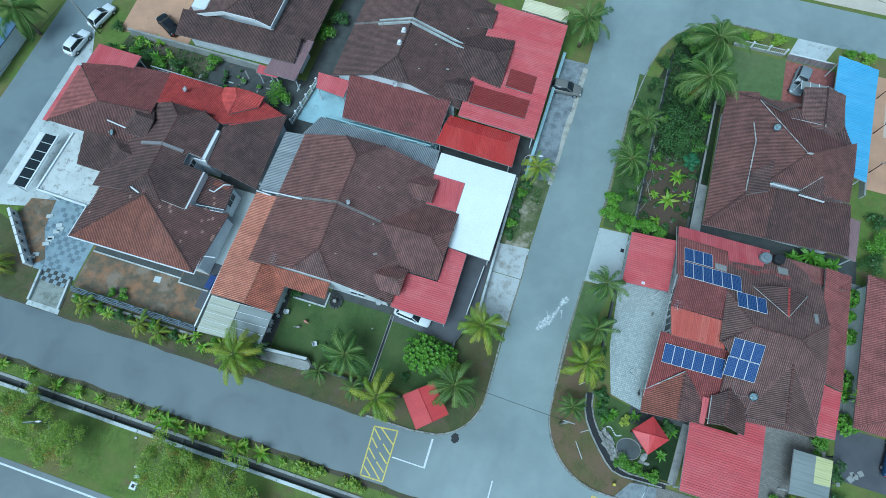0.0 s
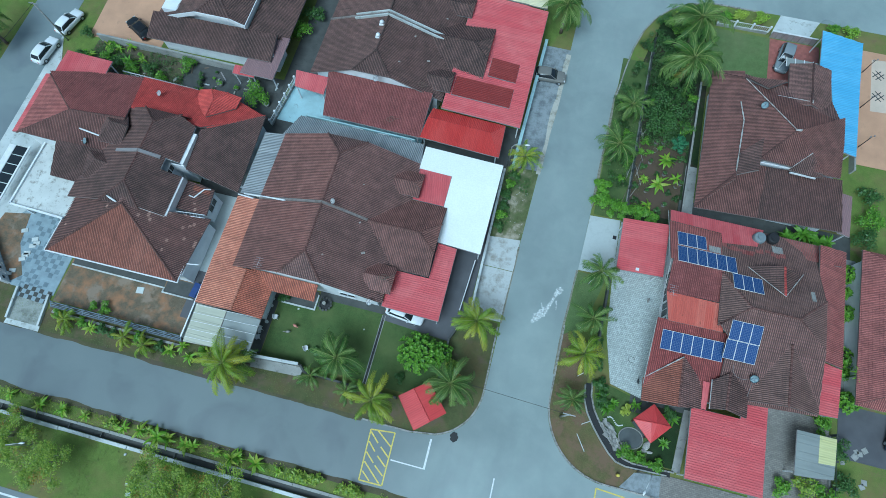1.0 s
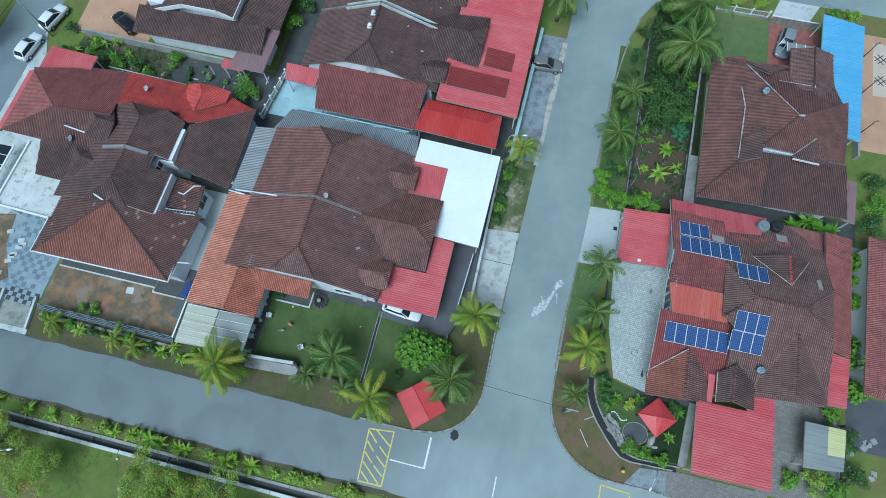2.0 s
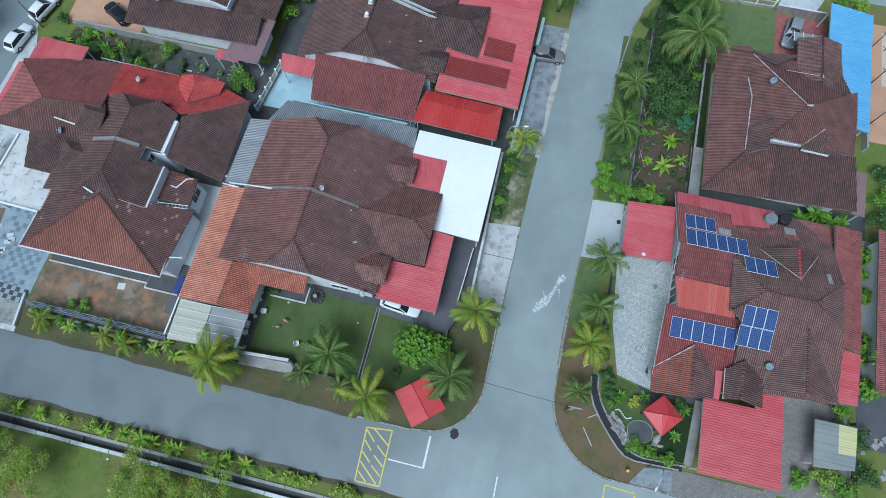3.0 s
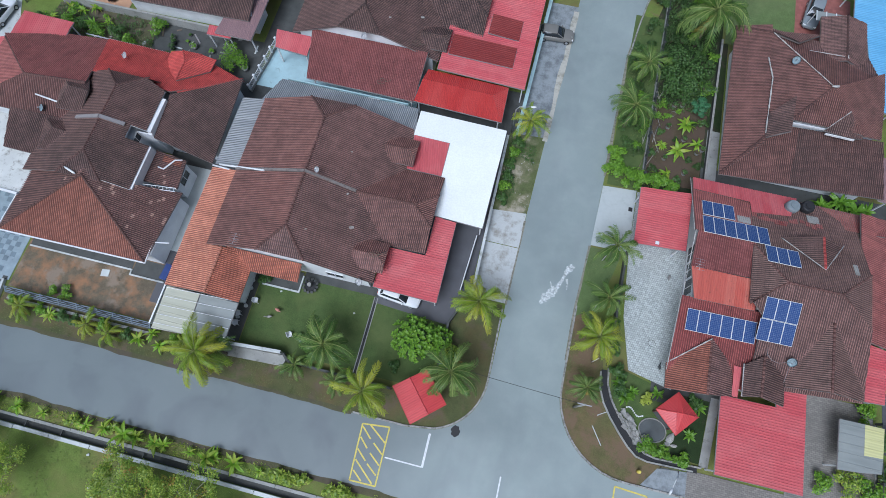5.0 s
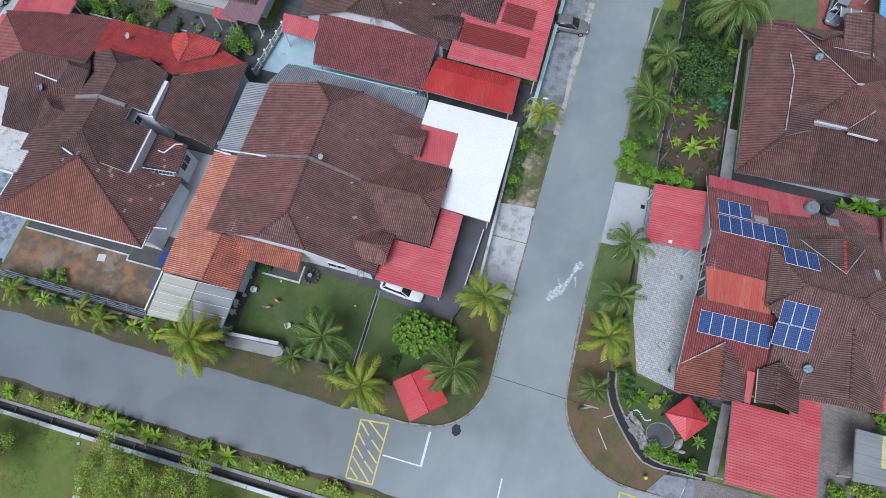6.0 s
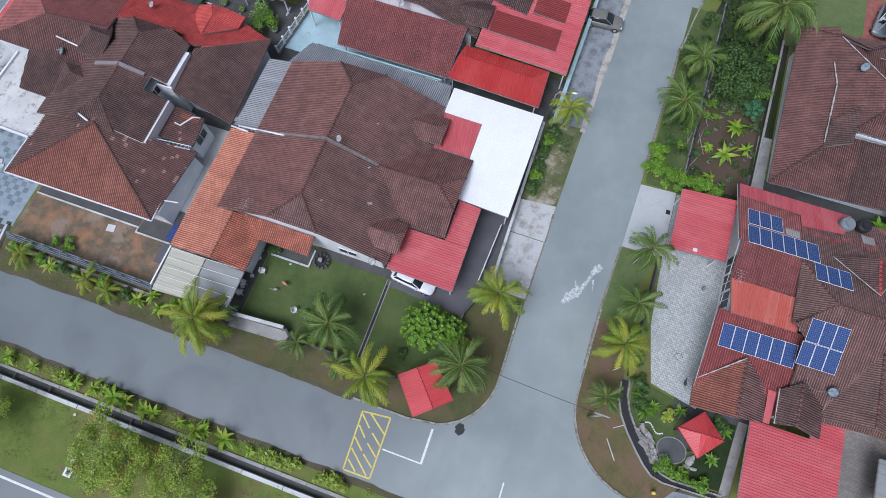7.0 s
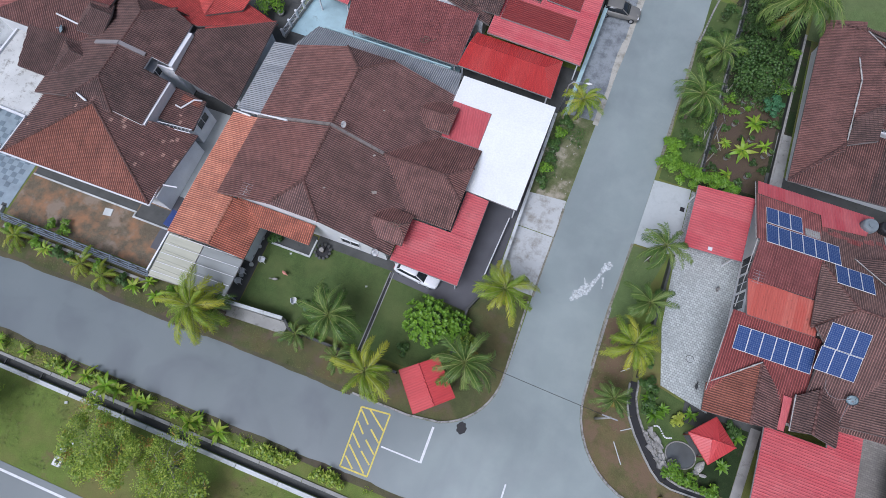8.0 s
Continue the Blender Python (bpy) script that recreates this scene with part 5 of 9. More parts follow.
slab("paved_yard", [(12.9, 20.6), (12.9, 27.4), (18.48, 27.4), (18.48, 8.2), (14.4, 9.1), (13.3, 14.0)], 0.04, M_PAVER, "pale grey interlocking paved yard", "yard")
slab("garden_lawn", [(12.9, 8.9), (14.4, 8.9), (18.2, 8.0), (21.4, 8.0), (21.4, 2.6), (17.5, 2.6), (13.2, 5.6)], 0.03, M_LAWN, "small dark lawn in the corner garden", "lawn")
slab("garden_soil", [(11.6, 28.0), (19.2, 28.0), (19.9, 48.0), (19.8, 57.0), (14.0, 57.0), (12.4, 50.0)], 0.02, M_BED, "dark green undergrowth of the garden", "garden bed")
slab("garden_earth", [(13.3, 29.0), (18.9, 29.0), (19.1, 38.8), (16.4, 39.4), (13.4, 38.6)], 0.03, M_EARTH, "dark reddish bare garden earth with pots", "garden bed")
slab("garden_verge", [(9.7, 27.6), (13.0, 27.6), (13.2, 50.0), (9.9, 50.0)], 0.026, M_LAWN, "damp green verge outside the garden fence", "verge")
slab("corner_soil", [(8.8, 13.0)] + arc(15.4, 6.1, 6.66, 180, 270) + [(20.2, -0.54), (20.2, 1.4), (17.0, 1.6), (15.2, 2.6), (13.3, 4.9), (12.2, 7.4), (12.0, 10.0), (9.6, 13.5)], 0.025, M_CORNER, "bare brown grass outside the corner garden", "verge")
slab("corner_soil", [(-9.4, -0.55), (-4.6, -0.55)] + arc(-3.6, 5.0, 5.42, -80, 0)[1:] + [(1.76, 12.4), (-1.5, 12.3), (-2.8, 9.4), (-2.8, 4.6), (-6.6, 2.25), (-9.4, 2.25)], 0.025, M_VERGE, "worn brown soil and thin grass at the corner", "verge")
slab("garden_edge", rect(19.3, 20.6, 36.4, 48.2), 0.05, M_BED, "narrow dark strip below the eaves", "garden bed")
slab("side_path", rect(19.3, 20.6, 29.0, 36.4), 0.06, M_CONCRETE, "narrow concrete path beside the house wall", "path")
slab("front_yard", [(28.9, 1.6), (36.4, 1.6), (36.4, 10.9), (28.9, 10.9)], 0.035, M_PAVER_DARK, "brownish grey paved front yard", "yard")
slab("apron", rect(20.6, 30.0, -0.72, 1.7), 0.045, M_PAVER_DARK, "grey concrete driveway apron", "driveway")
slab("lawn", rect(20.2, 27.8, 48.3, 57.6), 0.04, M_LAWN_PALE, "mown green lawn inside the far fence", "lawn")
slab("terracotta_court", rect(27.8, 34.0, 48.3, 57.6), 0.045, M_TERRACOTTA, "terracotta tiled front court", "courtyard")
slab("apron", [(27.9, 58.4), (32.4, 58.3), (34.0, 61.7), (29.0, 61.7)], 0.045, M_CONCRETE_WET, "pale stained concrete driveway apron", "driveway")
slab("terrace", rect(38.2, 52.0, 41.5, 58.5), 0.06, M_PINK, "pale terracotta pink tiled terrace", "terrace")
slab("forecourt", [(-58.6, 36.6), (-48.6, 36.6), (-48.6, 46.0), (-59.0, 46.0)], 0.045, M_PINK, "sandy orange paved forecourt", "courtyard")
slab("kitchen_court", rect(-35.6, -30.05, 9.0, 19.4), 0.026, M_COURT, "pale concrete kitchen court between the houses", "yard")
slab("service_lane", [(-30.3, 30.6), (-12.0, 30.5), (-12.0, 36.4), (-30.0, 36.4)], 0.03, M_TURQ_FLOOR, "pale turquoise tiled back yard", "yard")
slab("back_yard", [(-57.0, 30.4), (-30.4, 30.4), (-30.4, 36.2), (-57.0, 36.2)], 0.02, M_CONCRETE_DARK, "dark damp concrete back yard between the houses", "yard")
slab("yard_path", [(-44.0, 34.2), (-31.0, 34.0), (-31.0, 35.9), (-44.0, 36.0)], 0.05, M_CONCRETE_DARK, "stained grey path along the boundary wall", "path")
slab("verge", [(-62.0, -0.75), (-9.0, -0.72), (-9.0, 2.4), (-17.0, 2.4), (-22.8, 2.6), (-46.0, 2.7), (-46.6, -0.2), (-50.3, -0.2), (-50.6, 3.0), (-57.0, 7.5), (-62.0, 9.0)], 0.015, M_VERGE, "worn brown and green verge below the walls", "verge")
slab("bare_verge", [(8.7, 13.0), (10.4, 13.0), (12.3, 20.3), (9.0, 20.3)], 0.014, M_LAWN_PALE, "thin grass verge along the street", "verge")
slab("planting_bed", [(-57.0, 31.8), (-43.8, 32.4), (-44.2, 36.1), (-57.0, 36.1)], 0.06, M_DIRT, "brown planting bed with weeds", "garden bed")
# Dark slabs fill the house gaps, with the shade put into their colour.
slab("passage", rect(-36.0, -29.4, 18.2, 31.0), 0.012, M_CONCRETE_DARK, "concrete passage between the houses, shade in its dark tone", "passage")
slab("passage", [(-30.2, 26.8), (0.0, 26.8), (-0.6, 36.4), (-12.0, 36.4), (-30.2, 31.0)], 0.016, M_CONCRETE_DARK, "concrete ground painted dark for shade under the awnings", "passage")
slab("passage", rect(-31.3, -23.5, 36.0, 60.0), 0.008, M_CONCRETE_DARK, "concrete side passage of the house, toned dark as shade", "passage")
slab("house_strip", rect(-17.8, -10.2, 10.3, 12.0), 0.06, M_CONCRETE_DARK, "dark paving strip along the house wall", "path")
# A strip of dark colour for the shade below the eaves.
slab("house_strip", rect(16.4, 18.6, 8.6, 28.2), 0.012, M_CONCRETE_DARK, "ground strip painted dark as shade under the eaves", "yard")
slab("corner_apron", [(16.7, -0.5), (20.6, -0.6), (20.6, 1.5), (18.0, 1.2)], 0.05, M_STRIP, "mottled grey concrete beside the corner drain", "driveway")
slab("garden_path", [(21.5, 2.2), (22.3, 2.2), (22.9, 8.4), (22.1, 8.4)], 0.05, M_CONCRETE, "narrow concrete path beside the carport", "path")
# Dark patch by the gazebo: shade put into the ground colour.
slab("garden_shade", [(18.9, 2.4), (21.5, 2.4), (22.0, 8.0), (19.4, 8.0)], 0.036, M_BED, "ground beside the gazebo, painted dark for shade", "garden bed")
slab("west_yard", [(-60.5, 9.0), (-46.4, 12.3), (-46.4, 23.0), (-61.0, 23.0)], 0.03, M_CONCRETE_WET, "pale concrete front yard", "yard")
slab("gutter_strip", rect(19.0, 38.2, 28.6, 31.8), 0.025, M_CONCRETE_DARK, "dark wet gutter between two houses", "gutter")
# Dark floor below the roof gap, its shade painted on.
slab("side_yard", rect(16.6, 24.0, 6.9, 9.8), 0.032, M_CONCRETE_DARK, "yard floor painted dark as shade under the eaves", "yard")
slab("east_yard", rect(37.2, 46.0, 7.6, 12.9), 0.034, M_CARPARK, "dark blue-grey paved yard of the eastern house", "yard")
slab("sand_lot", [(24.0, 68.8), (140.0, 70.5), (140.0, 95.0), (24.0, 95.0)], 0.04, plain("pale_sand", (0.6, 0.52, 0.42), 0.8, 0.15, 0.4), "pale sandy lot beyond the far street", "lot")
slab("west_shoulder", [(-62.0, 9.0), (-59.6, 9.5), (-59.2, 20.0), (-59.4, 30.0), (-62.0, 36.0)], 0.036, M_CONCRETE_WET, "pale washed-out street shoulder", "shoulder")
slab("dark_floor", rect(-31.9, -30.2, 4.6, 10.0), 0.036, M_CARPARK, "dark blue-grey yard floor", "yard")
slab("side_yard", rect(36.4, 38.8, 12.2, 29.0), 0.03, M_CONCRETE, "dark damp side passage", "yard")

# checker tiles of the western court, laid proud of the pale ones
court = bpy.data.objects["tiled_court"]
tile_me = mesh_from("tile", boxes((-0.26, 0.26, -0.26, 0.26, 0.0, 0.012)), M_TILE_DARK)
mosaic = {c: mesh_from("tile", boxes((-0.24, 0.24, -0.24, 0.24, 0.0, 0.014)), m) for c, m in ((0, M_TILE_PALE), (1, M_CONCRETE_DARK))}
for i in range(8):
    for j in range(3):
        t = new("tile", mosaic[(i + j) % 2])
        t.location = (-50.3 + i * 0.49, 2.55 + j * 0.49 - i * 0.02, 0.052)
        t.parent = court
for i in range(14):
    for j in range(17):
        x, y = -53.2 + i * 0.54, 3.7 + j * 0.54
        if (i + j) % 2 and x + y > -48.2 + (0.8 if y < 9 else 2.0) and x < -46.75 and not (y > 9 and x < -52.5) and random.random() < 0.85:
            t = new("tile", tile_me)
            t.location = (x, y, 0.036)
            t.parent = court

def ragged(label, pts, half, material, top):
    """A strip with an uneven outline along a line of points, where soil and gravel creep over the road's edge."""
    left, right = [], []
    for (x0, y0), (x1, y1) in zip(pts, pts[1:]):
        d = Vector((x1 - x0, y1 - y0))
        L = d.length
        d.normalize()
        n = Vector((-d.y, d.x))
        for i in range(int(L / 0.45)):
            p = Vector((x0, y0)) + d * (i * 0.45)
            w = 0.55 + 0.9 * noise.noise(Vector((p.x * 0.35, p.y * 0.35, half))) + random.uniform(-0.12, 0.12)
            left.append(tuple(p + n * half * max(0.15, w)))
            right.append(tuple(p - n * half * max(0.3, 1.0 + 0.5 * noise.noise(Vector((p.x * 0.2, p.y * 0.2, 7))))))
    bm = bmesh.new()
    v0 = [bm.verts.new((*p, top)) for p in left]
    v1 = [bm.verts.new((*p, top)) for p in right]
    for i in range(len(v0) - 1):
        bm.faces.new((v0[i], v1[i], v1[i + 1], v0[i + 1]))
    bmesh.ops.recalc_face_normals(bm, faces=bm.faces)
    tagged(solo("soil_edge", bm, material, label, "verge"), kind="structure")


ragged("loose soil and gravel along the street edge", [(-9.6, -0.68), (-62.0, -0.68)], 0.24, M_DIRT, E7 + 0.004)
ragged("dry grass creeping over the street edge", [(-62.0, -6.6), (60.0, -6.85)], 0.3, M_DIRT, E7 + 0.005)
ragged("dark crumbled edge of the apron", [(2.05, 12.5), (2.2, 22.0)], 0.1, M_GRIT, E7 + 0.03)
ragged("washed pale sand along the parking strip", [(2.4, 31.0), (2.6, 38.0), (3.0, 49.5)], 0.34, M_SAND, E7 + 0.014)
ragged("gravelly edge of the side street", [(10.25, 48.0), (9.75, 44.0), (9.6, 37.0), (9.35, 28.0)], 0.16, M_GRIT, E7 + 0.004)
ragged("gravelly edge of the verge", [(9.05, 20.4), (8.68, 14.0), (8.6, 8.0)], 0.13, M_GRIT, E7 + 0.005)

M_KERB = plain("grimy_kerb_concrete", (0.36, 0.35, 0.33), 0.8, 0.3, 1.2, dirt=(0.09, 0.09, 0.07), dirt_at=0.47)

# ---- the open drain ----
drain = thing("drain", "open concrete roadside drain with dark water", "drain", (0, -8.7, 0))
x = -92.0
while x < 60:
    L = random.uniform(3.4, 4.4)
    part("wall_slab", boxes((x, x + L - 0.05, -9.34 + random.uniform(-0.03, 0.03), -9.0, -0.3, 0.12 + random.uniform(-0.02, 0.03))), M_CONCRETE_WET, drain)
    part("wall_slab", boxes((x + 1.7, x + L + 1.65, -8.38, -8.12 + random.uniform(-0.05, 0.03), -0.3, 0.1 + random.uniform(-0.03, 0.03))), M_CONCRETE, drain)
    if random.random() < 0.6:
        part("strut", boxes((x + 0.8, x + 0.9, -9.0, -8.38, -0.2, -0.08)), M_CONCRETE_DARK, drain)
    x += L
part("channel", boxes((-92, 60, -8.98, -8.41, -0.48, -0.4)), M_CONCRETE_DARK, drain, "dark wet channel bed")


# ---- kerbs and road markings ----
def kerb(pts, label):
    t = thing("kerb", label, "kerb", (*pts[0], 0.0), kind="structure")
    bm = bmesh.new()
    for (x0, y0), (x1, y1) in zip(pts, pts[1:]):
        beam(bm, (x0, y0, 0.05), (x1, y1, 0.05), 0.16, 0.14)
    part("kerb_stone", bm, M_KERB, t)


kerb([(-9.5, -0.62), (-4.6, -0.62)] + arc(-3.6, 5.0, 5.5, -80, 0)[1:] + [(1.84, 12.0)], "worn concrete kerb round the corner")
kerb([(8.74, 14.0)] + arc(15.4, 6.1, 6.75, 180, 270) + [(20.4, -0.62)], "stained concrete kerb round the corner garden")
kerb([(9.85, 44.0)] + [(x + 0.1, y - 0.06) for x, y in NE_CORNER] + [(27.4, 61.62)], "whitish kerb round the far corner")

marks = thing("box_marking", "yellow hatched no-stopping box painted on asphalt", "road marking", (-7, -3.6, E7), kind="structure")
bm = bmesh.new()
BX = [(-8.32, -1.36), (-5.86, -1.1), (-5.78, -6.16), (-8.13, -6.2)]
for a, b in zip(BX, BX[1:] + BX[:1]):
    beam(bm, (*a, E7 + 0.004), (*b, E7 + 0.004), 0.13, 0.006)
for a, b in (((-7.57, -1.32), (-5.89, -2.5)), ((-8.23, -1.57), (-7.25, -2.47)), ((-6.89, -2.73), (-5.89, -3.51)), ((-8.17, -2.5), (-7.34, -3.3)), ((-6.98, -3.62), (-5.91, -4.44)),
             ((-8.14, -3.52), (-7.19, -4.36)), ((-6.98, -4.54), (-5.96, -5.3)), ((-8.08, -4.42), (-6.13, -6.04)), ((-8.02, -5.32), (-7.12, -6.04))):
    beam(bm, (*a, E7 + 0.004), (*b, E7 + 0.004), 0.13, 0.006)
part("paint", bm, M_YELLOW, marks)
marks = thing("box_marking", "yellow hatched box painted beyond the junction", "road marking", (16, -3.6, E7), kind="structure")
bm = bmesh.new()
BX = [(14.6, -1.15), (17.4, -1.3), (17.2, -6.2), (14.5, -6.2)]
for a, b in zip(BX, BX[1:] + BX[:1]):
    beam(bm, (*a, E7 + 0.004), (*b, E7 + 0.004), 0.13, 0.006)
for i in range(5):
    y = -2.6 - i * 0.9
    beam(bm, (14.6, y - 0.9, E7 + 0.004), (17.2, y + 0.6, E7 + 0.004), 0.11, 0.006)
part("paint", bm, M_YELLOW, marks)
solo("road_line", boxes((-2.27, -2.07, -3.7, -0.75, E7 + 0.001, E7 + 0.006), (-5.6, -2.27, -3.72, -3.6, E7 + 0.001, E7 + 0.006)), M_LINE, "white stop line painted at the junction", "road marking", kind="structure")
solo("road_line", boxes((4.7, 4.83, -4.6, -2.75, E7 + 0.001, E7 + 0.006)), M_LINE, "white give-way dash painted on asphalt", "road marking", kind="structure")


def cyl(bm, x, y, z0, z1, r0, r1=None, sides=20):
    return tube(bm, [(x, y, z0), (x, y, z1)], [r0, r0 if r1 is None else r1], sides)


solo("manhole_cover", prism([((0.4 + 0.05 * math.sin(2.3 * i) + 0.03 * math.cos(5.1 * i)) * math.cos(i * 0.2618), (0.5 + 0.05 * math.cos(1.7 * i)) * math.sin(i * 0.2618)) for i in range(24)], 0.0, E7 + 0.012), M_DARK, "black iron manhole cover with tarred uneven rim", "manhole cover")


# ---- plants ----
M_RIB = leaf_material("pale_frond_rib", (0.36, 0.42, 0.14), (0.46, 0.5, 0.18))
M_FROND_DEAD = leaf_material("dry_orange_frond", (0.4, 0.28, 0.07), (0.5, 0.36, 0.1))


def frond_mesh(name, material, length=3.3, droop=1.0, leaflets=56, width=0.56):
    """One feathered palm leaf along +x: a bending rib with two rows of narrow hanging leaflets."""
    bm = bmesh.new()
    rib = []
    bend = random.uniform(-0.5, 0.5)
    for i in range(11):
        s = i / 10
        rib.append(Vector((length * (s - 0.16 * droop * s ** 3), bend * s * s * length * 0.4, length * (0.34 * s - 0.52 * droop * s ** 2.3))))
    tube(bm, rib, [0.042 * (1 - 0.8 * i / 10) + 0.004 for i in range(11)], 4)
    for f in bm.faces:
        f.material_index = 1

    def at(s):
        f = s * 10
        i = min(9, int(f))
        return rib[i].lerp(rib[i + 1], f - i)
    gap = [random.uniform(0.2, 0.95) for _ in range(3)]
    for i in range(leaflets):
        s = 0.13 + 0.87 * i / (leaflets - 1)
        p = at(s)
        d = (at(min(1, s + 0.05)) - at(s - 0.05)).normalized()
        ll = width * (0.35 + 0.85 * math.sin(math.pi * min(1, 0.08 + s * 0.84))) * random.uniform(0.8, 1.12)
        for sgn in (-1, 1):
            if min(abs(s - g) for g in gap) < 0.012:
                continue
            out = (Vector((0, sgn, 0)) * random.uniform(0.6, 1.0) + d * random.uniform(0.7, 1.2) + Vector((0, 0, random.uniform(-0.15, 0.3)))).normalized()
            fall = random.uniform(0.3, 0.9) * ll
            mid = p + out * ll * 0.52 - Vector((0, 0, fall * 0.2))
            tip = p + out * ll * 0.95 - Vector((0, 0, fall))
            w = d * 0.03
            v = [bm.verts.new(q) for q in (p - w * 0.6, p + w * 0.6, mid + w, mid - w, tip)]
            bm.faces.new((v[0], v[1], v[2], v[3]))
            bm.faces.new((v[3], v[2], v[4]))
    return mesh_from(name, bm, [material, M_RIB])


FRONDS = [frond_mesh("frond", M_FROND, 3.3, d) for d in (0.8, 1.0, 1.15, 1.3, 1.5, 1.7)]
FRONDS_DARK = [frond_mesh("frond", M_FROND_DARK, 3.3, d) for d in (0.8, 1.0, 1.15, 1.3, 1.5, 1.7)]
FRONDS_DEAD = [frond_mesh("frond", M_FROND_DEAD, 2.9, d, 40) for d in (1.3, 1.6)]


def palm(x, y, h, size, label, dark=False, count=17, lean=(0.0, 0.0)):
    t = thing("palm_tree", label, "palm tree", (x, y, 0.0), "coconut palms")
    bm = bmesh.new()
    pts = [(x + lean[0] * f * f, y + lean[1] * f * f, h * f) for f in (0, 0.15, 0.3, 0.45, 0.6, 0.75, 0.9, 1.0)]
    tube(bm, pts, [0.24, 0.17, 0.15, 0.14, 0.13, 0.13, 0.14, 0.16], 9)
    for i in range(6):
        a = i * 1.05
        tube(bm, [(pts[-1][0] + 0.1 * math.cos(a), pts[-1][1] + 0.1 * math.sin(a), h - 0.25), (pts[-1][0] + 0.22 * math.cos(a), pts[-1][1] + 0.22 * math.sin(a), h + 0.1)], [0.05, 0.03], 5)
    part("trunk", bm, M_BARK, t)
    count = int(count * 1.65)
    for i in range(count):
        ring = i / count
        f = new("frond", random.choice(FRONDS_DEAD if ring > 0.84 and random.random() < (0.25 if dark else 0.5) else FRONDS_DARK if dark else FRONDS))
        f.parent = t
        az = i * 137.5 + random.uniform(-14, 14)
        tilt = -78 + 138 * ring ** 0.85 + random.uniform(-10, 10)
        s = size * random.uniform(0.72, 1.2) * (1.0 if ring > 0.12 else 0.75)
        f.matrix_local = pose(pts[-1][0] - x, pts[-1][1] - y, h + 0.05, 0, 0, az) @ pose(0, 0, 0, random.uniform(-25, 25), tilt * 0.75, 0) @ Matrix.Diagonal((s, s, s, 1))
    return t


palm(-23.8, 1.0, 3.8, 1.0, "coconut palm with yellowing fronds beside the street wall", count=19)
palm(-22.6, 1.6, 2.4, 0.6, "small young palm under a taller one", dark=True, count=12)
palm(-13.1, 4.3, 3.6, 0.95, "dark green coconut palm on the lawn", dark=True, count=17)
palm(-8.5, 1.2, 4.2, 0.82, "coconut palm with yellow-green fronds by the corner", count=16)
palm(-15.6, 2.1, 1.6, 0.52, "young palm at the foot of the wall", dark=True, count=12)
palm(-11.6, 1.5, 1.6, 0.55, "young palm on the verge", dark=True, count=12)
palm(-1.5, 4.6, 4.0, 0.9, "coconut palm leaning over the red gazebo", dark=True, count=17)
palm(-0.5, 11.2, 4.2, 0.86, "yellowing coconut palm beside the driveway", count=17)
palm(10.8, 19.5, 4.0, 0.74, "coconut palm on the verge by the apron", dark=True, count=16)
palm(10.9, 14.5, 3.6, 0.72, "dark coconut palm on the grass verge", dark=True, count=16)
palm(10.5, 10.7, 3.8, 0.85, "coconut palm with bright yellow-green fronds", count=17)
palm(10.4, 6.3, 2.6, 0.6, "short palm at the corner garden", dark=True, count=15)
palm(10.4, 34.6, 4.4, 0.9, "coconut palm leaning over the street", dark=True, count=16)
palm(11.4, 41.0, 3.2, 0.75, "young coconut palm among shrubs", dark=True, count=15)
palm(16.9, 47.2, 5.5, 1.25, "tall dark coconut palm in the garden", dark=True, count=19)
palm(17.3, 53.6, 5.2, 1.25, "tall coconut palm near the far corner", dark=True, count=19)
palm(1.4, 52.0, 4.8, 1.1, "coconut palm at the street edge", dark=True, count=17)
palm(0.5, 31.1, 3.2, 0.68, "small yellow-green palm on the verge", count=16)
palm(-68.6, 32.8, 4.5, 1.2, "dark palm across the western street", dark=True, count=17)
palm(-55.0, 2.2, 1.6, 0.7, "low palm outside the white wall", count=14)
for px, py, ps in ((-43.2, 1.2, 0.55), (-36.2, 1.0, 0.55), (-33.8, 0.7, 0.5), (-26.6, 1.7, 0.5)):
    palm(px, py, 1.0, ps, "small palm in the verge planting", count=12)


def leaf_mesh(name, material, length=1.3, width=0.19, droop=0.7):
    """A broad banana-like leaf along +x, folded along its rib, with a ragged edge."""
    bm = bmesh.new()
    rows = []
    for i in range(8):
        s = i / 7
        w = width * math.sin(math.pi * min(0.97, 0.12 + s * 0.86)) * random.uniform(0.85, 1.05)
        c = Vector((length * s, 0, length * (0.55 * s - droop * s * s)))
        rows.append([bm.verts.new(c + Vector((0, -w, 0.12 * w))), bm.verts.new(c), bm.verts.new(c + Vector((0, w, 0.12 * w)))])
    for a, b in zip(rows, rows[1:]):
        bm.faces.new((a[0], a[1], b[1], b[0]))
        bm.faces.new((a[1], a[2], b[2], b[1]))
    return mesh_from(name, bm, material)


LEAVES = [leaf_mesh("leaf", M_LEAF_LIME, 1.05, 0.15, d) for d in (0.5, 0.7, 0.95)]
LEAVES_DARK = [leaf_mesh("leaf", M_LEAF, droop=d) for d in (0.6, 0.85)]


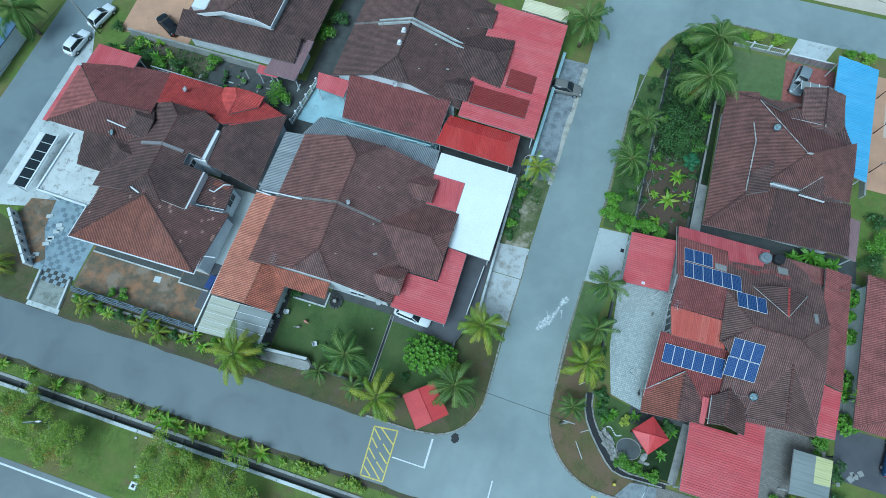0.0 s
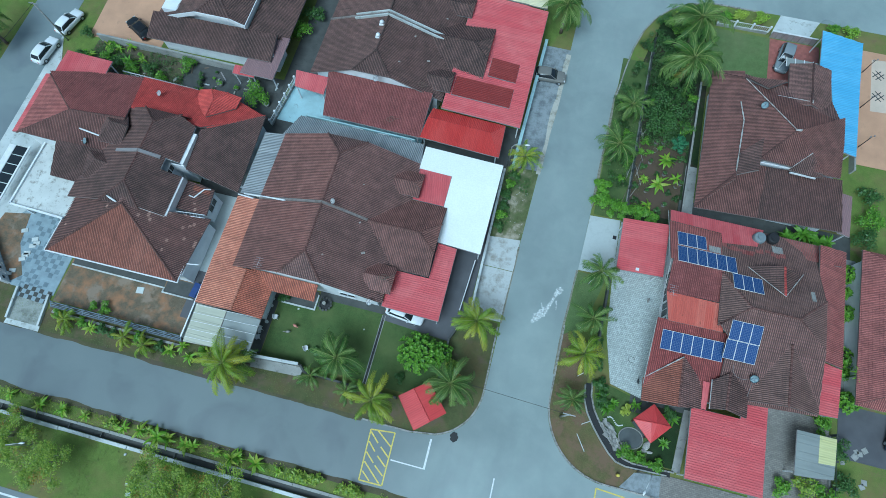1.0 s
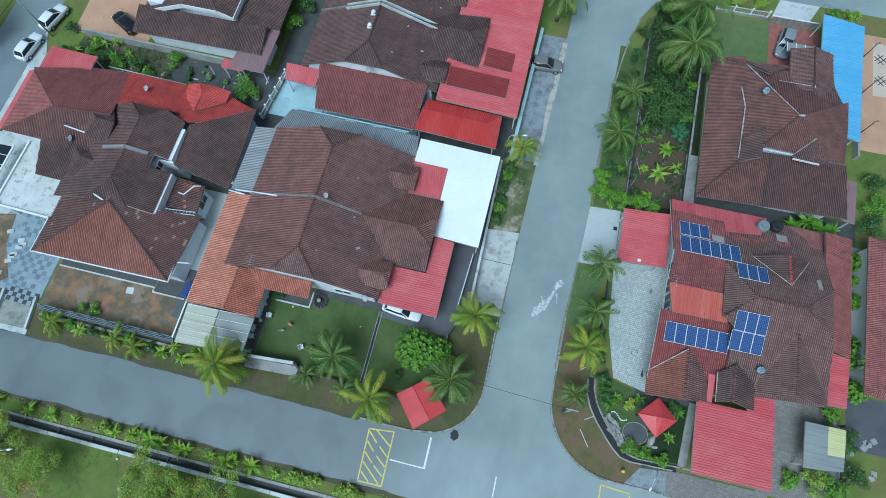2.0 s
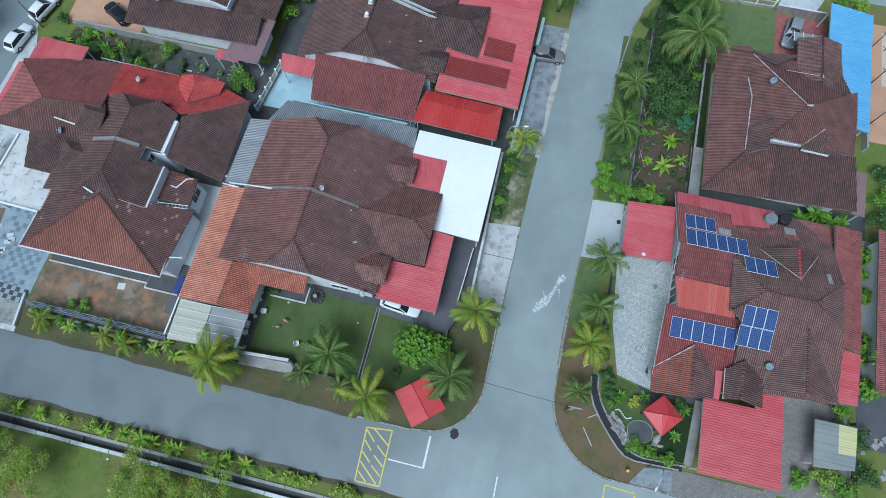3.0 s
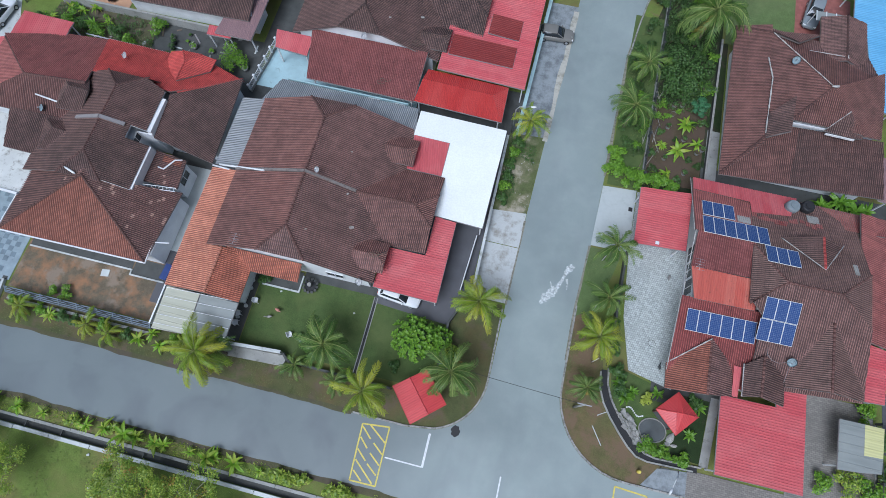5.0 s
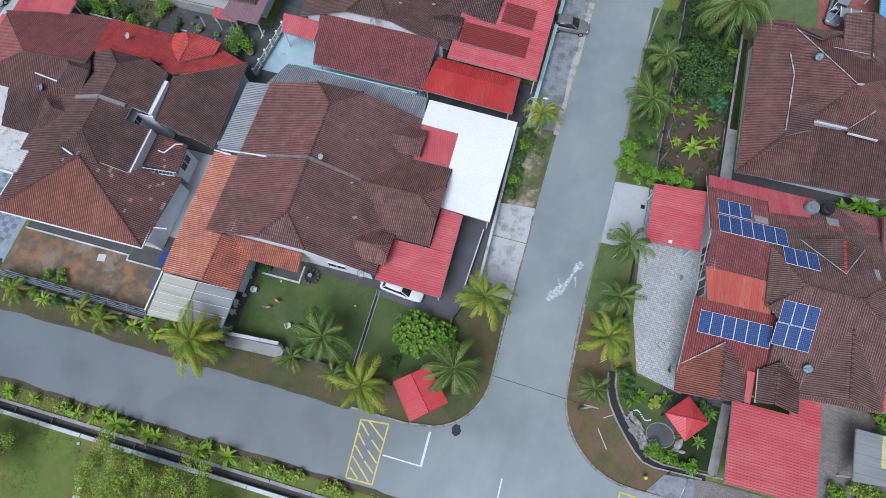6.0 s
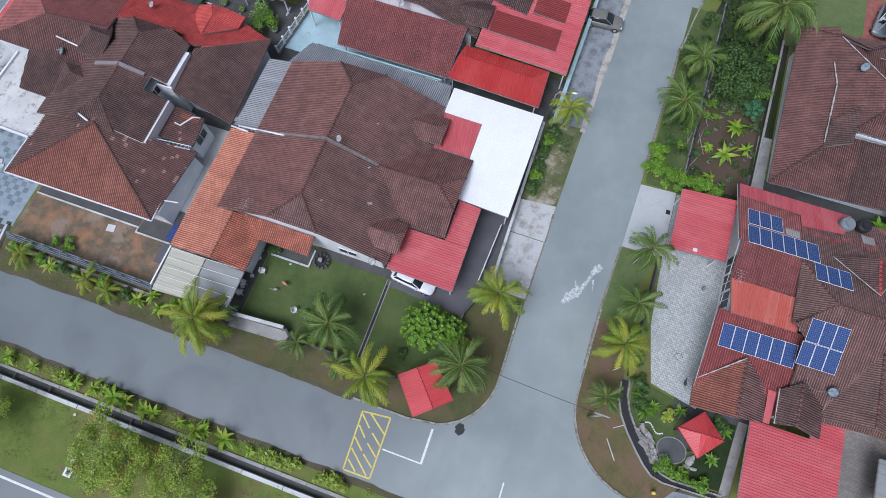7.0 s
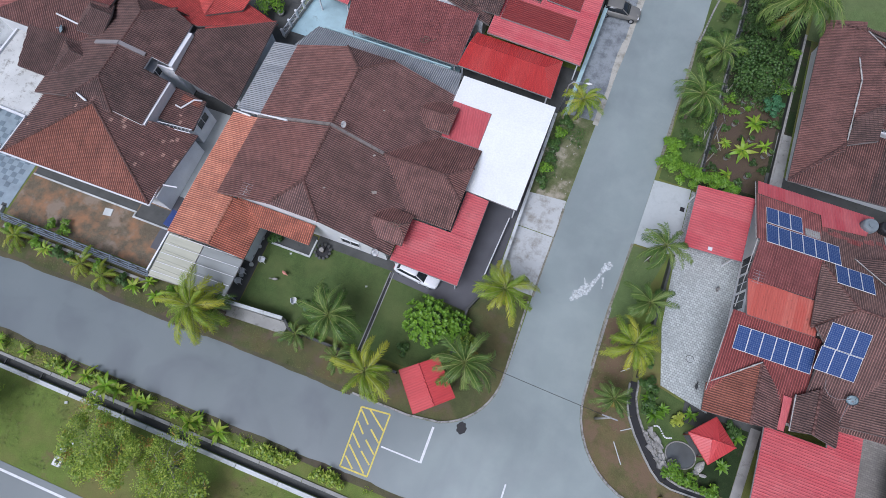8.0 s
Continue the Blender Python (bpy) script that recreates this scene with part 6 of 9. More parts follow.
def broad_plant(x, y, size, label, dark=False, count=12, h=0.5):
    t = thing("banana_plant", label, "plant", (x, y, 0.0), "broad-leaved plants")
    bm = bmesh.new()
    tube(bm, [(x, y, 0), (x, y, h * size), (x + 0.03, y, h * size + 0.2)], [0.09 * size, 0.07 * size, 0.03], 7)
    part("stem", bm, M_LEAF_DARK, t)
    for i in range(int(count * 1.6)):
        f = new("leaf", random.choice(LEAVES_DARK if dark else LEAVES))
        f.parent = t
        s = size * random.uniform(0.55, 1.15)
        f.matrix_local = pose(0, 0, h * size, 0, 0, i * 137.5 + random.uniform(-28, 28)) @ pose(0, 0, 0, random.uniform(-35, 35), random.uniform(-45, 14), 0) @ Matrix.Diagonal((s, s, s, 1))


def leaf_cloud(bm, c, r, n, size, flat_z=0.75, shell=0.55):
    """Many small leaves set through a lumpy volume, thicker towards its skin."""
    for _ in range(n):
        d = Vector((random.gauss(0, 1), random.gauss(0, 1), random.gauss(0, 1))).normalized()
        d.z = abs(d.z) if random.random() < 0.8 else d.z
        rr = r * (shell + (1 - shell) * random.random()) * (1 + 0.25 * noise.noise(d * 2.3 + Vector(c)))
        p = Vector(c) + Vector((d.x * rr, d.y * rr, d.z * rr * flat_z))
        a = Vector((random.gauss(0, 1), random.gauss(0, 1), random.gauss(0, 0.5))).normalized()
        nrm = (d + Vector((random.gauss(0, 0.5), random.gauss(0, 0.5), random.gauss(0.9, 0.4)))).normalized()
        b = nrm.cross(a).normalized()
        a = b.cross(nrm)
        s = size * random.uniform(0.6, 1.3)
        v = [bm.verts.new(q) for q in (p - a * s, p + b * s * 0.45, p + a * s, p - b * s * 0.45)]
        bm.faces.new(v)


def shrub(x, y, r, h, label, material, n=260, size=0.13, lumps=5, name="shrub"):
    t = thing(name, label, "shrub", (x, y, 0.0), "garden shrubs")
    st = bmesh.new()
    for i in range(4):
        a = i * 1.7 + x
        tube(st, [(x, y, 0), (x + 0.25 * r * math.cos(a), y + 0.25 * r * math.sin(a), h * 0.4), (x + 0.5 * r * math.cos(a), y + 0.5 * r * math.sin(a), h * 0.75)], [0.05, 0.035, 0.015], 5)
    part("stem", st, M_BARK, t)
    bm = bmesh.new()
    for i in range(lumps):
        a, d = i * 2.4 + y, r * 0.85 * math.sqrt(i / lumps) * random.uniform(0.75, 1.15)
        rr = r * random.uniform(0.9, 1.35) / math.sqrt(lumps)
        leaf_cloud(bm, (x + d * math.cos(a), y + d * math.sin(a), h * random.uniform(0.45, 0.8) * (1.1 - 0.4 * d / r)), rr, n // lumps, size, 0.9, 0.35)
    part("crown", bm, material, t)


def tree(x, y, r, h, label, material, n=1500, size=0.16, bare=0.0):
    """A small spreading tree: trunk, forked limbs and leaf clumps with gaps between them."""
    t = thing("tree", label, "tree", (x, y, 0.0), "street trees")
    limbs, crown = bmesh.new(), bmesh.new()
    tube(limbs, [(x, y, 0), (x + 0.06, y, h * 0.25), (x, y + 0.08, h * 0.45)], [0.13, 0.1, 0.08], 8)
    k = 14
    for i in range(k):
        a = i * 2.399 + x
        rr = r * (0.35 + 0.65 * (i % 5) / 4) * random.uniform(0.85, 1.15)
        e = (x + rr * math.cos(a), y + rr * math.sin(a), h * random.uniform(0.6, 1.0) * (1.05 - 0.25 * rr / r))
        m = (x + rr * 0.5 * math.cos(a + 0.2), y + rr * 0.5 * math.sin(a + 0.2), h * 0.6)
        tube(limbs, [(x, y, h * 0.42), m, e], [0.06, 0.035, 0.012], 5)
        for j in range(3):
            b = a + random.uniform(-1.2, 1.2)
            q = (e[0] + 0.5 * math.cos(b), e[1] + 0.5 * math.sin(b), e[2] + random.uniform(-0.1, 0.35))
            tube(limbs, [m, e, q], [0.015, 0.012, 0.005], 4)
            if random.random() > bare:
                leaf_cloud(crown, q, r * 0.26, n // (k * 3), size, 0.7, 0.3)
        leaf_cloud(crown, e, r * 0.3, n // (k * 3), size, 0.7, 0.3)
        leaf_cloud(crown, (x + rr * 0.35 * math.cos(a), y + rr * 0.35 * math.sin(a), h * 0.8), r * 0.28, n // (k * 4), size, 0.6, 0.2)
    for f in crown.faces:
        if noise.noise(f.verts[0].co * 0.9) > 0.28 and random.random() < 0.55:
            f.material_index = 1
    part("trunk", limbs, M_TWIG, t)
    part("crown", crown, [material, M_LEAF_TURN], t)


tree(-25.6, -11.3, 3.0, 3.4, "young leafy tree with open green and orange crown on grass", M_LEAF_OLIVE, 6500, 0.095)
tree(-20.4, -10.9, 2.6, 3.2, "young tree with thin yellow-green crown and pale twigs", M_LEAF_OLIVE, 3400, 0.09, bare=0.15)
tree(-17.2, -12.4, 1.8, 2.6, "small sparse tree on the grass", M_LEAF_OLIVE, 700, bare=0.4)
tree(-38.0, -12.2, 2.6, 3.4, "leafy tree with bare pale branches", M_LEAF_OLIVE, 4200, 0.095, bare=0.2)
tree(-43.4, -11.0, 2.6, 3.2, "leafy tree beside the drain", M_LEAF_OLIVE, 4200, 0.095)


def rosette_bush(x, y, r, h, label, material, count=260, leaf=0.3, name="shrub"):
    """A dome of leaf whorls at twig ends, darker inner ones painting gap shade."""
    t = thing(name, label, "shrub", (x, y, 0.0), "garden shrubs")
    st, bm = bmesh.new(), bmesh.new()
    for i in range(count):
        u = (i + 0.5) / count
        a = i * 2.399963
        el = math.asin(1 - u * 0.97)
        lump = 1 + 0.32 * noise.noise(Vector((math.cos(a) * 1.3 * math.cos(el) + x, math.sin(a) * 1.3 * math.cos(el) + y, math.sin(el) * 1.3)))
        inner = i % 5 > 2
        k = lump * (random.uniform(0.62, 0.78) if inner else random.uniform(0.86, 1.08))
        d = Vector((math.cos(a) * math.cos(el), math.sin(a) * math.cos(el), math.sin(el)))
        p = Vector((x + d.x * r * k, y + d.y * r * k, h * 0.42 + d.z * h * 0.58 * k))
        if i % 7 == 0:
            tube(st, [(x, y, 0.0), Vector((x, y, h * 0.3)).lerp(p, 0.4), p], [0.05, 0.03, 0.012], 4, False)
        axis = (d + Vector((random.gauss(0, 0.25), random.gauss(0, 0.25), 0.75))).normalized()
        s1 = axis.orthogonal().normalized()
        s2 = axis.cross(s1)
        for j in range(11):
            b = j * 2.4 + i
            o = (s1 * math.cos(b) + s2 * math.sin(b)) * random.uniform(0.75, 1.0) + axis * random.uniform(0.15, 0.75)
            L = leaf * random.uniform(0.65, 1.1)
            q = p + o.normalized() * L
            wv = axis.cross(o).normalized() * L * 0.24
            m = p.lerp(q, 0.55)
            # Inner whorls get the darker leaf: shade of the gaps as colour.
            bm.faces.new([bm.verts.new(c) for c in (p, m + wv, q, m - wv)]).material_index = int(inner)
    part("stem", st, M_BARK, t)
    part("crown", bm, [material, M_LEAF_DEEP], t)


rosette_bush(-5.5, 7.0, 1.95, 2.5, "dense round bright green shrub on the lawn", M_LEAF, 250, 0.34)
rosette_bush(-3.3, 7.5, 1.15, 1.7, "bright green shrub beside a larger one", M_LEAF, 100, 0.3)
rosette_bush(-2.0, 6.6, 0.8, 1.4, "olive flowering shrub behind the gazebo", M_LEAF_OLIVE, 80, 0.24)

# planting along the drain, the verges and the gardens
for x, y, sz in ((-48.7, -7.2, 0.8), (-45.4, -7.3, 0.85), (-41.8, -7.5, 0.9), (-39.4, -7.4, 0.9), (-36.9, -7.4, 0.7), (-33.6, -7.4, 0.6), (-32.5, -7.5, 0.85), (-30.8, -7.3, 0.95), (-28.8, -7.4, 1.2), (-27.7, -7.3, 1.0), (-25.8, -7.4, 0.95), (-25.0, -7.4, 0.85),
                 (-22.6, -7.4, 0.6), (-20.9, -7.5, 1.15), (-20.3, -7.2, 0.8), (-18.3, -7.3, 1.1), (-16.0, -7.4, 0.55), (-52.5, -7.3, 0.9), (-56.0, -7.3, 0.9)):
    broad_plant(x, y, sz, "bright green banana-like plant beside the drain", False, random.randint(8, 12))
for x in (-14.3, -13.6, -12.8, -12.0, -9.5, -8.6, -8.0, -34.0, -30.0):
    shrub(x, -7.3 + random.uniform(-0.2, 0.2), 0.7, 0.7, "greyish green tufted plant beside the drain", M_LEAF_OLIVE, 170, 0.16, 4)
for x, y in ((-31.2, 0.9), (-28.9, 0.8), (-40.4, 1.1), (-30.0, 1.7)):
    broad_plant(x, y, 0.85, "bright banana-like plant on the verge", False, 10)
for x, y, r in ((-44.5, 1.6, 0.7), (-41.6, 1.3, 0.8), (-39.2, 1.2, 0.8), (-37.8, 1.0, 0.7), (-34.9, 1.3, 0.8), (-32.4, 1.0, 0.7), (-27.6, 1.6, 0.7), (-25.6, 2.0, 0.7), (-40.0, 3.4, 0.8), (-41.2, 3.3, 0.6)):
    shrub(x, y, r, 0.8, "low leafy verge shrub", random.choice((M_LEAF, M_LEAF_DARK)), 220, 0.13, 4)
for x, y, sz in ((16.8, 36.1, 1.15), (16.2, 32.8, 1.2), (18.2, 34.1, 0.8), (14.6, 33.3, 0.6), (11.0, 42.6, 0.8), (15.4, 29.9, 0.8)):
    broad_plant(x, y, sz, "bright long-leaved plant in the garden bed", False, 13)
for i in range(58):
    x, y = random.uniform(13.6, 18.9), random.uniform(39.2, 56.5)
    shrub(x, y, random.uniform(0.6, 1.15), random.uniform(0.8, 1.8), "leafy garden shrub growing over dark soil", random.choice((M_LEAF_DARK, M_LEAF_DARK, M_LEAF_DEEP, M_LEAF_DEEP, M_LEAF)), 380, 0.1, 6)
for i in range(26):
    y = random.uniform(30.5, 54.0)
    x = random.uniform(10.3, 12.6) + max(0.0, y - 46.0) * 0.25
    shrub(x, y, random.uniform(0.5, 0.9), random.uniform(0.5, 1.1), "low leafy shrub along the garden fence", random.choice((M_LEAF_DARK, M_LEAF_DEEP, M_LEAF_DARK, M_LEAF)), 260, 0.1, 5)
for x, y, r in ((14.8, 40.3, 1.0), (14.6, 42.2, 1.1), (14.9, 44.4, 1.1), (17.0, 43.0, 1.3), (16.6, 40.6, 0.9)):
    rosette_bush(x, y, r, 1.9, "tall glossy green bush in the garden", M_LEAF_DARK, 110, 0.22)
for x, y, r in ((14.0, 30.2, 0.6), (14.3, 34.9, 0.5), (13.8, 36.6, 0.6), (14.2, 38.3, 0.7), (16.0, 34.4, 0.35), (17.6, 36.6, 0.5), (18.5, 31.6, 0.5), (17.6, 32.2, 0.4), (16.0, 37.9, 0.35), (18.6, 36.8, 0.6), (16.6, 29.6, 0.5), (14.9, 37.0, 0.4), (13.7, 32.2, 0.5)):
    shrub(x, y, r, r * 1.2, "small leafy plant on bare garden earth", random.choice((M_LEAF_DARK, M_LEAF_DEEP, M_LEAF)), 230, 0.1, 5)
for i in range(16):
    x, y, a, L = random.uniform(12.4, 14.0), random.uniform(29.5, 40.0), random.uniform(60, 115), random.uniform(0.5, 1.3)
    bm = tube(bmesh.new(), [(x - L * math.cos(radians(a)), y - L * math.sin(radians(a)), 0.08), (x, y, 0.12), (x + L * math.cos(radians(a)), y + L * math.sin(radians(a)), 0.3)], [0.035, 0.04, 0.03], 6)
    solo("stake", bm, random.choice((M_TWIG, M_STONE, M_BARK)), "weathered wooden stake lying beside the fence", "stake", "garden stakes")
shrub(17.9, 38.5, 1.15, 1.9, "blue-green feathery shrub in the garden bed", M_LEAF_BLUE, 1500, 0.09, 9)
for x, y, r in ((10.2, 29.2, 1.2), (11.6, 28.7, 1.3), (13.0, 28.5, 1.2), (10.0, 30.9, 1.1), (14.5, 28.6, 1.0), (16.0, 28.4, 0.9)):
    shrub(x, y, r, 1.5, "bright green hedge shrub at the driveway", M_LEAF, 650, 0.15, 6)
for x, y, r, mt in ((-0.6, 23.2, 0.7, M_LEAF_DARK), (-0.7, 24.6, 0.8, M_LEAF), (-0.5, 26.0, 0.7, M_LEAF_DARK), (-0.7, 27.4, 0.8, M_LEAF_DARK), (-0.5, 28.7, 0.7, M_LEAF), (-0.2, 30.0, 0.7, M_LEAF_DARK),
                    (-50.4, 32.8, 1.2, M_LEAF), (-48.2, 33.4, 1.1, M_LEAF_DARK), (-46.4, 32.6, 0.9, M_LEAF), (-43.7, 35.1, 1.2, M_LEAF), (-52.6, 33.6, 1.0, M_LEAF_DARK), (-54.4, 34.0, 1.1, M_LEAF),
                    (-33.2, 32.7, 1.9, M_LEAF), (-31.2, 43.4, 1.6, M_LEAF), (-30.4, 46.5, 1.4, M_LEAF_DARK), (-57.6, 33.2, 1.0, M_LEAF_DARK), (-58.6, 36.6, 0.9, M_LEAF_DARK),
                    (21.8, 59.4, 0.9, M_LEAF), (23.4, 59.8, 1.1, M_LEAF_LIME), (26.0, 59.8, 1.2, M_LEAF_LIME), (14.4, 56.8, 1.1, M_LEAF_DARK), (16.2, 58.6, 1.0, M_LEAF_OLIVE), (18.4, 59.2, 1.3, M_LEAF_DARK),
                    (32.6, 29.9, 1.2, M_LEAF), (31.0, 29.7, 1.0, M_LEAF), (34.4, 29.6, 1.1, M_LEAF_DARK), (39.8, 34.2, 1.8, M_LEAF), (39.4, 31.6, 1.5, M_LEAF_DARK), (40.0, 37.0, 1.4, M_LEAF_DARK),
                    (36.9, 15.9, 1.1, M_LEAF), (37.2, 13.2, 0.9, M_LEAF_OLIVE), (35.2, 10.2, 1.1, M_LEAF), (36.8, 8.4, 1.2, M_LEAF_DARK), (33.6, 3.8, 1.4, M_LEAF_OLIVE), (35.4, 3.4, 1.5, M_LEAF), (31.6, 3.4, 1.0, M_LEAF), (37.5, 5.0, 1.3, M_LEAF_DARK),
                    (28.3, 49.2, 0.7, M_LEAF), (24.8, 48.9, 0.5, M_LEAF), (16.6, 2.9, 0.9, M_LEAF), (18.0, 2.6, 0.8, M_LEAF), (19.8, 2.4, 0.8, M_LEAF), (13.9, 7.2, 0.8, M_LEAF_DARK), (13.3, 8.8, 0.8, M_LEAF_DARK), (12.9, 10.6, 0.6, M_LEAF_DARK),
                    (16.3, 6.9, 0.6, M_LEAF_LIME), (20.6, 7.6, 0.8, M_LEAF_DARK), (12.6, 13.0, 0.6, M_LEAF_DARK), (12.5, 16.5, 0.6, M_LEAF_DARK), (-21.6, 9.4, 0.7, M_LEAF_DARK), (-2.7, 6.4, 0.8, M_LEAF_OLIVE), (-6.9, 4.2, 0.6, M_LEAF_DARK),
                    (-16.3, 4.6, 0.5, M_LEAF_DARK), (37.4, 60.2, 1.2, M_LEAF_LIME), (35.4, 60.4, 0.9, M_LEAF)):
    shrub(x, y, r, r * 1.1, "leafy green shrub beside a wall", mt, int(420 * r), 0.14, 5)


# ---- solar panels ----
def cell_material():
    k = Nodes("blue_silicon_cells")
    uv = k.uv()
    br = k.n("TexBrick", offset=0.0)
    k.link(uv, br.inputs["Vector"])
    br.inputs["Scale"].default_value = 1.0
    br.inputs["Brick Width"].default_value = br.inputs["Row Height"].default_value = 0.158
    br.inputs["Mortar Size"].default_value = 0.006
    for key, c in (("Color1", (0.024, 0.058, 0.175)), ("Color2", (0.03, 0.07, 0.2)), ("Mortar", (0.18, 0.23, 0.34))):
        br.inputs[key].default_value = (*c, 1)
    return k.done(br.outputs["Color"], 0.16, 0.0, 0.4)


M_CELL = cell_material()
PW, PH = 0.985, 1.95


def cell_bm(h):
    bm = bmesh.new()
    v = [bm.verts.new(p) for p in ((0.02, 0.02, 0.04), (PW - 0.02, 0.02, 0.04), (PW - 0.02, h - 0.02, 0.04), (0.02, h - 0.02, 0.04))]
    f = bm.faces.new(v)
    uv = bm.loops.layers.uv.new("UVMap")
    for loop in f.loops:
        loop[uv].uv = (loop.vert.co.x - 0.018, loop.vert.co.y - 0.027)
    return bm


panel = thing("solar_panel", "blue solar panel in silver frame on tiled roof", "solar panel", (0, 0, 0), "rooftop solar panels")
part("frame", boxes((0, PW, 0, 0.03, 0, 0.045), (0, PW, PH - 0.03, PH, 0, 0.045), (0, 0.026, 0.03, PH - 0.03, 0, 0.045), (PW - 0.026, PW, 0.03, PH - 0.03, 0, 0.045)), M_TRIM, panel)
part("cell_sheet", cell_bm(PH), M_CELL, panel)
part("rail", boxes((0, PW + 0.02, 0.4, 0.45, -0.06, -0.002), (0, PW + 0.02, 1.5, 1.55, -0.06, -0.002)), M_STEEL, panel)


def panel_row(first, x0, y0, z0, n, slope, turn=0.0, wide=1.0, long=1.0):
    """n panels side by side from the lower left corner, lying on a roof that rises by slope along +y."""
    base = Matrix.Translation((x0, y0, z0)) @ Matrix.Rotation(radians(turn), 4, "Z") @ Matrix.Rotation(math.atan(slope), 4, "X")
    for i in range(n):
        m = base @ Matrix.Translation((i * 1.005 * wide, 0, 0)) @ Matrix.Diagonal((wide, long, 1, 1))
        if not (first and i == 0):
            copy_thing(panel, m)


def zN(y):
    return 6.5 - S5 * (y - 18.5) + 0.2


def zS(y):
    return 6.5 - 0.386 * (18.5 - y) + 0.2


panel_row(True, 17.95, 24.18, zN(24.18), 3, -S5, 0.5, 0.985, 0.94)
panel_row(False, 17.9, 22.06, zN(22.06), 6, -S5, 0.3, 0.98, 1.06)
panel_row(False, 23.3, 20.28, zN(20.28), 3, -S5, 0.0, 0.965, 0.97)
panel_row(False, 17.58, 13.05, 4.45 - 0.208 * 2.95 + 0.2, 6, 0.208, 1.0, 0.995, 0.985)
panel_row(False, 23.3, 13.46, zS(13.46), 3, 0.386, 0.6, 1.01, 0.965)
panel_row(False, 23.38, 15.25, zS(15.25), 3, 0.386, 0.6, 0.985, 0.965)


panel.matrix_basis = Matrix.Translation((17.95, 24.18, zN(24.18))) @ Matrix.Rotation(radians(0.5), 4, "Z") @ Matrix.Rotation(math.atan(-S5), 4, "X") @ Matrix.Diagonal((0.985, 0.94, 1, 1))


# ---- gazebos ----
def gazebo(corners, label, gable=False, rise=0.4):
    """Four posts under a red sheet roof, gabled or hipped with a short ridge."""
    a = [Vector(p) for p in corners]
    c = sum(a, Vector()) / 4
    t = thing("gazebo", label, "gazebo", (c.x, c.y, 0.0), "red roofed gazebos")
    up = Vector((0, 0, rise))
    w, s_, e, n = a
    if gable:
        r0, r1 = (s_ + e) / 2 + up, (w + n) / 2 + up
        planes = [[w, s_, r0, r1], [r0, e, n, r1]]
        caps = [(r0, r1)]
    else:
        r0, r1 = c + (w - c) * 0.16 + up, c + (e - c) * 0.16 + up
        planes = [[w, s_, r0], [s_, r1, r0], [s_, e, r1], [e, n, r1], [n, r0, r1], [n, w, r0]]
        caps = [(r0, r1), (r0, w), (r1, e)]
    for pl in planes:
        part("roof", relief(bmesh.new(), [tuple(p) for p in pl], "fine"), M_SHEET_FRESH, t)
    ridge_caps(t, caps, M_SHEET_FRESH, 0.05)
    edge = bmesh.new()
    for p, q in zip(a, a[1:] + a[:1]):
        beam(edge, p - up * 0.1, q - up * 0.1, 0.05, 0.07)
    part("edge_frame", edge, M_SHEET_DEEP, t)
    for p in a:
        x, y = c.x + (p.x - c.x) * 0.72, c.y + (p.y - c.y) * 0.72
        part("post", cyl(bmesh.new(), x, y, 0, p.z, 0.06, sides=8), M_SHEET_DARKRED, t)
    part("floor", prism([(c.x + (p.x - c.x) * 0.75, c.y + (p.y - c.y) * 0.75) for p in a], 0.0, 0.1), M_CONCRETE_DARK, t)


gazebo([(-6.3, 2.35, 2.3), (-3.97, -0.4, 2.3), (-1.3, 1.95, 2.3), (-3.7, 4.45, 2.3)], "small gazebo with red metal gable roof under palms", True, 0.16)
gazebo([(16.55, 5.95, 2.3), (18.45, 4.15, 2.3), (20.2, 6.1, 2.3), (18.35, 7.85, 2.3)], "garden gazebo with bright red metal roof", False, 0.6)


# ---- walls, fences and gates ----
def fence(label, a, b, h, material, bars="slat", step=2.2, base=0.35, category="fence"):
    """A low base wall with posts, rails and slanted or upright bars."""
    a, b = Vector((*a, 0)), Vector((*b, 0))
    t = thing("fence", label, category, tuple(a))
    d = (b - a)
    L = d.length
    d.normalize()
    n = max(1, round(L / step))
    bm = bmesh.new()
    beam(bm, a + Vector((0, 0, base / 2)), b + Vector((0, 0, base / 2)), 0.15, base)
    part("base_wall", bm, M_CONCRETE, t)
    for i in range(n + 1):
        p = a + d * (L * i / n)
        pb = bmesh.new()
        box(pb, p.x - 0.09, p.x + 0.09, p.y - 0.09, p.y + 0.09, base, h + 0.1)
        box(pb, p.x - 0.12, p.x + 0.12, p.y - 0.12, p.y + 0.12, h + 0.1, h + 0.16)
        part("post", pb, material, t)
        if i == n:
            break
        q = a + d * (L * (i + 1) / n)
        rb = bmesh.new()
        for z in (base + 0.1, h - 0.05):
            beam(rb, p + d * 0.1 + Vector((0, 0, z)), q - d * 0.1 + Vector((0, 0, z)), 0.05)
        part("rail", rb, material, t)
        m = 7 if bars == "slat" else 9
        for j in range(m):
            s = (j + 0.5) / m
            u = p.lerp(q, s)
            lo, hi = (u - d * 0.16, u + d * 0.16) if bars == "slat" else (u, u)
            bb = bmesh.new()
            beam(bb, lo + Vector((0, 0, base + 0.1)), hi + Vector((0, 0, h - 0.05)), 0.2 if bars == "slat" else 0.03, 0.03)
            part("bar", bb, material, t)
    return t


M_FENCE_BLUE = plain("blue_grey_fence_paint", (0.15, 0.185, 0.225), 0.5, 0.2, 2.0)
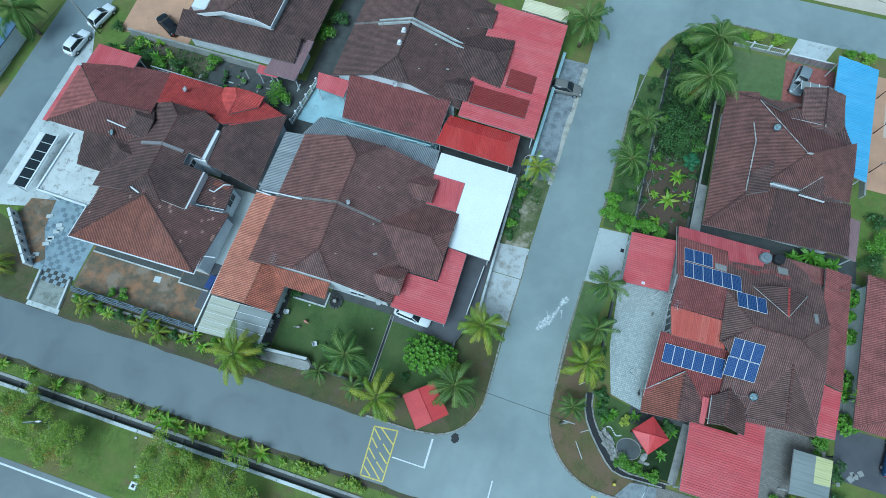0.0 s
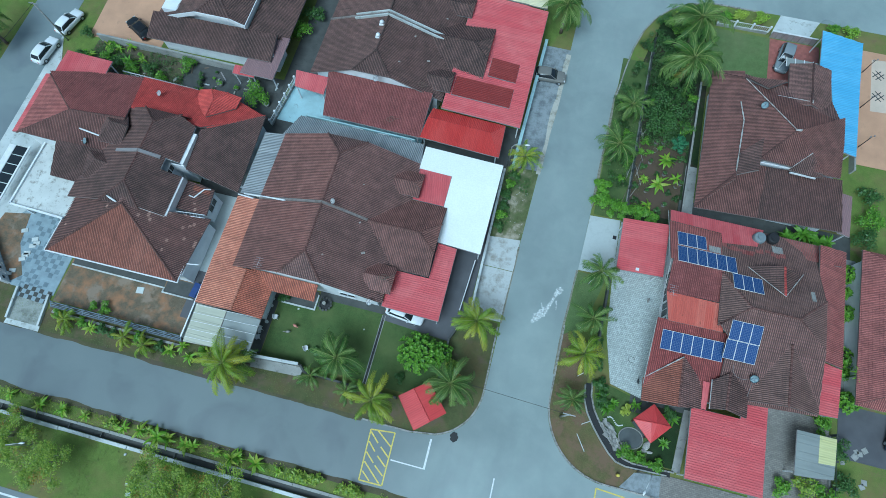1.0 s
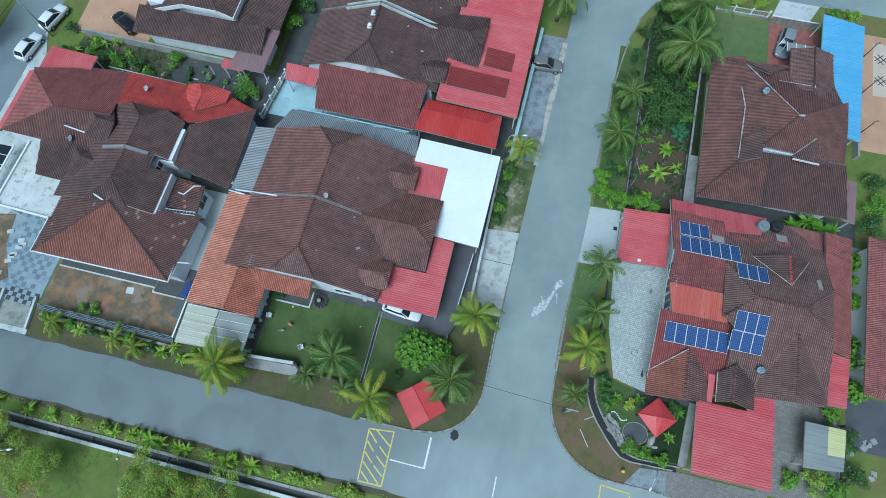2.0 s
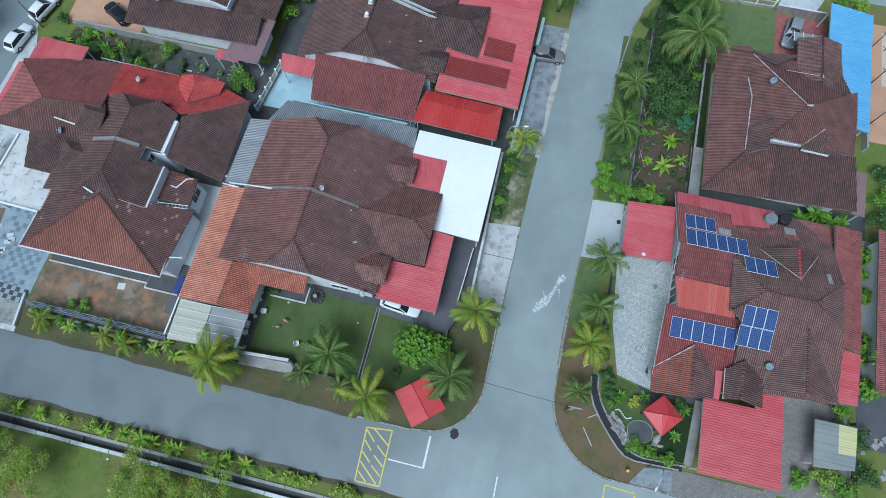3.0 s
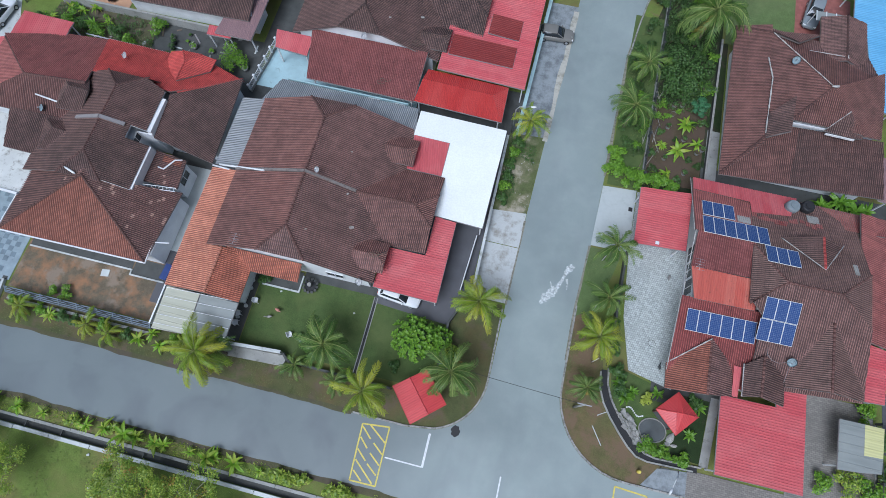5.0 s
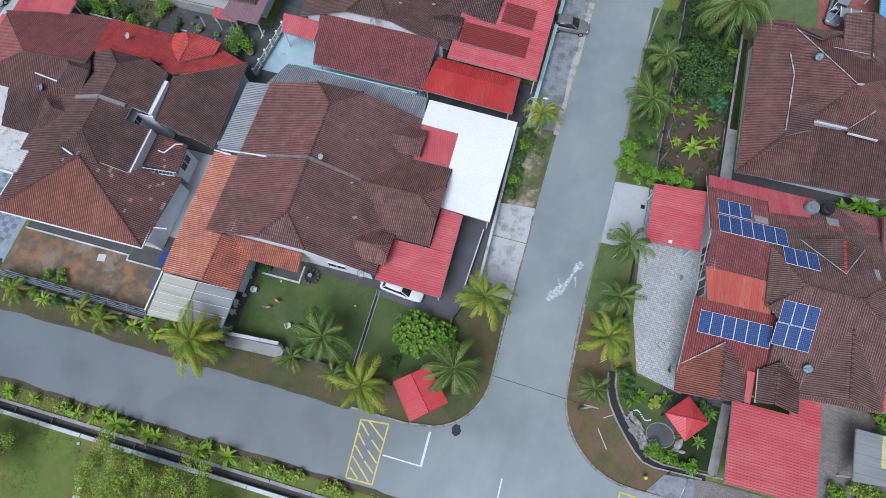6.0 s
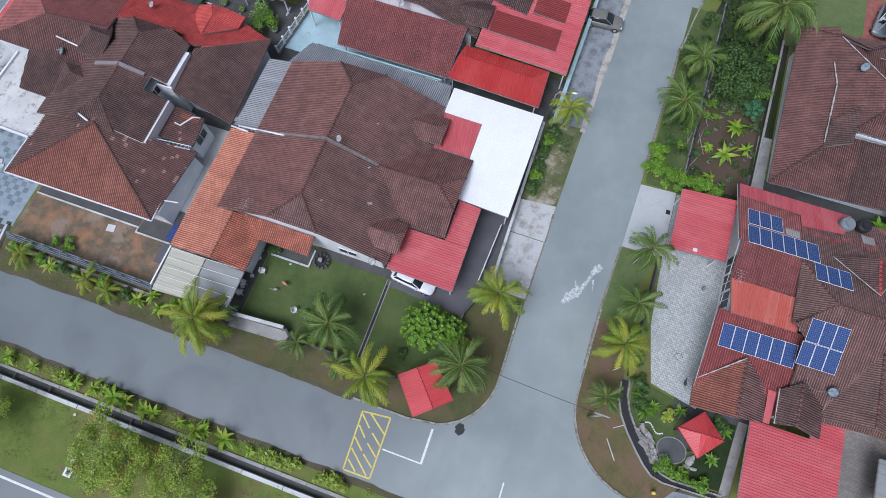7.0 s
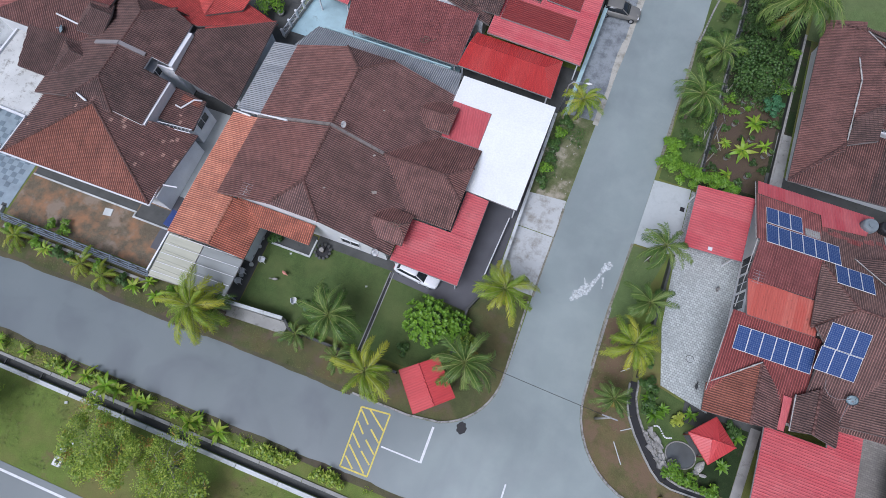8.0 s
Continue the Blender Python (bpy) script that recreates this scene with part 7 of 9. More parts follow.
M_FENCE_DARK = plain("dark_rusty_fence_paint", (0.05, 0.055, 0.055), 0.6, 0.3, 2.0)
plank_fence = thing("fence", "blue-grey plank fence leaning over a dark wall", "fence", (-38, 2.6, 0))
part("base_wall", boxes((-45.6, -30.2, 2.05, 2.25, 0.0, 0.75)), M_CONCRETE_DARK, plank_fence)
part("ledge", boxes((-45.6, -30.2, 1.55, 1.8, 0.0, 0.2)), M_CONCRETE, plank_fence, "pale low ledge")
for i in range(9):
    x = -45.5 + i * 1.9
    bm = bmesh.new()
    beam(bm, (x, 2.1, 0.7), (x, 2.66, 1.26), 0.1, 0.1)
    part("post", bm, M_FENCE_BLUE, plank_fence)
    for j in range(4):
        if i == 8:
            break
        y = 2.12 + 0.15 * j
        bm = bmesh.new()
        beam(bm, (x, y + random.uniform(-0.015, 0.015), y - 1.36), (x + 1.88, y + random.uniform(-0.015, 0.015), y - 1.36), 0.115, 0.03, (0, -0.7, 0.7))
        part("plank", bm, M_FENCE_BLUE, plank_fence)
    if i < 8:
        bm = bmesh.new()
        beam(bm, (x + 0.35, 2.58, 1.27), (x + 1.45, 2.3, 0.99), 0.09, 0.03, (0, -0.7, 0.7))
        part("brace", bm, M_FENCE_DARK, plank_fence, "dark diagonal brace")
pw = thing("panel_wall", "white panelled front wall with dark square openings", "wall", (-54.5, 6, 0))
for i in range(6):
    a, b = Vector((-57.4, 8.8, 0)).lerp(Vector((-51.8, 3.3, 0)), i / 6), Vector((-57.4, 8.8, 0)).lerp(Vector((-51.8, 3.3, 0)), (i + 0.9) / 6)
    d, s = (b - a).normalized(), Vector((0.7, 0.714, 0))
    pb = bmesh.new()
    for z0, z1, f0, f1 in ((0.0, 0.45, 0.0, 1.0), (0.95, 1.35, 0.0, 1.0), (0.45, 0.95, 0.0, 0.3), (0.45, 0.95, 0.7, 1.0)):
        beam(pb, a.lerp(b, f0) + Vector((0, 0, (z0 + z1) / 2)), a.lerp(b, f1) + Vector((0, 0, (z0 + z1) / 2)), 0.3, z1 - z0)
    part("panel", pb, M_TRIM, pw)
    ib = bmesh.new()
    beam(ib, a.lerp(b, 0.3) + Vector((0, 0, 0.7)), a.lerp(b, 0.7) + Vector((0, 0, 0.7)), 0.08, 0.5)
    part("grille", ib, M_DARK, pw)
fence("grey railing between the garden and the verge", (13.1, 29.2), (13.3, 53.0), 1.1, M_FENCE_DARK, "bar", 2.4)
fence("white railing fence of the far front yard", (20.9, 58.1), (27.3, 58.2), 1.2, M_TRIM, "bar", 2.1)
fence("dark fence behind the back yards", (-54.5, 31.6), (-33.2, 30.9), 1.2, M_FENCE_DARK, "bar", 2.4)
fence("dark railing along the neighbour's yard", (36.45, 2.0), (36.4, 9.5), 1.2, M_FENCE_DARK, "bar", 2.4)


def wall_run(name, pts, w, h, material, label, cap=None, category="wall"):
    t = thing(name, label, category, (*pts[0], 0.0))
    for p, q in zip(pts, pts[1:]):
        bm = bmesh.new()
        beam(bm, (*p, h / 2), (*q, h / 2), w, h)
        part("wall", bm, material, t)
        if cap:
            bm = bmesh.new()
            beam(bm, (*p, h + 0.04), (*q, h + 0.04), w + 0.08, 0.08)
            part("coping", bm, cap, t)
    return t


slab("ledge", [(-22.9, 1.45), (-17.0, 1.75), (-16.9, 2.75), (-22.9, 2.4)], 0.3, M_CONCRETE, "stained grey rendered ledge below the wall", "ledge")
wall_run("garden_wall", [(-22.9, 2.5), (-17.3, 2.9)], 0.22, 1.35, M_CONCRETE, "grey rendered wall with pale coping", M_CONCRETE_WET)
wall_run("garden_wall", [(-17.3, 2.9), (-16.6, 2.3), (-6.6, 2.2)], 0.2, 0.8, M_CONCRETE_DARK, "dark mossy low garden wall")
wall_run("garden_wall", [(-2.9, 4.6), (-2.9, 9.4), (-1.7, 12.3)], 0.2, 0.9, M_CONCRETE_DARK, "dark mossy low wall beside palms")
wall_run("gate_rail", [(-2.55, 12.6), (-2.2, 18.5)], 0.09, 0.95, M_TRIM, "white sliding gate beside the car porch", None, "gate")
wall_run("garden_wall", [(-1.35, 12.6), (-1.45, 30.2)], 0.18, 1.1, M_CONCRETE, "grey rendered front wall", M_CONCRETE_WET)
wall_run("garden_wall", [(-0.55, 31.0), (-0.15, 49.5)], 0.3, 1.1, M_TURQ, "turquoise painted front wall with coping", M_TURQ)
wall_run("garden_wall", [(12.4, 9.0), (12.55, 20.4)], 0.2, 0.8, M_CONCRETE_DARK, "dark mossy wall beside paved yard")
wall_run("garden_wall", [(19.3, 29.0), (19.7, 48.2)], 0.14, 0.6, M_CONCRETE_DARK, "low dark rendered side wall of the house", M_STONE)
wall_run("garden_wall", [(-30.1, 2.5), (-30.1, 19.0)], 0.15, 1.6, M_WHITE, "white rendered boundary wall")
wall_run("garden_wall", [(-56.6, 36.3), (-36.8, 36.0)], 0.18, 1.2, M_CONCRETE, "stained white boundary wall with dark blots", M_CONCRETE)
wall_run("garden_wall", [(36.35, 12.0), (36.35, 29.0)], 0.15, 1.3, M_KERB, "grimy rendered boundary wall")
for x, y, r in ((37.4, 26.8, 1.0), (37.2, 22.4, 0.8), (37.1, 17.4, 1.2), (37.7, 13.2, 1.0), (37.0, 24.6, 0.6)):
    rosette_bush(x, y, r, 1.6, "leafy shrub in the side passage", M_LEAF, 80, 0.3)
broad_plant(37.4, 15.6, 0.9, "pale variegated spiky plant beside the eaves", False, 16, 3.0)
for x, y, r in ((30.4, 29.3, 0.9), (31.9, 29.9, 1.1), (33.5, 29.3, 1.0), (34.8, 29.8, 0.8)):
    broad_plant(x, y, r, "leafy bright green plant behind the tanks", True, 18, 1.6)
wall_run("garden_wall", [(38.0, 40.0), (38.0, 58.3)], 0.2, 1.0, M_CONCRETE, "low terrace wall")
fence("white lattice fence beside the turquoise yard", (-30.4, 29.6), (-29.6, 36.2), 1.2, M_TRIM, "bar", 1.3)
back = wall_run("garden_wall", [(-25.8, 30.75), (-12.4, 30.65)], 0.14, 2.35, M_TURQ, "pale rendered wall with dark openings under eaves")
for wx in (-22.6, -19.4, -16.2, -13.4):
    window(back, wx, 30.62, 1.3, 1.3, 0.85, "s")
strip = thing("surface_drain", "narrow dark lawn drain with pale edges", "drain", (-10.35, 6, 0))
part("channel", boxes((-10.45, -10.22, 2.4, 10.2, 0.0, 0.045)), M_DARK, strip)
part("edge", boxes((-10.53, -10.45, 2.4, 10.2, 0.0, 0.08)), M_CONCRETE, strip)
part("edge", boxes((-10.22, -10.14, 2.4, 10.2, 0.0, 0.08)), M_CONCRETE, strip)

# western front: flat concrete roof and tinted awning
flat_roof = thing("flat_roof", "whitewashed flat concrete porch roof with stains", "porch", (-50, 15, 0))
part("slab", prism([(-53.6, 11.5), (-47.0, 11.3), (-46.3, 14.5), (-46.4, 19.3), (-53.4, 19.4)], 2.95, 3.15), M_FLAT_WHITE, flat_roof)
for p, q in (((-53.6, 11.5), (-47.0, 11.3)), ((-53.6, 11.5), (-53.4, 19.4))):
    bm = bmesh.new()
    beam(bm, (*p, 3.2), (*q, 3.2), 0.2, 0.3)
    part("parapet", bm, M_WHITE, flat_roof)
for x, y in ((-53.3, 11.8), (-47.3, 11.7), (-53.2, 19.0)):
    part("column", boxes((x - 0.15, x + 0.15, y - 0.15, y + 0.15, 0, 2.95)), M_WHITE, flat_roof)
aw = thing("tinted_awning", "long white framed awning with dark tinted panes", "awning", (-56.8, 15, 0))
part("frame", boxes((-58.0, -57.2, 11.3, 18.5, 2.5, 2.62), (-55.7, -55.5, 11.3, 18.7, 2.5, 2.6)), M_TRIM, aw)
for i in range(6):
    part("pane", boxes((-57.2, -55.7, 11.4 + i * 1.2, 12.5 + i * 1.2, 2.52, 2.56)), M_GLASS_DARK, aw)
for y in (11.5, 18.4):
    part("post", boxes((-57.7, -57.6, y, y + 0.1, 0, 2.5)), M_TRIM, aw)


# ---- cars ----
def loft(stations, ring=20, power=3.2):
    """A smooth skin through rounded cross-sections: rows of x, half width, low z, high z."""
    bm = bmesh.new()
    rows = []
    for x, hw, z0, z1 in stations:
        row = []
        for k in range(ring):
            a = 2 * math.pi * k / ring
            c, s_ = math.cos(a), math.sin(a)
            row.append(bm.verts.new((x, hw * math.copysign(abs(c) ** (2 / power), c), (z0 + z1) / 2 + (z1 - z0) / 2 * math.copysign(abs(s_) ** (2 / power), s_))))
        rows.append(row)
    for a, b in zip(rows, rows[1:]):
        for k in range(ring):
            bm.faces.new((a[k], a[(k + 1) % ring], b[(k + 1) % ring], b[k])).smooth = True
    bm.faces.new(rows[0][::-1])
    bm.faces.new(rows[-1])
    bmesh.ops.recalc_face_normals(bm, faces=bm.faces)
    return bm


def car(x, y, turn, paint, label, L=4.2, W=1.7, H=1.45):
    """A small hatchback or saloon, its length along the local +x."""
    t = thing("car", label, "car", (0, 0, 0), "parked cars")
    h, w = L / 2, W / 2
    part("body", loft([(-h, w * 0.72, 0.38, 0.72), (-h + 0.06, w * 0.86, 0.28, 0.86), (-h + 0.3, w * 0.96, 0.22, 0.95), (-0.25 * L, w, 0.2, 0.97), (0.0, w, 0.2, 0.95), (0.2 * L, w * 0.99, 0.2, 0.92), (0.36 * L, w * 0.95, 0.22, 0.84), (h - 0.18, w * 0.86, 0.26, 0.74), (h - 0.04, w * 0.7, 0.32, 0.64), (h, w * 0.55, 0.38, 0.58)], power=4.0), paint, t)
    part("glasshouse", loft([(-0.44 * L, w * 0.72, 0.7, 0.92), (-0.4 * L, w * 0.84, 0.7, 1.14), (-0.34 * L, w * 0.85, 0.7, H - 0.07), (-0.15 * L, w * 0.87, 0.7, H - 0.02), (0.02 * L, w * 0.86, 0.7, H - 0.05), (0.12 * L, w * 0.86, 0.7, 1.18), (0.22 * L, w * 0.82, 0.7, 0.92)], power=3.4), M_GLASS_DARK, t, "dark tinted windows")
    part("roof", loft([(-0.36 * L, w * 0.6, H - 0.13, H - 0.06), (-0.33 * L, w * 0.7, H - 0.14, H - 0.01), (-0.15 * L, w * 0.74, H - 0.12, H + 0.02), (0.0, w * 0.72, H - 0.14, H), (0.035 * L, w * 0.62, H - 0.13, H - 0.05)], power=3.0), paint, t)
    for sy in (-1, 1):
        for x0, x1, z1 in ((-0.43 * L, -0.35 * L, H - 0.09), (-0.12 * L, -0.12 * L, H - 0.07), (0.21 * L, 0.035 * L, H - 0.09)):
            bm = bmesh.new()
            beam(bm, (x0, sy * w * 0.84, 0.93), (x1, sy * w * 0.66, z1), 0.07, 0.06)
            part("pillar", bm, paint, t)
    for wx in (-0.31 * L, 0.32 * L):
        for sy in (-1, 1):
            wh = part("wheel", tube(bmesh.new(), [(wx, sy * (w - 0.2), 0.3), (wx, sy * (w - 0.01), 0.3)], [0.3, 0.3], 18), M_DARK, t)
            rim = new("rim", mesh_from("rim", tube(bmesh.new(), [(wx, sy * (w - 0.015), 0.3), (wx, sy * (w + 0.005), 0.3)], [0.18, 0.17], 14), M_STEEL))
            rim.parent = wh
    for sy in (-1, 1):
        part("mirror", loft([(0.12 * L, 0.05, 0.93, 1.02), (0.12 * L + 0.06, 0.09, 0.92, 1.06), (0.12 * L + 0.14, 0.05, 0.94, 1.02)], 10, 2.4), paint, t)
        part("headlight", boxes((h - 0.26, h - 0.1, sy * w * 0.66 - 0.14, sy * w * 0.66 + 0.14, 0.58, 0.7)), M_TRIM, t)
        part("tail_light", boxes((-h - 0.005, -h + 0.1, sy * w * 0.62 - 0.1, sy * w * 0.62 + 0.1, 0.6, 0.78)), M_SHEET_DEEP, t)
    sides = [c for c in t.children if c.name.startswith("mirror")]
    for c, sy in zip(sides, (-1, 1)):
        for v in c.data.vertices:
            v.co.y += sy * (w + 0.06)
    t.matrix_basis = pose(x, y, E7 + 0.012, 0, 0, turn)
    return t


def car_paint(name, c):
    return plain(name, c, 0.22, 0.04, 1.0, 40.0, 0.0)


M_CAR_WHITE, M_CAR_BLACK, M_CAR_GREY = (car_paint(n, c) for n, c in (("white_car_paint", (0.78, 0.8, 0.82)), ("black_car_paint", (0.012, 0.013, 0.016)), ("champagne_car_paint", (0.2, 0.195, 0.18))))
car(-61.6, 37.6, 76, M_CAR_WHITE, "white hatchback parked at the street edge")
car(-62.5, 32.7, 82, M_CAR_WHITE, "white saloon parked nose to the garden")
car(1.2, 44.6, 3, M_CAR_GREY, "dull champagne saloon parked across the strip")
car(29.5, 54.3, 258, car_paint("steel_grey_car_paint", (0.24, 0.27, 0.29)), "steel grey off-road car on terracotta court", 4.4, 1.75, 1.7)
car(-8.1, 10.9, -6, M_CAR_WHITE, "white hatchback parked under the red carport")
car(-52.2, 38.9, 150, M_CAR_BLACK, "black car half under the porch roof")
car(42.6, 11.2, 80, car_paint("blue_car_paint", (0.02, 0.05, 0.12)), "dark blue car beside the eastern house")


# ---- dishes, tanks, pipes and small things on the roofs ----
def dish(x, y, z, r, az, label, material=None):
    t = thing("satellite_dish", label, "satellite dish", (x, y, z), "satellite dishes")
    bm = bmesh.new()
    rings = []
    for i in range(5):
        s = i / 4
        rings.append([bm.verts.new((r * s * math.cos(a), r * 0.9 * s * math.sin(a), 0.25 * r * s * s)) for a in (2 * math.pi * j / 20 for j in range(20))] if i else [bm.verts.new((0, 0, 0))])
    for j in range(20):
        bm.faces.new((rings[0][0], rings[1][j], rings[1][(j + 1) % 20]))
    for a, b in zip(rings[1:], rings[2:]):
        for j in range(20):
            bm.faces.new((a[j], b[j], b[(j + 1) % 20], a[(j + 1) % 20])).smooth = True
    bmesh.ops.solidify(bm, geom=bm.faces[:], thickness=0.015)
    bowl = part("bowl", bm, material or M_TRIM, t)
    bowl.matrix_parent_inverse = Matrix()
    bowl.matrix_local = pose(0, 0, 0.45, 0, 0, az) @ pose(0, 0, 0, 0, 38, 0)
    st = bmesh.new()
    tube(st, [(0, 0, 0), (0, 0, 0.42)], [0.03, 0.03], 8)
    arm = pose(0, 0, 0.45, 0, 0, az) @ pose(0, 0, 0, 0, 38, 0)
    feed = tube(bmesh.new(), [arm @ Vector((-r * 0.8, 0, 0.1)), arm @ Vector((0, 0, r * 1.0))], [0.015, 0.015], 6)
    p = arm @ Vector((0, 0, r))
    for nm, b in (("stand", st), ("feed_arm", feed), ("receiver", boxes((p.x - 0.05, p.x + 0.05, p.y - 0.05, p.y + 0.05, p.z - 0.05, p.z + 0.05)))):
        part(nm, b, M_STEEL, t).matrix_parent_inverse = Matrix()


M_DISH_GREY = plain("grey_dish_paint", (0.42, 0.55, 0.6), 0.45, 0.1, 4.0)
dish(-17.7, 19.15, 6.45, 0.3, 250, "white satellite dish on the roof ridge")
dish(-11.6, 10.5, 3.3, 0.38, 250, "white satellite dish at the gable eaves")
dish(26.5, 12.2, 4.2, 0.42, 230, "pale grey satellite dish on the roof", M_DISH_GREY)
dish(25.1, 42.6, 5.2, 0.42, 240, "blue-grey satellite dish on roof ridge", M_DISH_GREY)
dish(-47.8, 20.2, 4.2, 0.38, 230, "small grey satellite dish on the wing roof", M_DISH_GREY)
dish(-42.6, 28.3, 3.8, 0.36, 240, "white satellite dish on red tiles")
dish(-18.2, 35.6, 5.0, 0.38, 240, "white satellite dish on the gable")
for x, y in ((-19.4, 42.5), (-19.3, 40.6)):
    z = 6.5 + 0.4048 * (x + 18.9)
    t = thing("roof_vent", "white turbine roof vent on a square base", "roof vent", (x, y, z), "turbine vents")
    part("base", boxes((x - 0.3, x + 0.3, y - 0.28, y + 0.28, z, z + 0.14)), M_TRIM, t)
    part("turbine", tube(bmesh.new(), [(x, y, z + 0.14), (x, y, z + 0.25), (x, y, z + 0.4), (x, y, z + 0.52), (x, y, z + 0.58)], [0.17, 0.24, 0.26, 0.18, 0.04], 14), M_TRIM, t)


M_TANK = plain("grey_tank_plastic", (0.2, 0.235, 0.25), 0.5, 0.15, 2.0)


def tank(x, y, z, r, h, material, label):
    t = thing("water_tank", label, "water tank", (x, y, z), "water tanks")
    bm = bmesh.new()
    tube(bm, [(x, y, z), (x, y, z + h * 0.8), (x, y, z + h)], [r, r, r * 0.85], 24)
    part("tank", bm, material, t)
    part("lid", cyl(bmesh.new(), x, y, z + h + 0.001, z + h + 0.08, r * 0.5), material, t)
    for i in range(3):
        part("band", cyl(bmesh.new(), x, y, z + h * (0.2 + 0.25 * i), z + h * (0.2 + 0.25 * i) + 0.04, r + 0.015), material, t)


tank(26.5, 27.4, 3.1, 0.62, 0.9, M_TANK, "grey round water tank on the roof edge")
tank(27.9, 27.7, 2.95, 0.6, 1.0, M_DARK, "black round water tank on the roof edge")
heater = thing("roof_vent", "white capsule shaped roof vent on the hip", "roof vent", (-40.6, 14.0, 5.9))
part("capsule", tube(bmesh.new(), [(-41.6, 14.3, 5.75), (-41.3, 14.2, 5.8), (-40.4, 13.9, 5.85), (-40.2, 13.85, 5.85)], [0.06, 0.1, 0.1, 0.05], 10), M_TRIM, heater)
lad = thing("ladder", "white metal ladder lying on the kitchen roof", "ladder", (-33.5, 15.6, 3.5))
bm = bmesh.new()
beam(bm, (-35.0, 15.0, 3.75), (-31.9, 15.45, 3.35), 0.06)
beam(bm, (-34.95, 14.65, 3.75), (-31.85, 15.1, 3.35), 0.06)
part("stiles", bm, M_TRIM, lad)
for i in range(9):
    s = (i + 0.5) / 9
    bm = bmesh.new()
    beam(bm, (-35.0 + 3.1 * s, 15.0 + 0.45 * s, 3.76 - 0.4 * s), (-34.95 + 3.1 * s, 14.65 + 0.45 * s, 3.76 - 0.4 * s), 0.04)
    part("rung", bm, M_TRIM, lad)


def pipe(label, pts, r, material=None, name="pipe"):
    return solo(name, tube(bmesh.new(), pts, [r] * len(pts), 8), material or M_TRIM, label, "pipe")


pipe("white plastic pipe lying along the parapet", [(-28.9, 19.1, 2.95), (-26.6, 19.05, 3.5), (-23.4, 18.75, 4.85)], 0.1)
pipe("white plastic gutter pipe at the parapet end", [(-29.6, 18.9, 2.85), (-27.6, 18.7, 3.2)], 0.09)
pipe("white pipe lying on the wing roof tiles", [(-48.9, 21.4, 4.95), (-44.6, 20.9, 4.85)], 0.09)
pipe("thin white conduit bent over the patched tiles", [(-46.3, 16.0, 3.55), (-44.8, 15.9, 4.12), (-44.65, 14.7, 4.15)], 0.05)
pipe("white downpipe elbow on the kitchen roof", [(-32.5, 18.5, 3.32), (-33.2, 18.3, 3.36), (-33.9, 17.1, 3.42), (-34.5, 17.2, 3.46)], 0.08)
for p, q in (((-23.2, 11.2, 5.0), (-23.2, 11.2, 6.0)), ((17.6, 18.6, 4.8), (17.6, 18.6, 6.0))):
    t = thing("antenna", "thin metal television antenna on the roof", "antenna", p)
    bm = bmesh.new()
    tube(bm, [p, q], [0.02, 0.02], 6)
    part("mast", bm, M_STEEL, t)
    for i in range(5):
        bm = bmesh.new()
        y = p[1] - 0.5 + i * 0.25
        tube(bm, [(p[0] - 0.45, y, q[2] - 0.05), (p[0] + 0.45, y, q[2] - 0.05)], [0.01, 0.01], 5)
        part("element", bm, M_STEEL, t)
    bm = bmesh.new()
    tube(bm, [(p[0], p[1] - 0.55, q[2] - 0.05), (p[0], p[1] + 0.55, q[2] - 0.05)], [0.014, 0.014], 5)
    part("boom", bm, M_STEEL, t)

# fountain, pots and stones
ft = thing("fountain", "round dark stone garden fountain with scalloped basin", "fountain", (-16.9, 9.75, 0))
for i in range(12):
    a = i * math.pi / 6
    bm = bmesh.new()
    tube(bm, [(-16.9 + 0.55 * math.cos(a), 9.75 + 0.55 * math.sin(a), 0.03), (-16.9 + 0.7 * math.cos(a), 9.75 + 0.7 * math.sin(a), 0.45)], [0.1, 0.14], 8)
    part("basin_stone", bm, M_CONCRETE_DARK, ft)
part("bowl", cyl(bmesh.new(), -16.9, 9.75, 0.03, 0.3, 0.55), M_DARK, ft)
part("pedestal", cyl(bmesh.new(), -16.9, 9.75, 0.3, 0.9, 0.12, 0.2), M_STONE, ft)
for x, y in ((15.5, 38.6), (16.3, 38.8), (15.4, 37.4), (15.1, 35.8), (16.9, 34.6), (15.1, 31.9), (18.4, 33.3), (17.3, 30.6), (18.9, 33.8)):
    t = thing("plant_pot", "pale concrete plant pot in the garden", "plant pot", (x, y, 0), "garden pots")
    part("pot", tube(bmesh.new(), [(x, y, 0.02), (x, y, 0.4)], [0.24, 0.3], 16, False), M_CONCRETE, t)
    part("soil", cyl(bmesh.new(), x, y, 0.05, 0.34, 0.235, 0.285), M_EARTH, t)
    if random.random() < 0.6:
        lb = bmesh.new()
        leaf_cloud(lb, (x, y, 0.5), 0.3, 70, 0.1, 0.9, 0.2)
        part("foliage", lb, M_LEAF_DARK, t)
for i in range(7):
    x, y = 37.6 + random.uniform(-0.4, 3.0), 6.2 + random.uniform(-1.5, 2.5)
    s = random.uniform(0.18, 0.3)
    solo("stepping_stone", boxes((x, x + 2 * s, y, y + 2 * s, 0.0, 0.06, random.uniform(0, 60))), M_CONCRETE, "grey square stepping stone on grass", "stepping stone", "stepping stones")

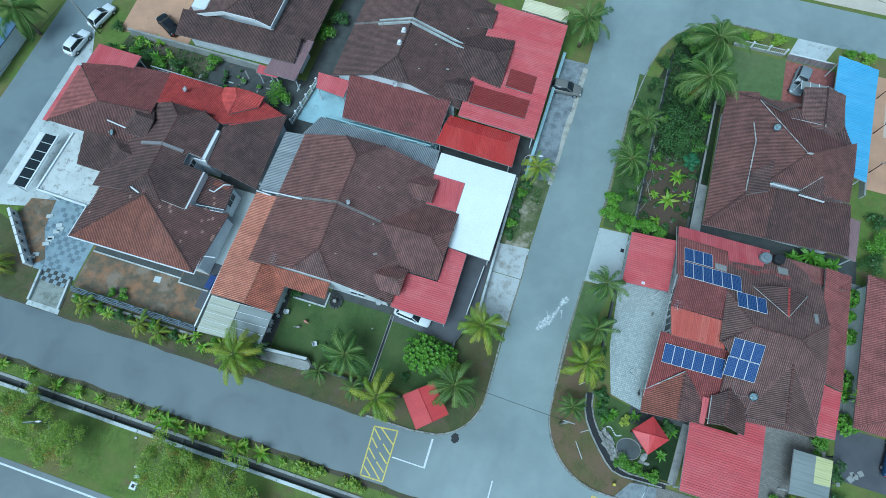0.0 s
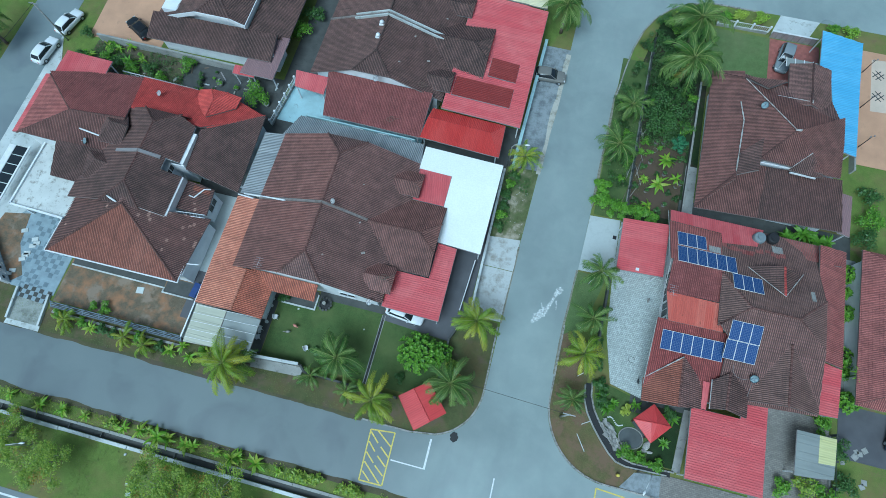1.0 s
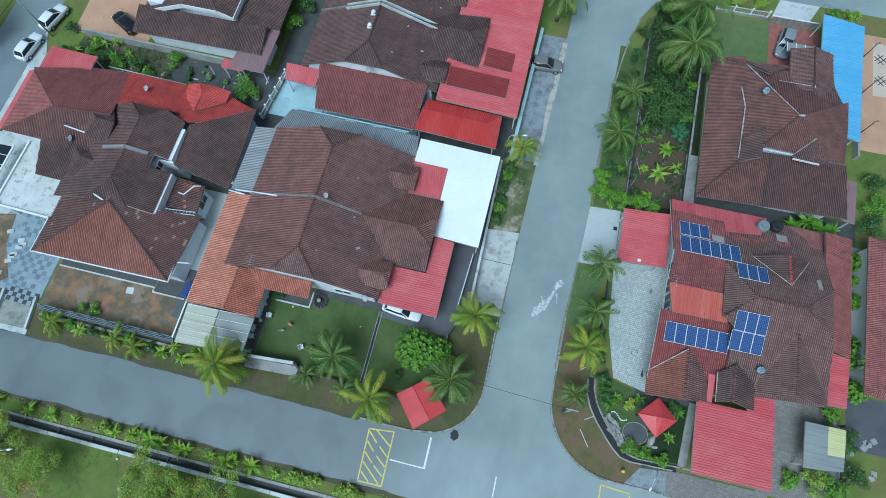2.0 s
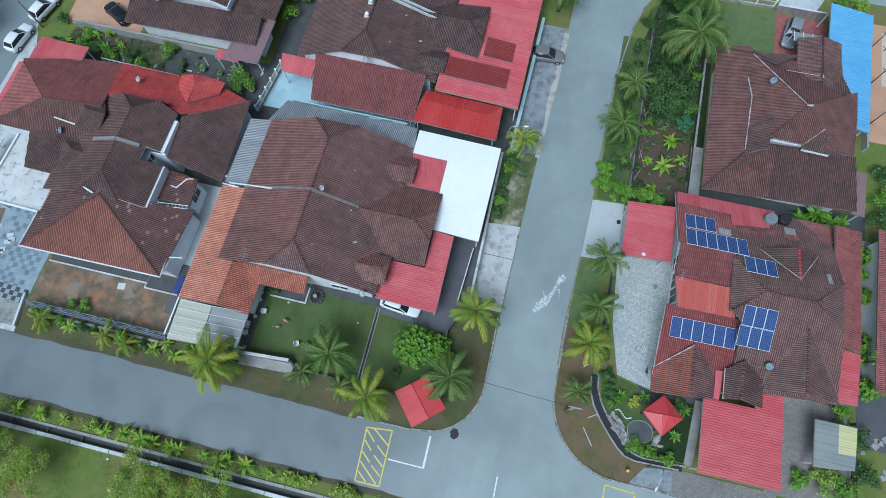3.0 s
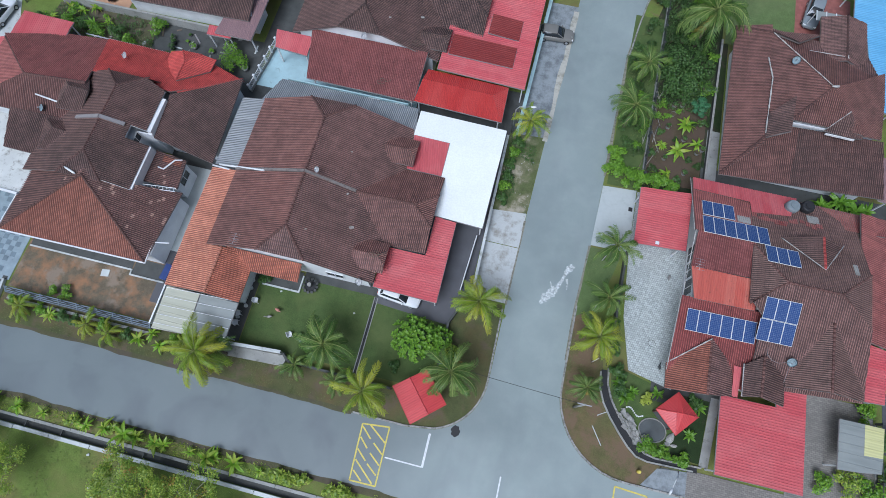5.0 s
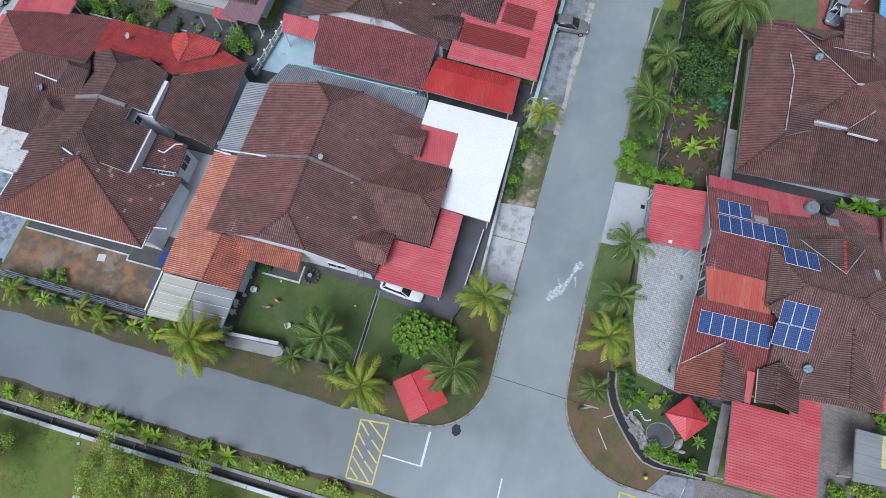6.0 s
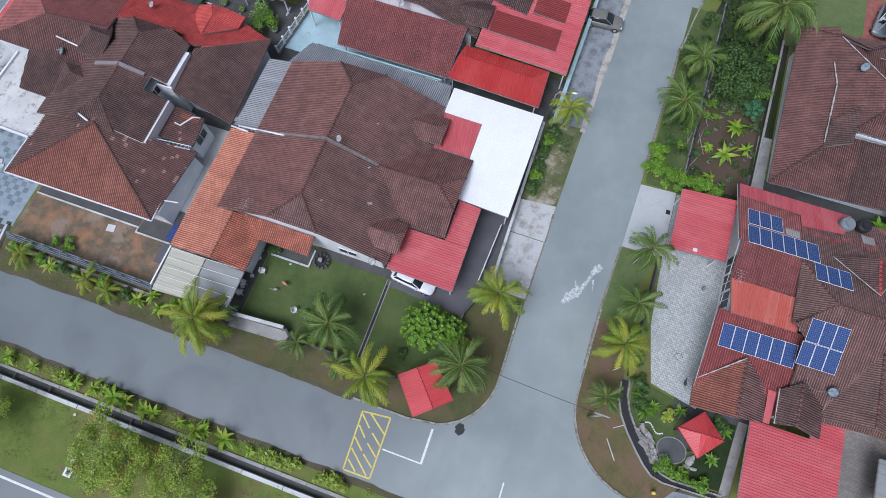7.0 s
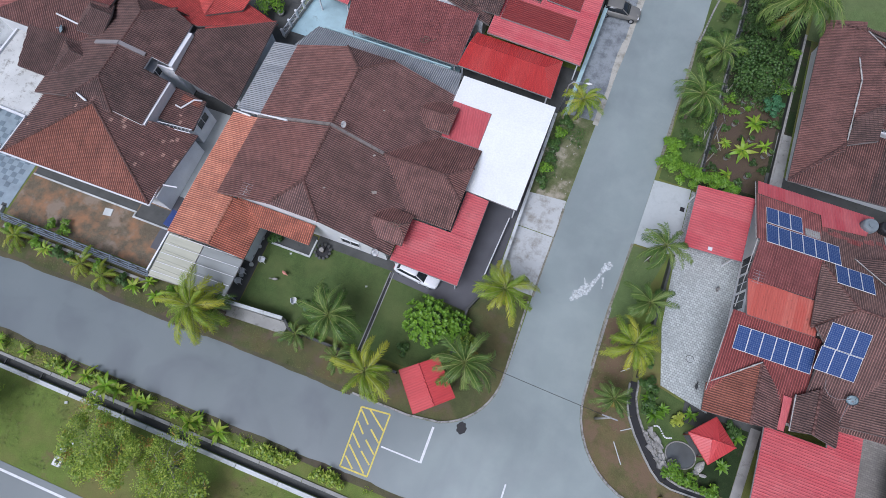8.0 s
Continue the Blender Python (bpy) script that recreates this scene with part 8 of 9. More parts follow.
# street lamps and overhead wires
def lamp(x, y, h, az, reach, label):
    t = thing("street_lamp", label, "street lamp", (x, y, 0.0), "street lamps")
    e = (x + reach * math.cos(radians(az)), y + reach * math.sin(radians(az)))
    part("pole", tube(bmesh.new(), [(x, y, 0), (x, y, h * 0.9), (x + 0.2 * (e[0] - x), y + 0.2 * (e[1] - y), h), (*e, h + 0.1)], [0.08, 0.06, 0.05, 0.04], 10), M_STEEL, t)
    bm = bmesh.new()
    tube(bm, [(*e, h + 0.1), (e[0] + 0.3 * math.cos(radians(az)), e[1] + 0.3 * math.sin(radians(az)), h + 0.1), (e[0] + 0.55 * math.cos(radians(az)), e[1] + 0.55 * math.sin(radians(az)), h + 0.1)], [0.05, 0.12, 0.05], 10)
    part("head", bm, M_TRIM, t)


lamp(-1.2, 31.2, 5.0, 10, 1.4, "slim street lamp with white head at wall")
lamp(-40.6, -11.2, 4.6, 20, 1.6, "pale curved street lamp on the grass")
def utility_pole(x, y, h, label):
    t = thing("utility_pole", label, "utility pole", (x, y, 0.0), "utility poles")
    part("pole", tube(bmesh.new(), [(x, y, 0), (x, y, h)], [0.11, 0.08], 10), M_CONCRETE, t)
    part("crossarm", boxes((x - 0.6, x + 0.6, y - 0.04, y + 0.04, h - 0.25, h - 0.15)), M_STEEL, t)


utility_pole(10.0, 4.6, 4.6, "slim pale utility pole at the corner garden")
utility_pole(-2.1, 5.2, 3.3, "slim utility pole hidden among the palms")
utility_pole(-66.6, 8.0, 6.6, "concrete utility pole beside the western street")
utility_pole(-61.0, 35.2, 6.6, "concrete utility pole beside parked cars")
utility_pole(13.0, 70.0, 7.0, "concrete utility pole beyond the far street")
utility_pole(48.0, 60.0, 7.0, "concrete utility pole beside the far street")
for a, b, sag in (((-2.1, 5.2, 3.2), (10.0, 4.6, 4.4), 0.3), ((-66.6, 8.0, 6.5), (-61.0, 35.2, 6.5), 0.5), ((13.0, 70.0, 6.9), (48.0, 60.0, 6.9), 0.6)):
    pts = []
    for i in range(13):
        s = i / 12
        p = Vector(a).lerp(Vector(b), s)
        p.z -= sag * 4 * s * (1 - s)
        pts.append(p)
    solo("overhead_cable", tube(bmesh.new(), pts, [0.022] * 13, 5), M_DARK, "black overhead cable crossing the street", "cable")

# dried cement stain on the asphalt
bm = bmesh.new()


def film_material():
    """A thin dried film that lets the asphalt show through in places."""
    k = Nodes("pale_cement_film")
    m = k.done((0.66, 0.7, 0.7), 0.6)
    clear = k.n("BsdfTransparent")
    both = k.n("MixShader")
    k.link(k.ramp(k.noise(3.2, 5, 0.7), 0.3, 0.62, 0.2, 0.9), both.inputs[0])
    k.link(clear.outputs[0], both.inputs[1])
    k.link(k.b.outputs[0], both.inputs[2])
    k.link(both.outputs[0], k.t.nodes["Material Output"].inputs["Surface"])
    return m


def smear(pts, widths, layer):
    """A film on the road with a feathered, uneven outline along a line of points."""
    rows = []
    pts = [Vector((*p, 0)) for p in pts]
    for i in range(len(pts) - 1):
        for f in range(8):
            c = pts[i].lerp(pts[i + 1], f / 8)
            d = (pts[i + 1] - pts[i]).normalized()
            n = Vector((-d.y, d.x, 0))
            w = (widths[i] + (widths[i + 1] - widths[i]) * f / 8) * (1 + 0.7 * noise.noise(c * 3.1 + Vector((layer, 0, 0))))
            w2 = (widths[i] + (widths[i + 1] - widths[i]) * f / 8) * (1 + 0.7 * noise.noise(c * 3.3 + Vector((0, layer, 5))))
            up = Vector((0, 0, E7 + 0.002 + layer * 0.0004))
            rows.append((bm.verts.new(c + n * max(0.01, w) + up), bm.verts.new(c - n * max(0.01, w2) + up)))
    for a, b in zip(rows, rows[1:]):
        bm.faces.new((a[0], a[1], b[1], b[0]))


smear([(7.75, 17.95), (7.5, 17.6), (7.25, 17.1), (7.0, 16.4), (6.7, 15.6), (6.2, 14.8), (5.6, 14.0), (5.2, 13.3)], [0.2, 0.36, 0.2, 0.11, 0.18, 0.36, 0.4, 0.04], 0)
smear([(6.5, 15.2), (6.1, 15.3), (5.8, 15.9)], [0.12, 0.09, 0.02], 2)
smear([(7.35, 16.4), (7.5, 15.9), (7.55, 15.3)], [0.1, 0.06, 0.02], 3)
bmesh.ops.recalc_face_normals(bm, faces=bm.faces)
tagged(solo("cement_stain", bm, film_material(), "pale dried cement stain on the asphalt", "stain"), kind="stuff")

# clutter round the western house
ledge = thing("drain_kerb", "pale kerb and dark drain channel below the eaves", "drain kerb", (-39, 7.4, 0))
part("step", boxes((-46.0, -34.9, 7.1, 7.25, 0.0, 0.14)), M_CONCRETE_WET, ledge)
part("step", boxes((-34.9, -31.2, 6.6, 6.75, 0.0, 0.14)), M_CONCRETE_WET, ledge)
part("step", boxes((-34.9, -34.75, 6.75, 7.25, 0.0, 0.14)), M_CONCRETE_WET, ledge)
part("channel", boxes((-46.0, -34.9, 7.25, 8.4, 0.02, 0.05), (-34.75, -31.2, 6.75, 8.4, 0.02, 0.05)), M_CONCRETE_DARK, ledge, "dark wet drain channel")
solo("inspection_cover", boxes((-37.7, -36.9, 5.9, 6.6, 0.02, 0.09, 8)), M_CONCRETE_WET, "pale square concrete inspection cover in soil", "cover")
solo("blue_tarpaulin", boxes((-31.5, -30.8, 6.9, 8.5, 0.03, 0.6, -6)), plain("blue_plastic", (0.03, 0.06, 0.2), 0.4, 0.25, 2.0), "stack covered with blue plastic sheet", "tarpaulin")
for x, y in ((-51.9, 8.6), (-51.8, 7.8), (-51.5, 8.2), (-52.0, 6.9), (-52.1, 6.6), (-52.2, 6.1), (-52.6, 4.6), (-52.9, 4.2), (-53.6, 9.3)):
    solo("paving_slab", boxes((x, x + 0.75, y, y + 0.45, 0.05, 0.11, 20 + random.uniform(-8, 8))), M_CONCRETE_WET, "loose pale paving slab on the court", "paving slab", "loose slabs")
west = thing("lean_to", "blue roofed shed across the western street", "shed", (-71, 27, 0))
roof(west, [[(-69.6, 23.0, 2.6), (-69.6, 32.0, 2.6), (-74.0, 32.0, 3.2), (-74.0, 23.0)]], sheet_material("dull_blue_sheet", (0.12, 0.2, 0.32), (0.18, 0.26, 0.36)), "rib")
walls(west, [(-73.6, -70.0, 23.4, 31.6, 0, 2.5)])
# court gate with dark and pale panels, and terrace motifs
gate = thing("gate", "low metal gate with dark and pale panels", "gate", (30, 58, 0))
for i in range(8):
    part("panel", boxes((27.7 + i * 0.7, 28.35 + i * 0.7, 57.75, 57.85, 0.0, 1.1)), M_EDGE if i % 2 else M_STEEL, gate)
part("rail", boxes((27.6, 33.3, 57.72, 57.88, 1.1, 1.18)), M_TRIM, gate)
porch = thing("glass_canopy", "grey translucent porch canopy with white bars", "canopy", (28.8, 52.2, 0))
part("sheet", boxes((28.7, 33.0, 51.4, 52.7, 2.52, 2.56)), M_POLY_CLEAR, porch)
for i in range(5):
    part("bar", boxes((28.7 + i * 1.05, 28.78 + i * 1.05, 51.35, 52.75, 2.562, 2.62)), M_TRIM, porch)
for x in (28.75, 32.9):
    part("post", boxes((x, x + 0.08, 52.5, 52.58, 0.0, 2.5)), M_TRIM, porch)
slab("terrace_inlay", [(40.3, 49.4), (52.0, 50.3), (52.0, 58.3), (40.5, 57.3)], 0.066, M_CREAM, "cream tiled field with dark motifs on the terrace", "terrace")
for cx, cy in ((41.3, 55.0), (41.25, 51.8), (44.8, 55.3), (44.8, 52.1)):
    bm = bmesh.new()
    for a in (45, 135):
        for off in (-0.25, 0.25):
            d, n = Vector((math.cos(radians(a)), math.sin(radians(a)), 0)), Vector((-math.sin(radians(a)), math.cos(radians(a)), 0))
            c = Vector((cx, cy, 0.0705)) + n * off
            beam(bm, c - d * 0.75, c + d * 0.75, 0.12, 0.006)
    solo("floor_motif", bm, M_FENCE_DARK, "dark knotted star motif inlaid in tiles", "floor motif", "terrace motifs")
for lx, ly in ((39.3, 55.0), (39.1, 49.6), (38.9, 43.9)):
    t = thing("garden_lamp", "dark twin-headed lamp post beside terrace wall", "lamp post", (lx, ly, 0), "terrace lamps")
    part("post", tube(bmesh.new(), [(lx, ly, 0), (lx, ly, 2.4)], [0.06, 0.04], 8), M_DARK, t)
    for sx in (-0.22, 0.22):
        part("head", tube(bmesh.new(), [(lx + sx, ly + sx * 0.5, 2.35), (lx + sx, ly + sx * 0.5, 2.5), (lx + sx, ly + sx * 0.5, 2.62)], [0.05, 0.11, 0.04], 8), M_EDGE, t)
    part("arm", tube(bmesh.new(), [(lx - 0.22, ly - 0.11, 2.36), (lx + 0.22, ly + 0.11, 2.36)], [0.025, 0.025], 6), M_DARK, t)
# litter and small white things on the southern grass
for x, y, s in ((-29.6, -13.1, 0.22), (-30.2, -12.3, 0.12), (-29.2, -12.4, 0.1), (-31.5, -9.8, 0.12), (-13.6, 4.2, 0.13), (-19.6, 8.6, 0.1), (-12.0, 8.2, 0.09)):
    solo("stone", boxes((x - s, x + s, y - s * 0.8, y + s * 0.8, 0.0, s * 0.9, 25)), M_CONCRETE_WET, "small pale block lying on grass", "block", "loose blocks")
bin_t = thing("concrete_box", "white concrete service box with square lid", "service box", (-29.5, -13.9, 0))
part("box", boxes((-29.85, -29.15, -14.3, -13.6, 0, 0.3)), M_TRIM, bin_t)
part("lid", boxes((-29.65, -29.35, -14.1, -13.8, 0.3, 0.33)), M_DARK, bin_t)
for x, y in ((-22.6, 9.0), (-22.5, 8.2), (-22.7, 7.2), (-22.4, 6.4), (-22.8, 5.2)):
    t = thing("plant_pot", "small pale flower pot beside house wall", "plant pot", (x, y, 0), "small pots")
    part("pot", tube(bmesh.new(), [(x, y, 0.03), (x, y, 0.3)], [0.14, 0.2], 12), M_CONCRETE_WET, t)


def ornament(x, y, turn, scale, material, label):
    """A small long-necked lawn bird as one plain cast shape."""
    bm = bmesh.new()
    d = Vector((math.cos(radians(turn)), math.sin(radians(turn)), 0))
    o = Vector((x, y, 0.04))
    up = Vector((0, 0, 1))
    pts = [o - d * 0.34 + up * 0.34, o - d * 0.18 + up * 0.4, o + d * 0.05 + up * 0.4, o + d * 0.2 + up * 0.44, o + d * 0.28 + up * 0.62, o + d * 0.36 + up * 0.74, o + d * 0.5 + up * 0.68]
    tube(bm, [o + (p - o) * scale for p in pts], [r * scale for r in (0.02, 0.12, 0.15, 0.08, 0.045, 0.06, 0.015)], 9)
    for q in (-0.05, 0.05):
        tube(bm, [o + Vector((-d.y, d.x, 0)) * q * scale, o + (Vector((-d.y, d.x, 0)) * q + up * 0.34) * scale], [0.02 * scale, 0.02 * scale], 5)
    solo("lawn_ornament", bm, material, label, "lawn ornament", "lawn birds")


ornament(-19.2, 6.7, -20, 1.0, plain("faded_pink_plastic", (0.6, 0.26, 0.2), 0.5, 0.2), "faded pink bird ornament on the lawn")
ornament(-19.8, 5.9, 200, 0.9, M_STONE, "grey and white bird ornament on the lawn")
ornament(17.0, 18.8, 250, 0.9, M_STONE, "grey bird ornament on the paved yard")
ornament(17.1, 10.0, 100, 0.8, M_FENCE_DARK, "dark bird ornament on the paved yard")
for x, y, a in ((-22.7, 4.6, 20), (-22.8, 5.5, -60), (-17.3, 4.7, 30), (-21.6, 7.1, 10)):
    t = thing("garden_chair", "white plastic garden chair beside lawn", "chair", (x, y, 0.0), "garden chairs")
    m = pose(x, y, 0.04, 0, 0, a)
    for nm, row in (("seat", (-0.22, 0.22, -0.22, 0.22, 0.4, 0.44)), ("backrest", (-0.22, -0.18, -0.2, 0.2, 0.46, 0.85)), ("armrest", (-0.18, 0.2, -0.25, -0.21, 0.6, 0.64)), ("armrest", (-0.18, 0.2, 0.21, 0.25, 0.6, 0.64)),
                    ("leg", (-0.21, -0.17, -0.24, -0.2, 0, 0.6)), ("leg", (0.17, 0.21, -0.24, -0.2, 0, 0.6)), ("leg", (-0.21, -0.17, 0.2, 0.24, 0, 0.6)), ("leg", (0.17, 0.21, 0.2, 0.24, 0, 0.6))):
        bm = boxes(row)
        bm.transform(m)
        part(nm, bm, M_TRIM, t)
for x, y, a in ((10.6, 19.4, 60), (10.4, 14.2, 70), (11.2, 9.2, 40)):
    bm = tube(bmesh.new(), [(-0.3, 0, 0), (-0.3, 0, 0.75), (-0.22, 0, 0.85), (0.22, 0, 0.85), (0.3, 0, 0.75), (0.3, 0, 0)], [0.035] * 6, 7)
    bm.transform(pose(x, y, 0.02, 0, 0, a))
    solo("plant_hoop", bm, M_TRIM, "white bent metal hoop beside a palm", "hoop", "plant hoops")
solo("hose", tube(bmesh.new(), [(16.2 + 0.35 * math.cos(i * 0.6), 12.1 + 0.3 * math.sin(i * 0.6), 0.06 + 0.001 * i) for i in range(10)], [0.02] * 10, 6), M_DARK, "dark garden hose loop on the pavers", "hose")


# ---- undergrowth and grass tufts ----
def scatter(label, area, count, size, material, height, keep=None):
    """Countless small leaves and blades standing on the ground."""
    bm = bmesh.new()
    x0, x1, y0, y1 = area
    for _ in range(count):
        x, y = random.uniform(x0, x1), random.uniform(y0, y1)
        if keep and not keep(x, y) or noise.noise(Vector((x * 0.35, y * 0.35, size * 9))) < -0.12:
            continue
        for _ in range(3):
            a, s = random.uniform(0, 6.283), size * random.uniform(0.5, 1.4)
            t = Vector((math.cos(a), math.sin(a), random.uniform(0.3, 1.6))).normalized() * s
            w = Vector((-math.sin(a), math.cos(a), 0)) * s * 0.16
            p = Vector((x + random.gauss(0, size * 0.4), y + random.gauss(0, size * 0.4), random.uniform(0.02, height)))
            bm.faces.new([bm.verts.new(q) for q in (p - w, p + w, p + t * 0.6 + w, p + t)])
    return solo("undergrowth", bm, material, label, "undergrowth", kind="stuff")


scatter("tangled low garden plants over dark soil", (13.3, 19.2, 38.0, 57.0), 3200, 0.22, M_LEAF_DARK, 0.3, lambda x, y: x > 13.3 + max(0.0, y - 52.0) * 0.5)
scatter("lighter weeds between garden shrubs", (10.0, 14.4, 28.0, 57.0), 1500, 0.12, M_TUFT, 0.2, lambda x, y: x > 10.2 + max(0.0, y - 45.0) * 0.3)
scatter("rough grass tufts along the drain verge", (-60.0, 20.0, -8.0, -6.75), 2600, 0.14, M_LEAF_OLIVE, 0.06)
scatter("weedy tufts on the verge below the walls", (-50.0, -9.0, -0.4, 2.2), 3000, 0.07, M_TUFT, 0.05)
scatter("grass tufts on the verge beside the side street", (8.9, 12.2, 4.0, 20.2), 1500, 0.07, M_TUFT, 0.05)
scatter("grass tufts on the open southern grass", (-60.0, 10.0, -15.3, -9.6), 5200, 0.1, M_TUFT, 0.04)
scatter("weeds growing between back yard walls", (-57.0, -43.5, 31.8, 36.0), 1100, 0.22, M_LEAF_DARK, 0.4)
scatter("weeds on the narrow front verge", (-1.2, 1.9, 22.4, 30.6), 1500, 0.14, M_LEAF_DARK, 0.1)


# ---- the corner garden and the back yard ----
pond = thing("garden_pond", "grey oval garden pond edged with stones", "pond", (17.2, 4.3, 0))
part("water", prism([(17.2 + 1.15 * math.cos(i * 0.3142), 4.3 + 0.95 * math.sin(i * 0.3142)) for i in range(20)], 0.0, 0.06), plain("still_grey_water", (0.11, 0.12, 0.12), 0.12, 0.2, 0.8), pond)
part("rim", tube(bmesh.new(), [(17.2 + 1.22 * math.cos(i * 0.3142), 4.3 + 1.02 * math.sin(i * 0.3142), 0.06) for i in range(21)], [0.06] * 21, 6), M_STONE, pond)


def block(x, y, size, turn, material, label, name="rock", z=0.1):
    """A rough boulder with uneven faces."""
    bm = bmesh.new()
    bmesh.ops.create_icosphere(bm, subdivisions=2, radius=size)
    ca, sa = math.cos(radians(turn)), math.sin(radians(turn))
    for v in bm.verts:
        v.co *= 1 + 0.45 * noise.noise(v.co * 2.2 / size * 0.4 + Vector((x, y, 0)))
        px, py = v.co.x * 1.4, v.co.y * 0.75
        v.co = Vector((x + px * ca - py * sa, y + px * sa + py * ca, z + v.co.z * 0.6))
    solo(name, bm, material, label, "rock", "garden stones")


M_ROCK_PALE = plain("pale_weathered_rock", (0.44, 0.43, 0.4), 0.85, 0.35, 2.5, bump=0.6, dirt=(0.16, 0.15, 0.13), dirt_at=0.5)
for x, y, s, a in ((15.3, 4.8, 0.22, -60), (15.9, 3.7, 0.26, -62), (16.3, 3.0, 0.3, -55), (18.85, 4.0, 0.4, 70), (18.6, 3.4, 0.25, 10), (19.2, 3.4, 0.2, 10)):
    block(x, y, s, a, M_ROCK_PALE, "rough pale rock beside the garden pond")
channel = thing("surface_drain", "dark wet drain round the corner garden", "drain", (14, 4, 0))
CH = [(12.3, 8.6), (12.4, 7.2), (12.9, 5.9), (13.7, 4.7), (14.7, 3.5), (15.6, 2.55), (16.4, 1.95), (17.4, 1.75), (21.4, 1.9)]
for p, q in zip(CH, CH[1:]):
    bm = bmesh.new()
    beam(bm, (*p, 0.04), (*q, 0.04), 0.62, 0.05)
    part("channel", bm, M_DARK, channel)
    bm = bmesh.new()
    beam(bm, (p[0] + 0.3, p[1] + 0.22, 0.12), (q[0] + 0.3, q[1] + 0.22, 0.12), 0.14, 0.24)
    part("edge", bm, M_KERB, channel)
    bm = bmesh.new()
    beam(bm, (p[0] - 0.36, p[1] - 0.22, 0.1), (q[0] - 0.36, q[1] - 0.22, 0.1), 0.13, 0.2)
    part("edge", bm, M_CONCRETE, channel)
for i in range(13):
    f = i / 12
    x, y = 14.7 + 1.5 * f, 5.75 - 0.55 * f + 0.18 * math.sin(f * 7)
    solo("pebble", boxes((x - 0.06, x + 0.06, y - 0.05, y + 0.05, 0.03, 0.11, i * 37)), M_TRIM, "white painted pebble edging the small lawn", "pebble", "white pebbles")
for i in range(34):
    f = random.random()
    x, y = 14.45 + 2.3 * f + random.gauss(0, 0.28), 5.2 - 3.0 * f + random.gauss(0, 0.25)
    a, b = random.uniform(0.12, 0.4), random.uniform(0.08, 0.2)
    bm = boxes((x - a, x + a, y - b, y + b, 0.03, random.uniform(0.12, 0.4), -52 + random.uniform(-30, 30)))
    for v in bm.verts:
        v.co += Vector((random.gauss(0, 0.03), random.gauss(0, 0.03), random.gauss(0, 0.03) if v.co.z > 0.1 else 0.0))
    solo("rock", bm, random.choice((M_ROCK_PALE, M_STONE, M_KERB)), "broken stone slab stacked beside the pond", "rock", "rockery stones")
for x, y, r in ((14.2, 6.6, 0.7), (13.6, 7.6, 0.6), (14.9, 7.2, 0.5), (20.8, 7.2, 0.7), (20.4, 4.6, 0.5), (17.2, 7.6, 0.5)):
    broad_plant(x, y, r, "dark spiky plant in the corner garden", True, 14)
solo("marker_post", tube(bmesh.new(), [(16.4, 0.55, 0.0), (16.4, 0.55, 0.5), (16.4, 0.55, 0.62)], [0.16, 0.16, 0.08], 12), M_YELLOW, "short yellow marker post at the kerb", "marker post")
lamp(18.3, 1.3, 4.4, 250, 1.5, "street lamp with white head at the drain")
for a, b in (((11.9, 3.4), (12.9, 1.9)), ((12.2, 4.4), (13.0, 4.9))):
    bm = bmesh.new()
    beam(bm, (*a, 0.09), (*b, 0.09), 0.07, 0.05)
    solo("timber", bm, M_CONCRETE_WET, "pale weathered batten lying on the verge", "batten", "loose battens")

# bamboo rail, pots and timber behind the western house
rail = thing("bamboo_rail", "pale bamboo rail fence along the back yard", "fence", (-50.6, 31.8, 0))
for z in (0.7, 1.25):
    part("rail", tube(bmesh.new(), [(-50.8, 31.8, z), (-40.5, 31.5, z)], [0.07, 0.06], 7), M_CONCRETE_WET, rail)
for i in range(15):
    x = -50.6 + i * 0.72
    part("post", tube(bmesh.new(), [(x, 31.8 - 0.021 * i, 0), (x, 31.8 - 0.021 * i, 1.4)], [0.05, 0.045], 7), M_CONCRETE_WET, rail)
for i in range(46):
    x, y = random.uniform(-56.5, -31.5), random.uniform(31.9, 35.9)
    s, a = random.uniform(0.15, 0.5), random.uniform(0, 180)
    kind = random.random()
    if kind < 0.4:
        solo("board", boxes((x - s * 1.6, x + s * 1.6, y - 0.08, y + 0.08, 0.06, 0.11, a)), random.choice((M_CONCRETE_WET, M_BARK, M_EDGE)), "weathered plank lying in the back yard", "plank", "yard planks")
    elif kind < 0.7:
        t = thing("plant_pot", "dark plastic plant pot in the back yard", "plant pot", (x, y, 0), "yard pots")
        part("pot", tube(bmesh.new(), [(x, y, 0.05), (x, y, 0.05 + s * 0.9)], [s * 0.55, s * 0.75], 14), random.choice((M_DARK, M_CONCRETE, M_EDGE)), t)
        lb = bmesh.new()
        leaf_cloud(lb, (x, y, 0.1 + s), s, 60, 0.12, 0.8, 0.3)
        part("foliage", lb, random.choice((M_LEAF, M_LEAF_DARK)), t)
    else:
        block(x, y, s * 0.5, a, random.choice((M_ROCK_PALE, M_STONE)), "rough stone lying in the back yard")
for i in range(9):
    x, y = -57.5 + i * 1.1 + random.uniform(-0.4, 0.4), random.uniform(33.0, 37.5)
    broad_plant(x, y, random.uniform(0.6, 1.0), "leafy green plant in the back garden", i % 3 == 0, 10)
patio = thing("patio", "small dark patio with a pale kerb beside the lawn", "patio", (-19.8, 9.9, 0))
part("floor", boxes((-21.7, -17.95, 9.0, 10.9, 0.03, 0.07)), M_CONCRETE_DARK, patio)
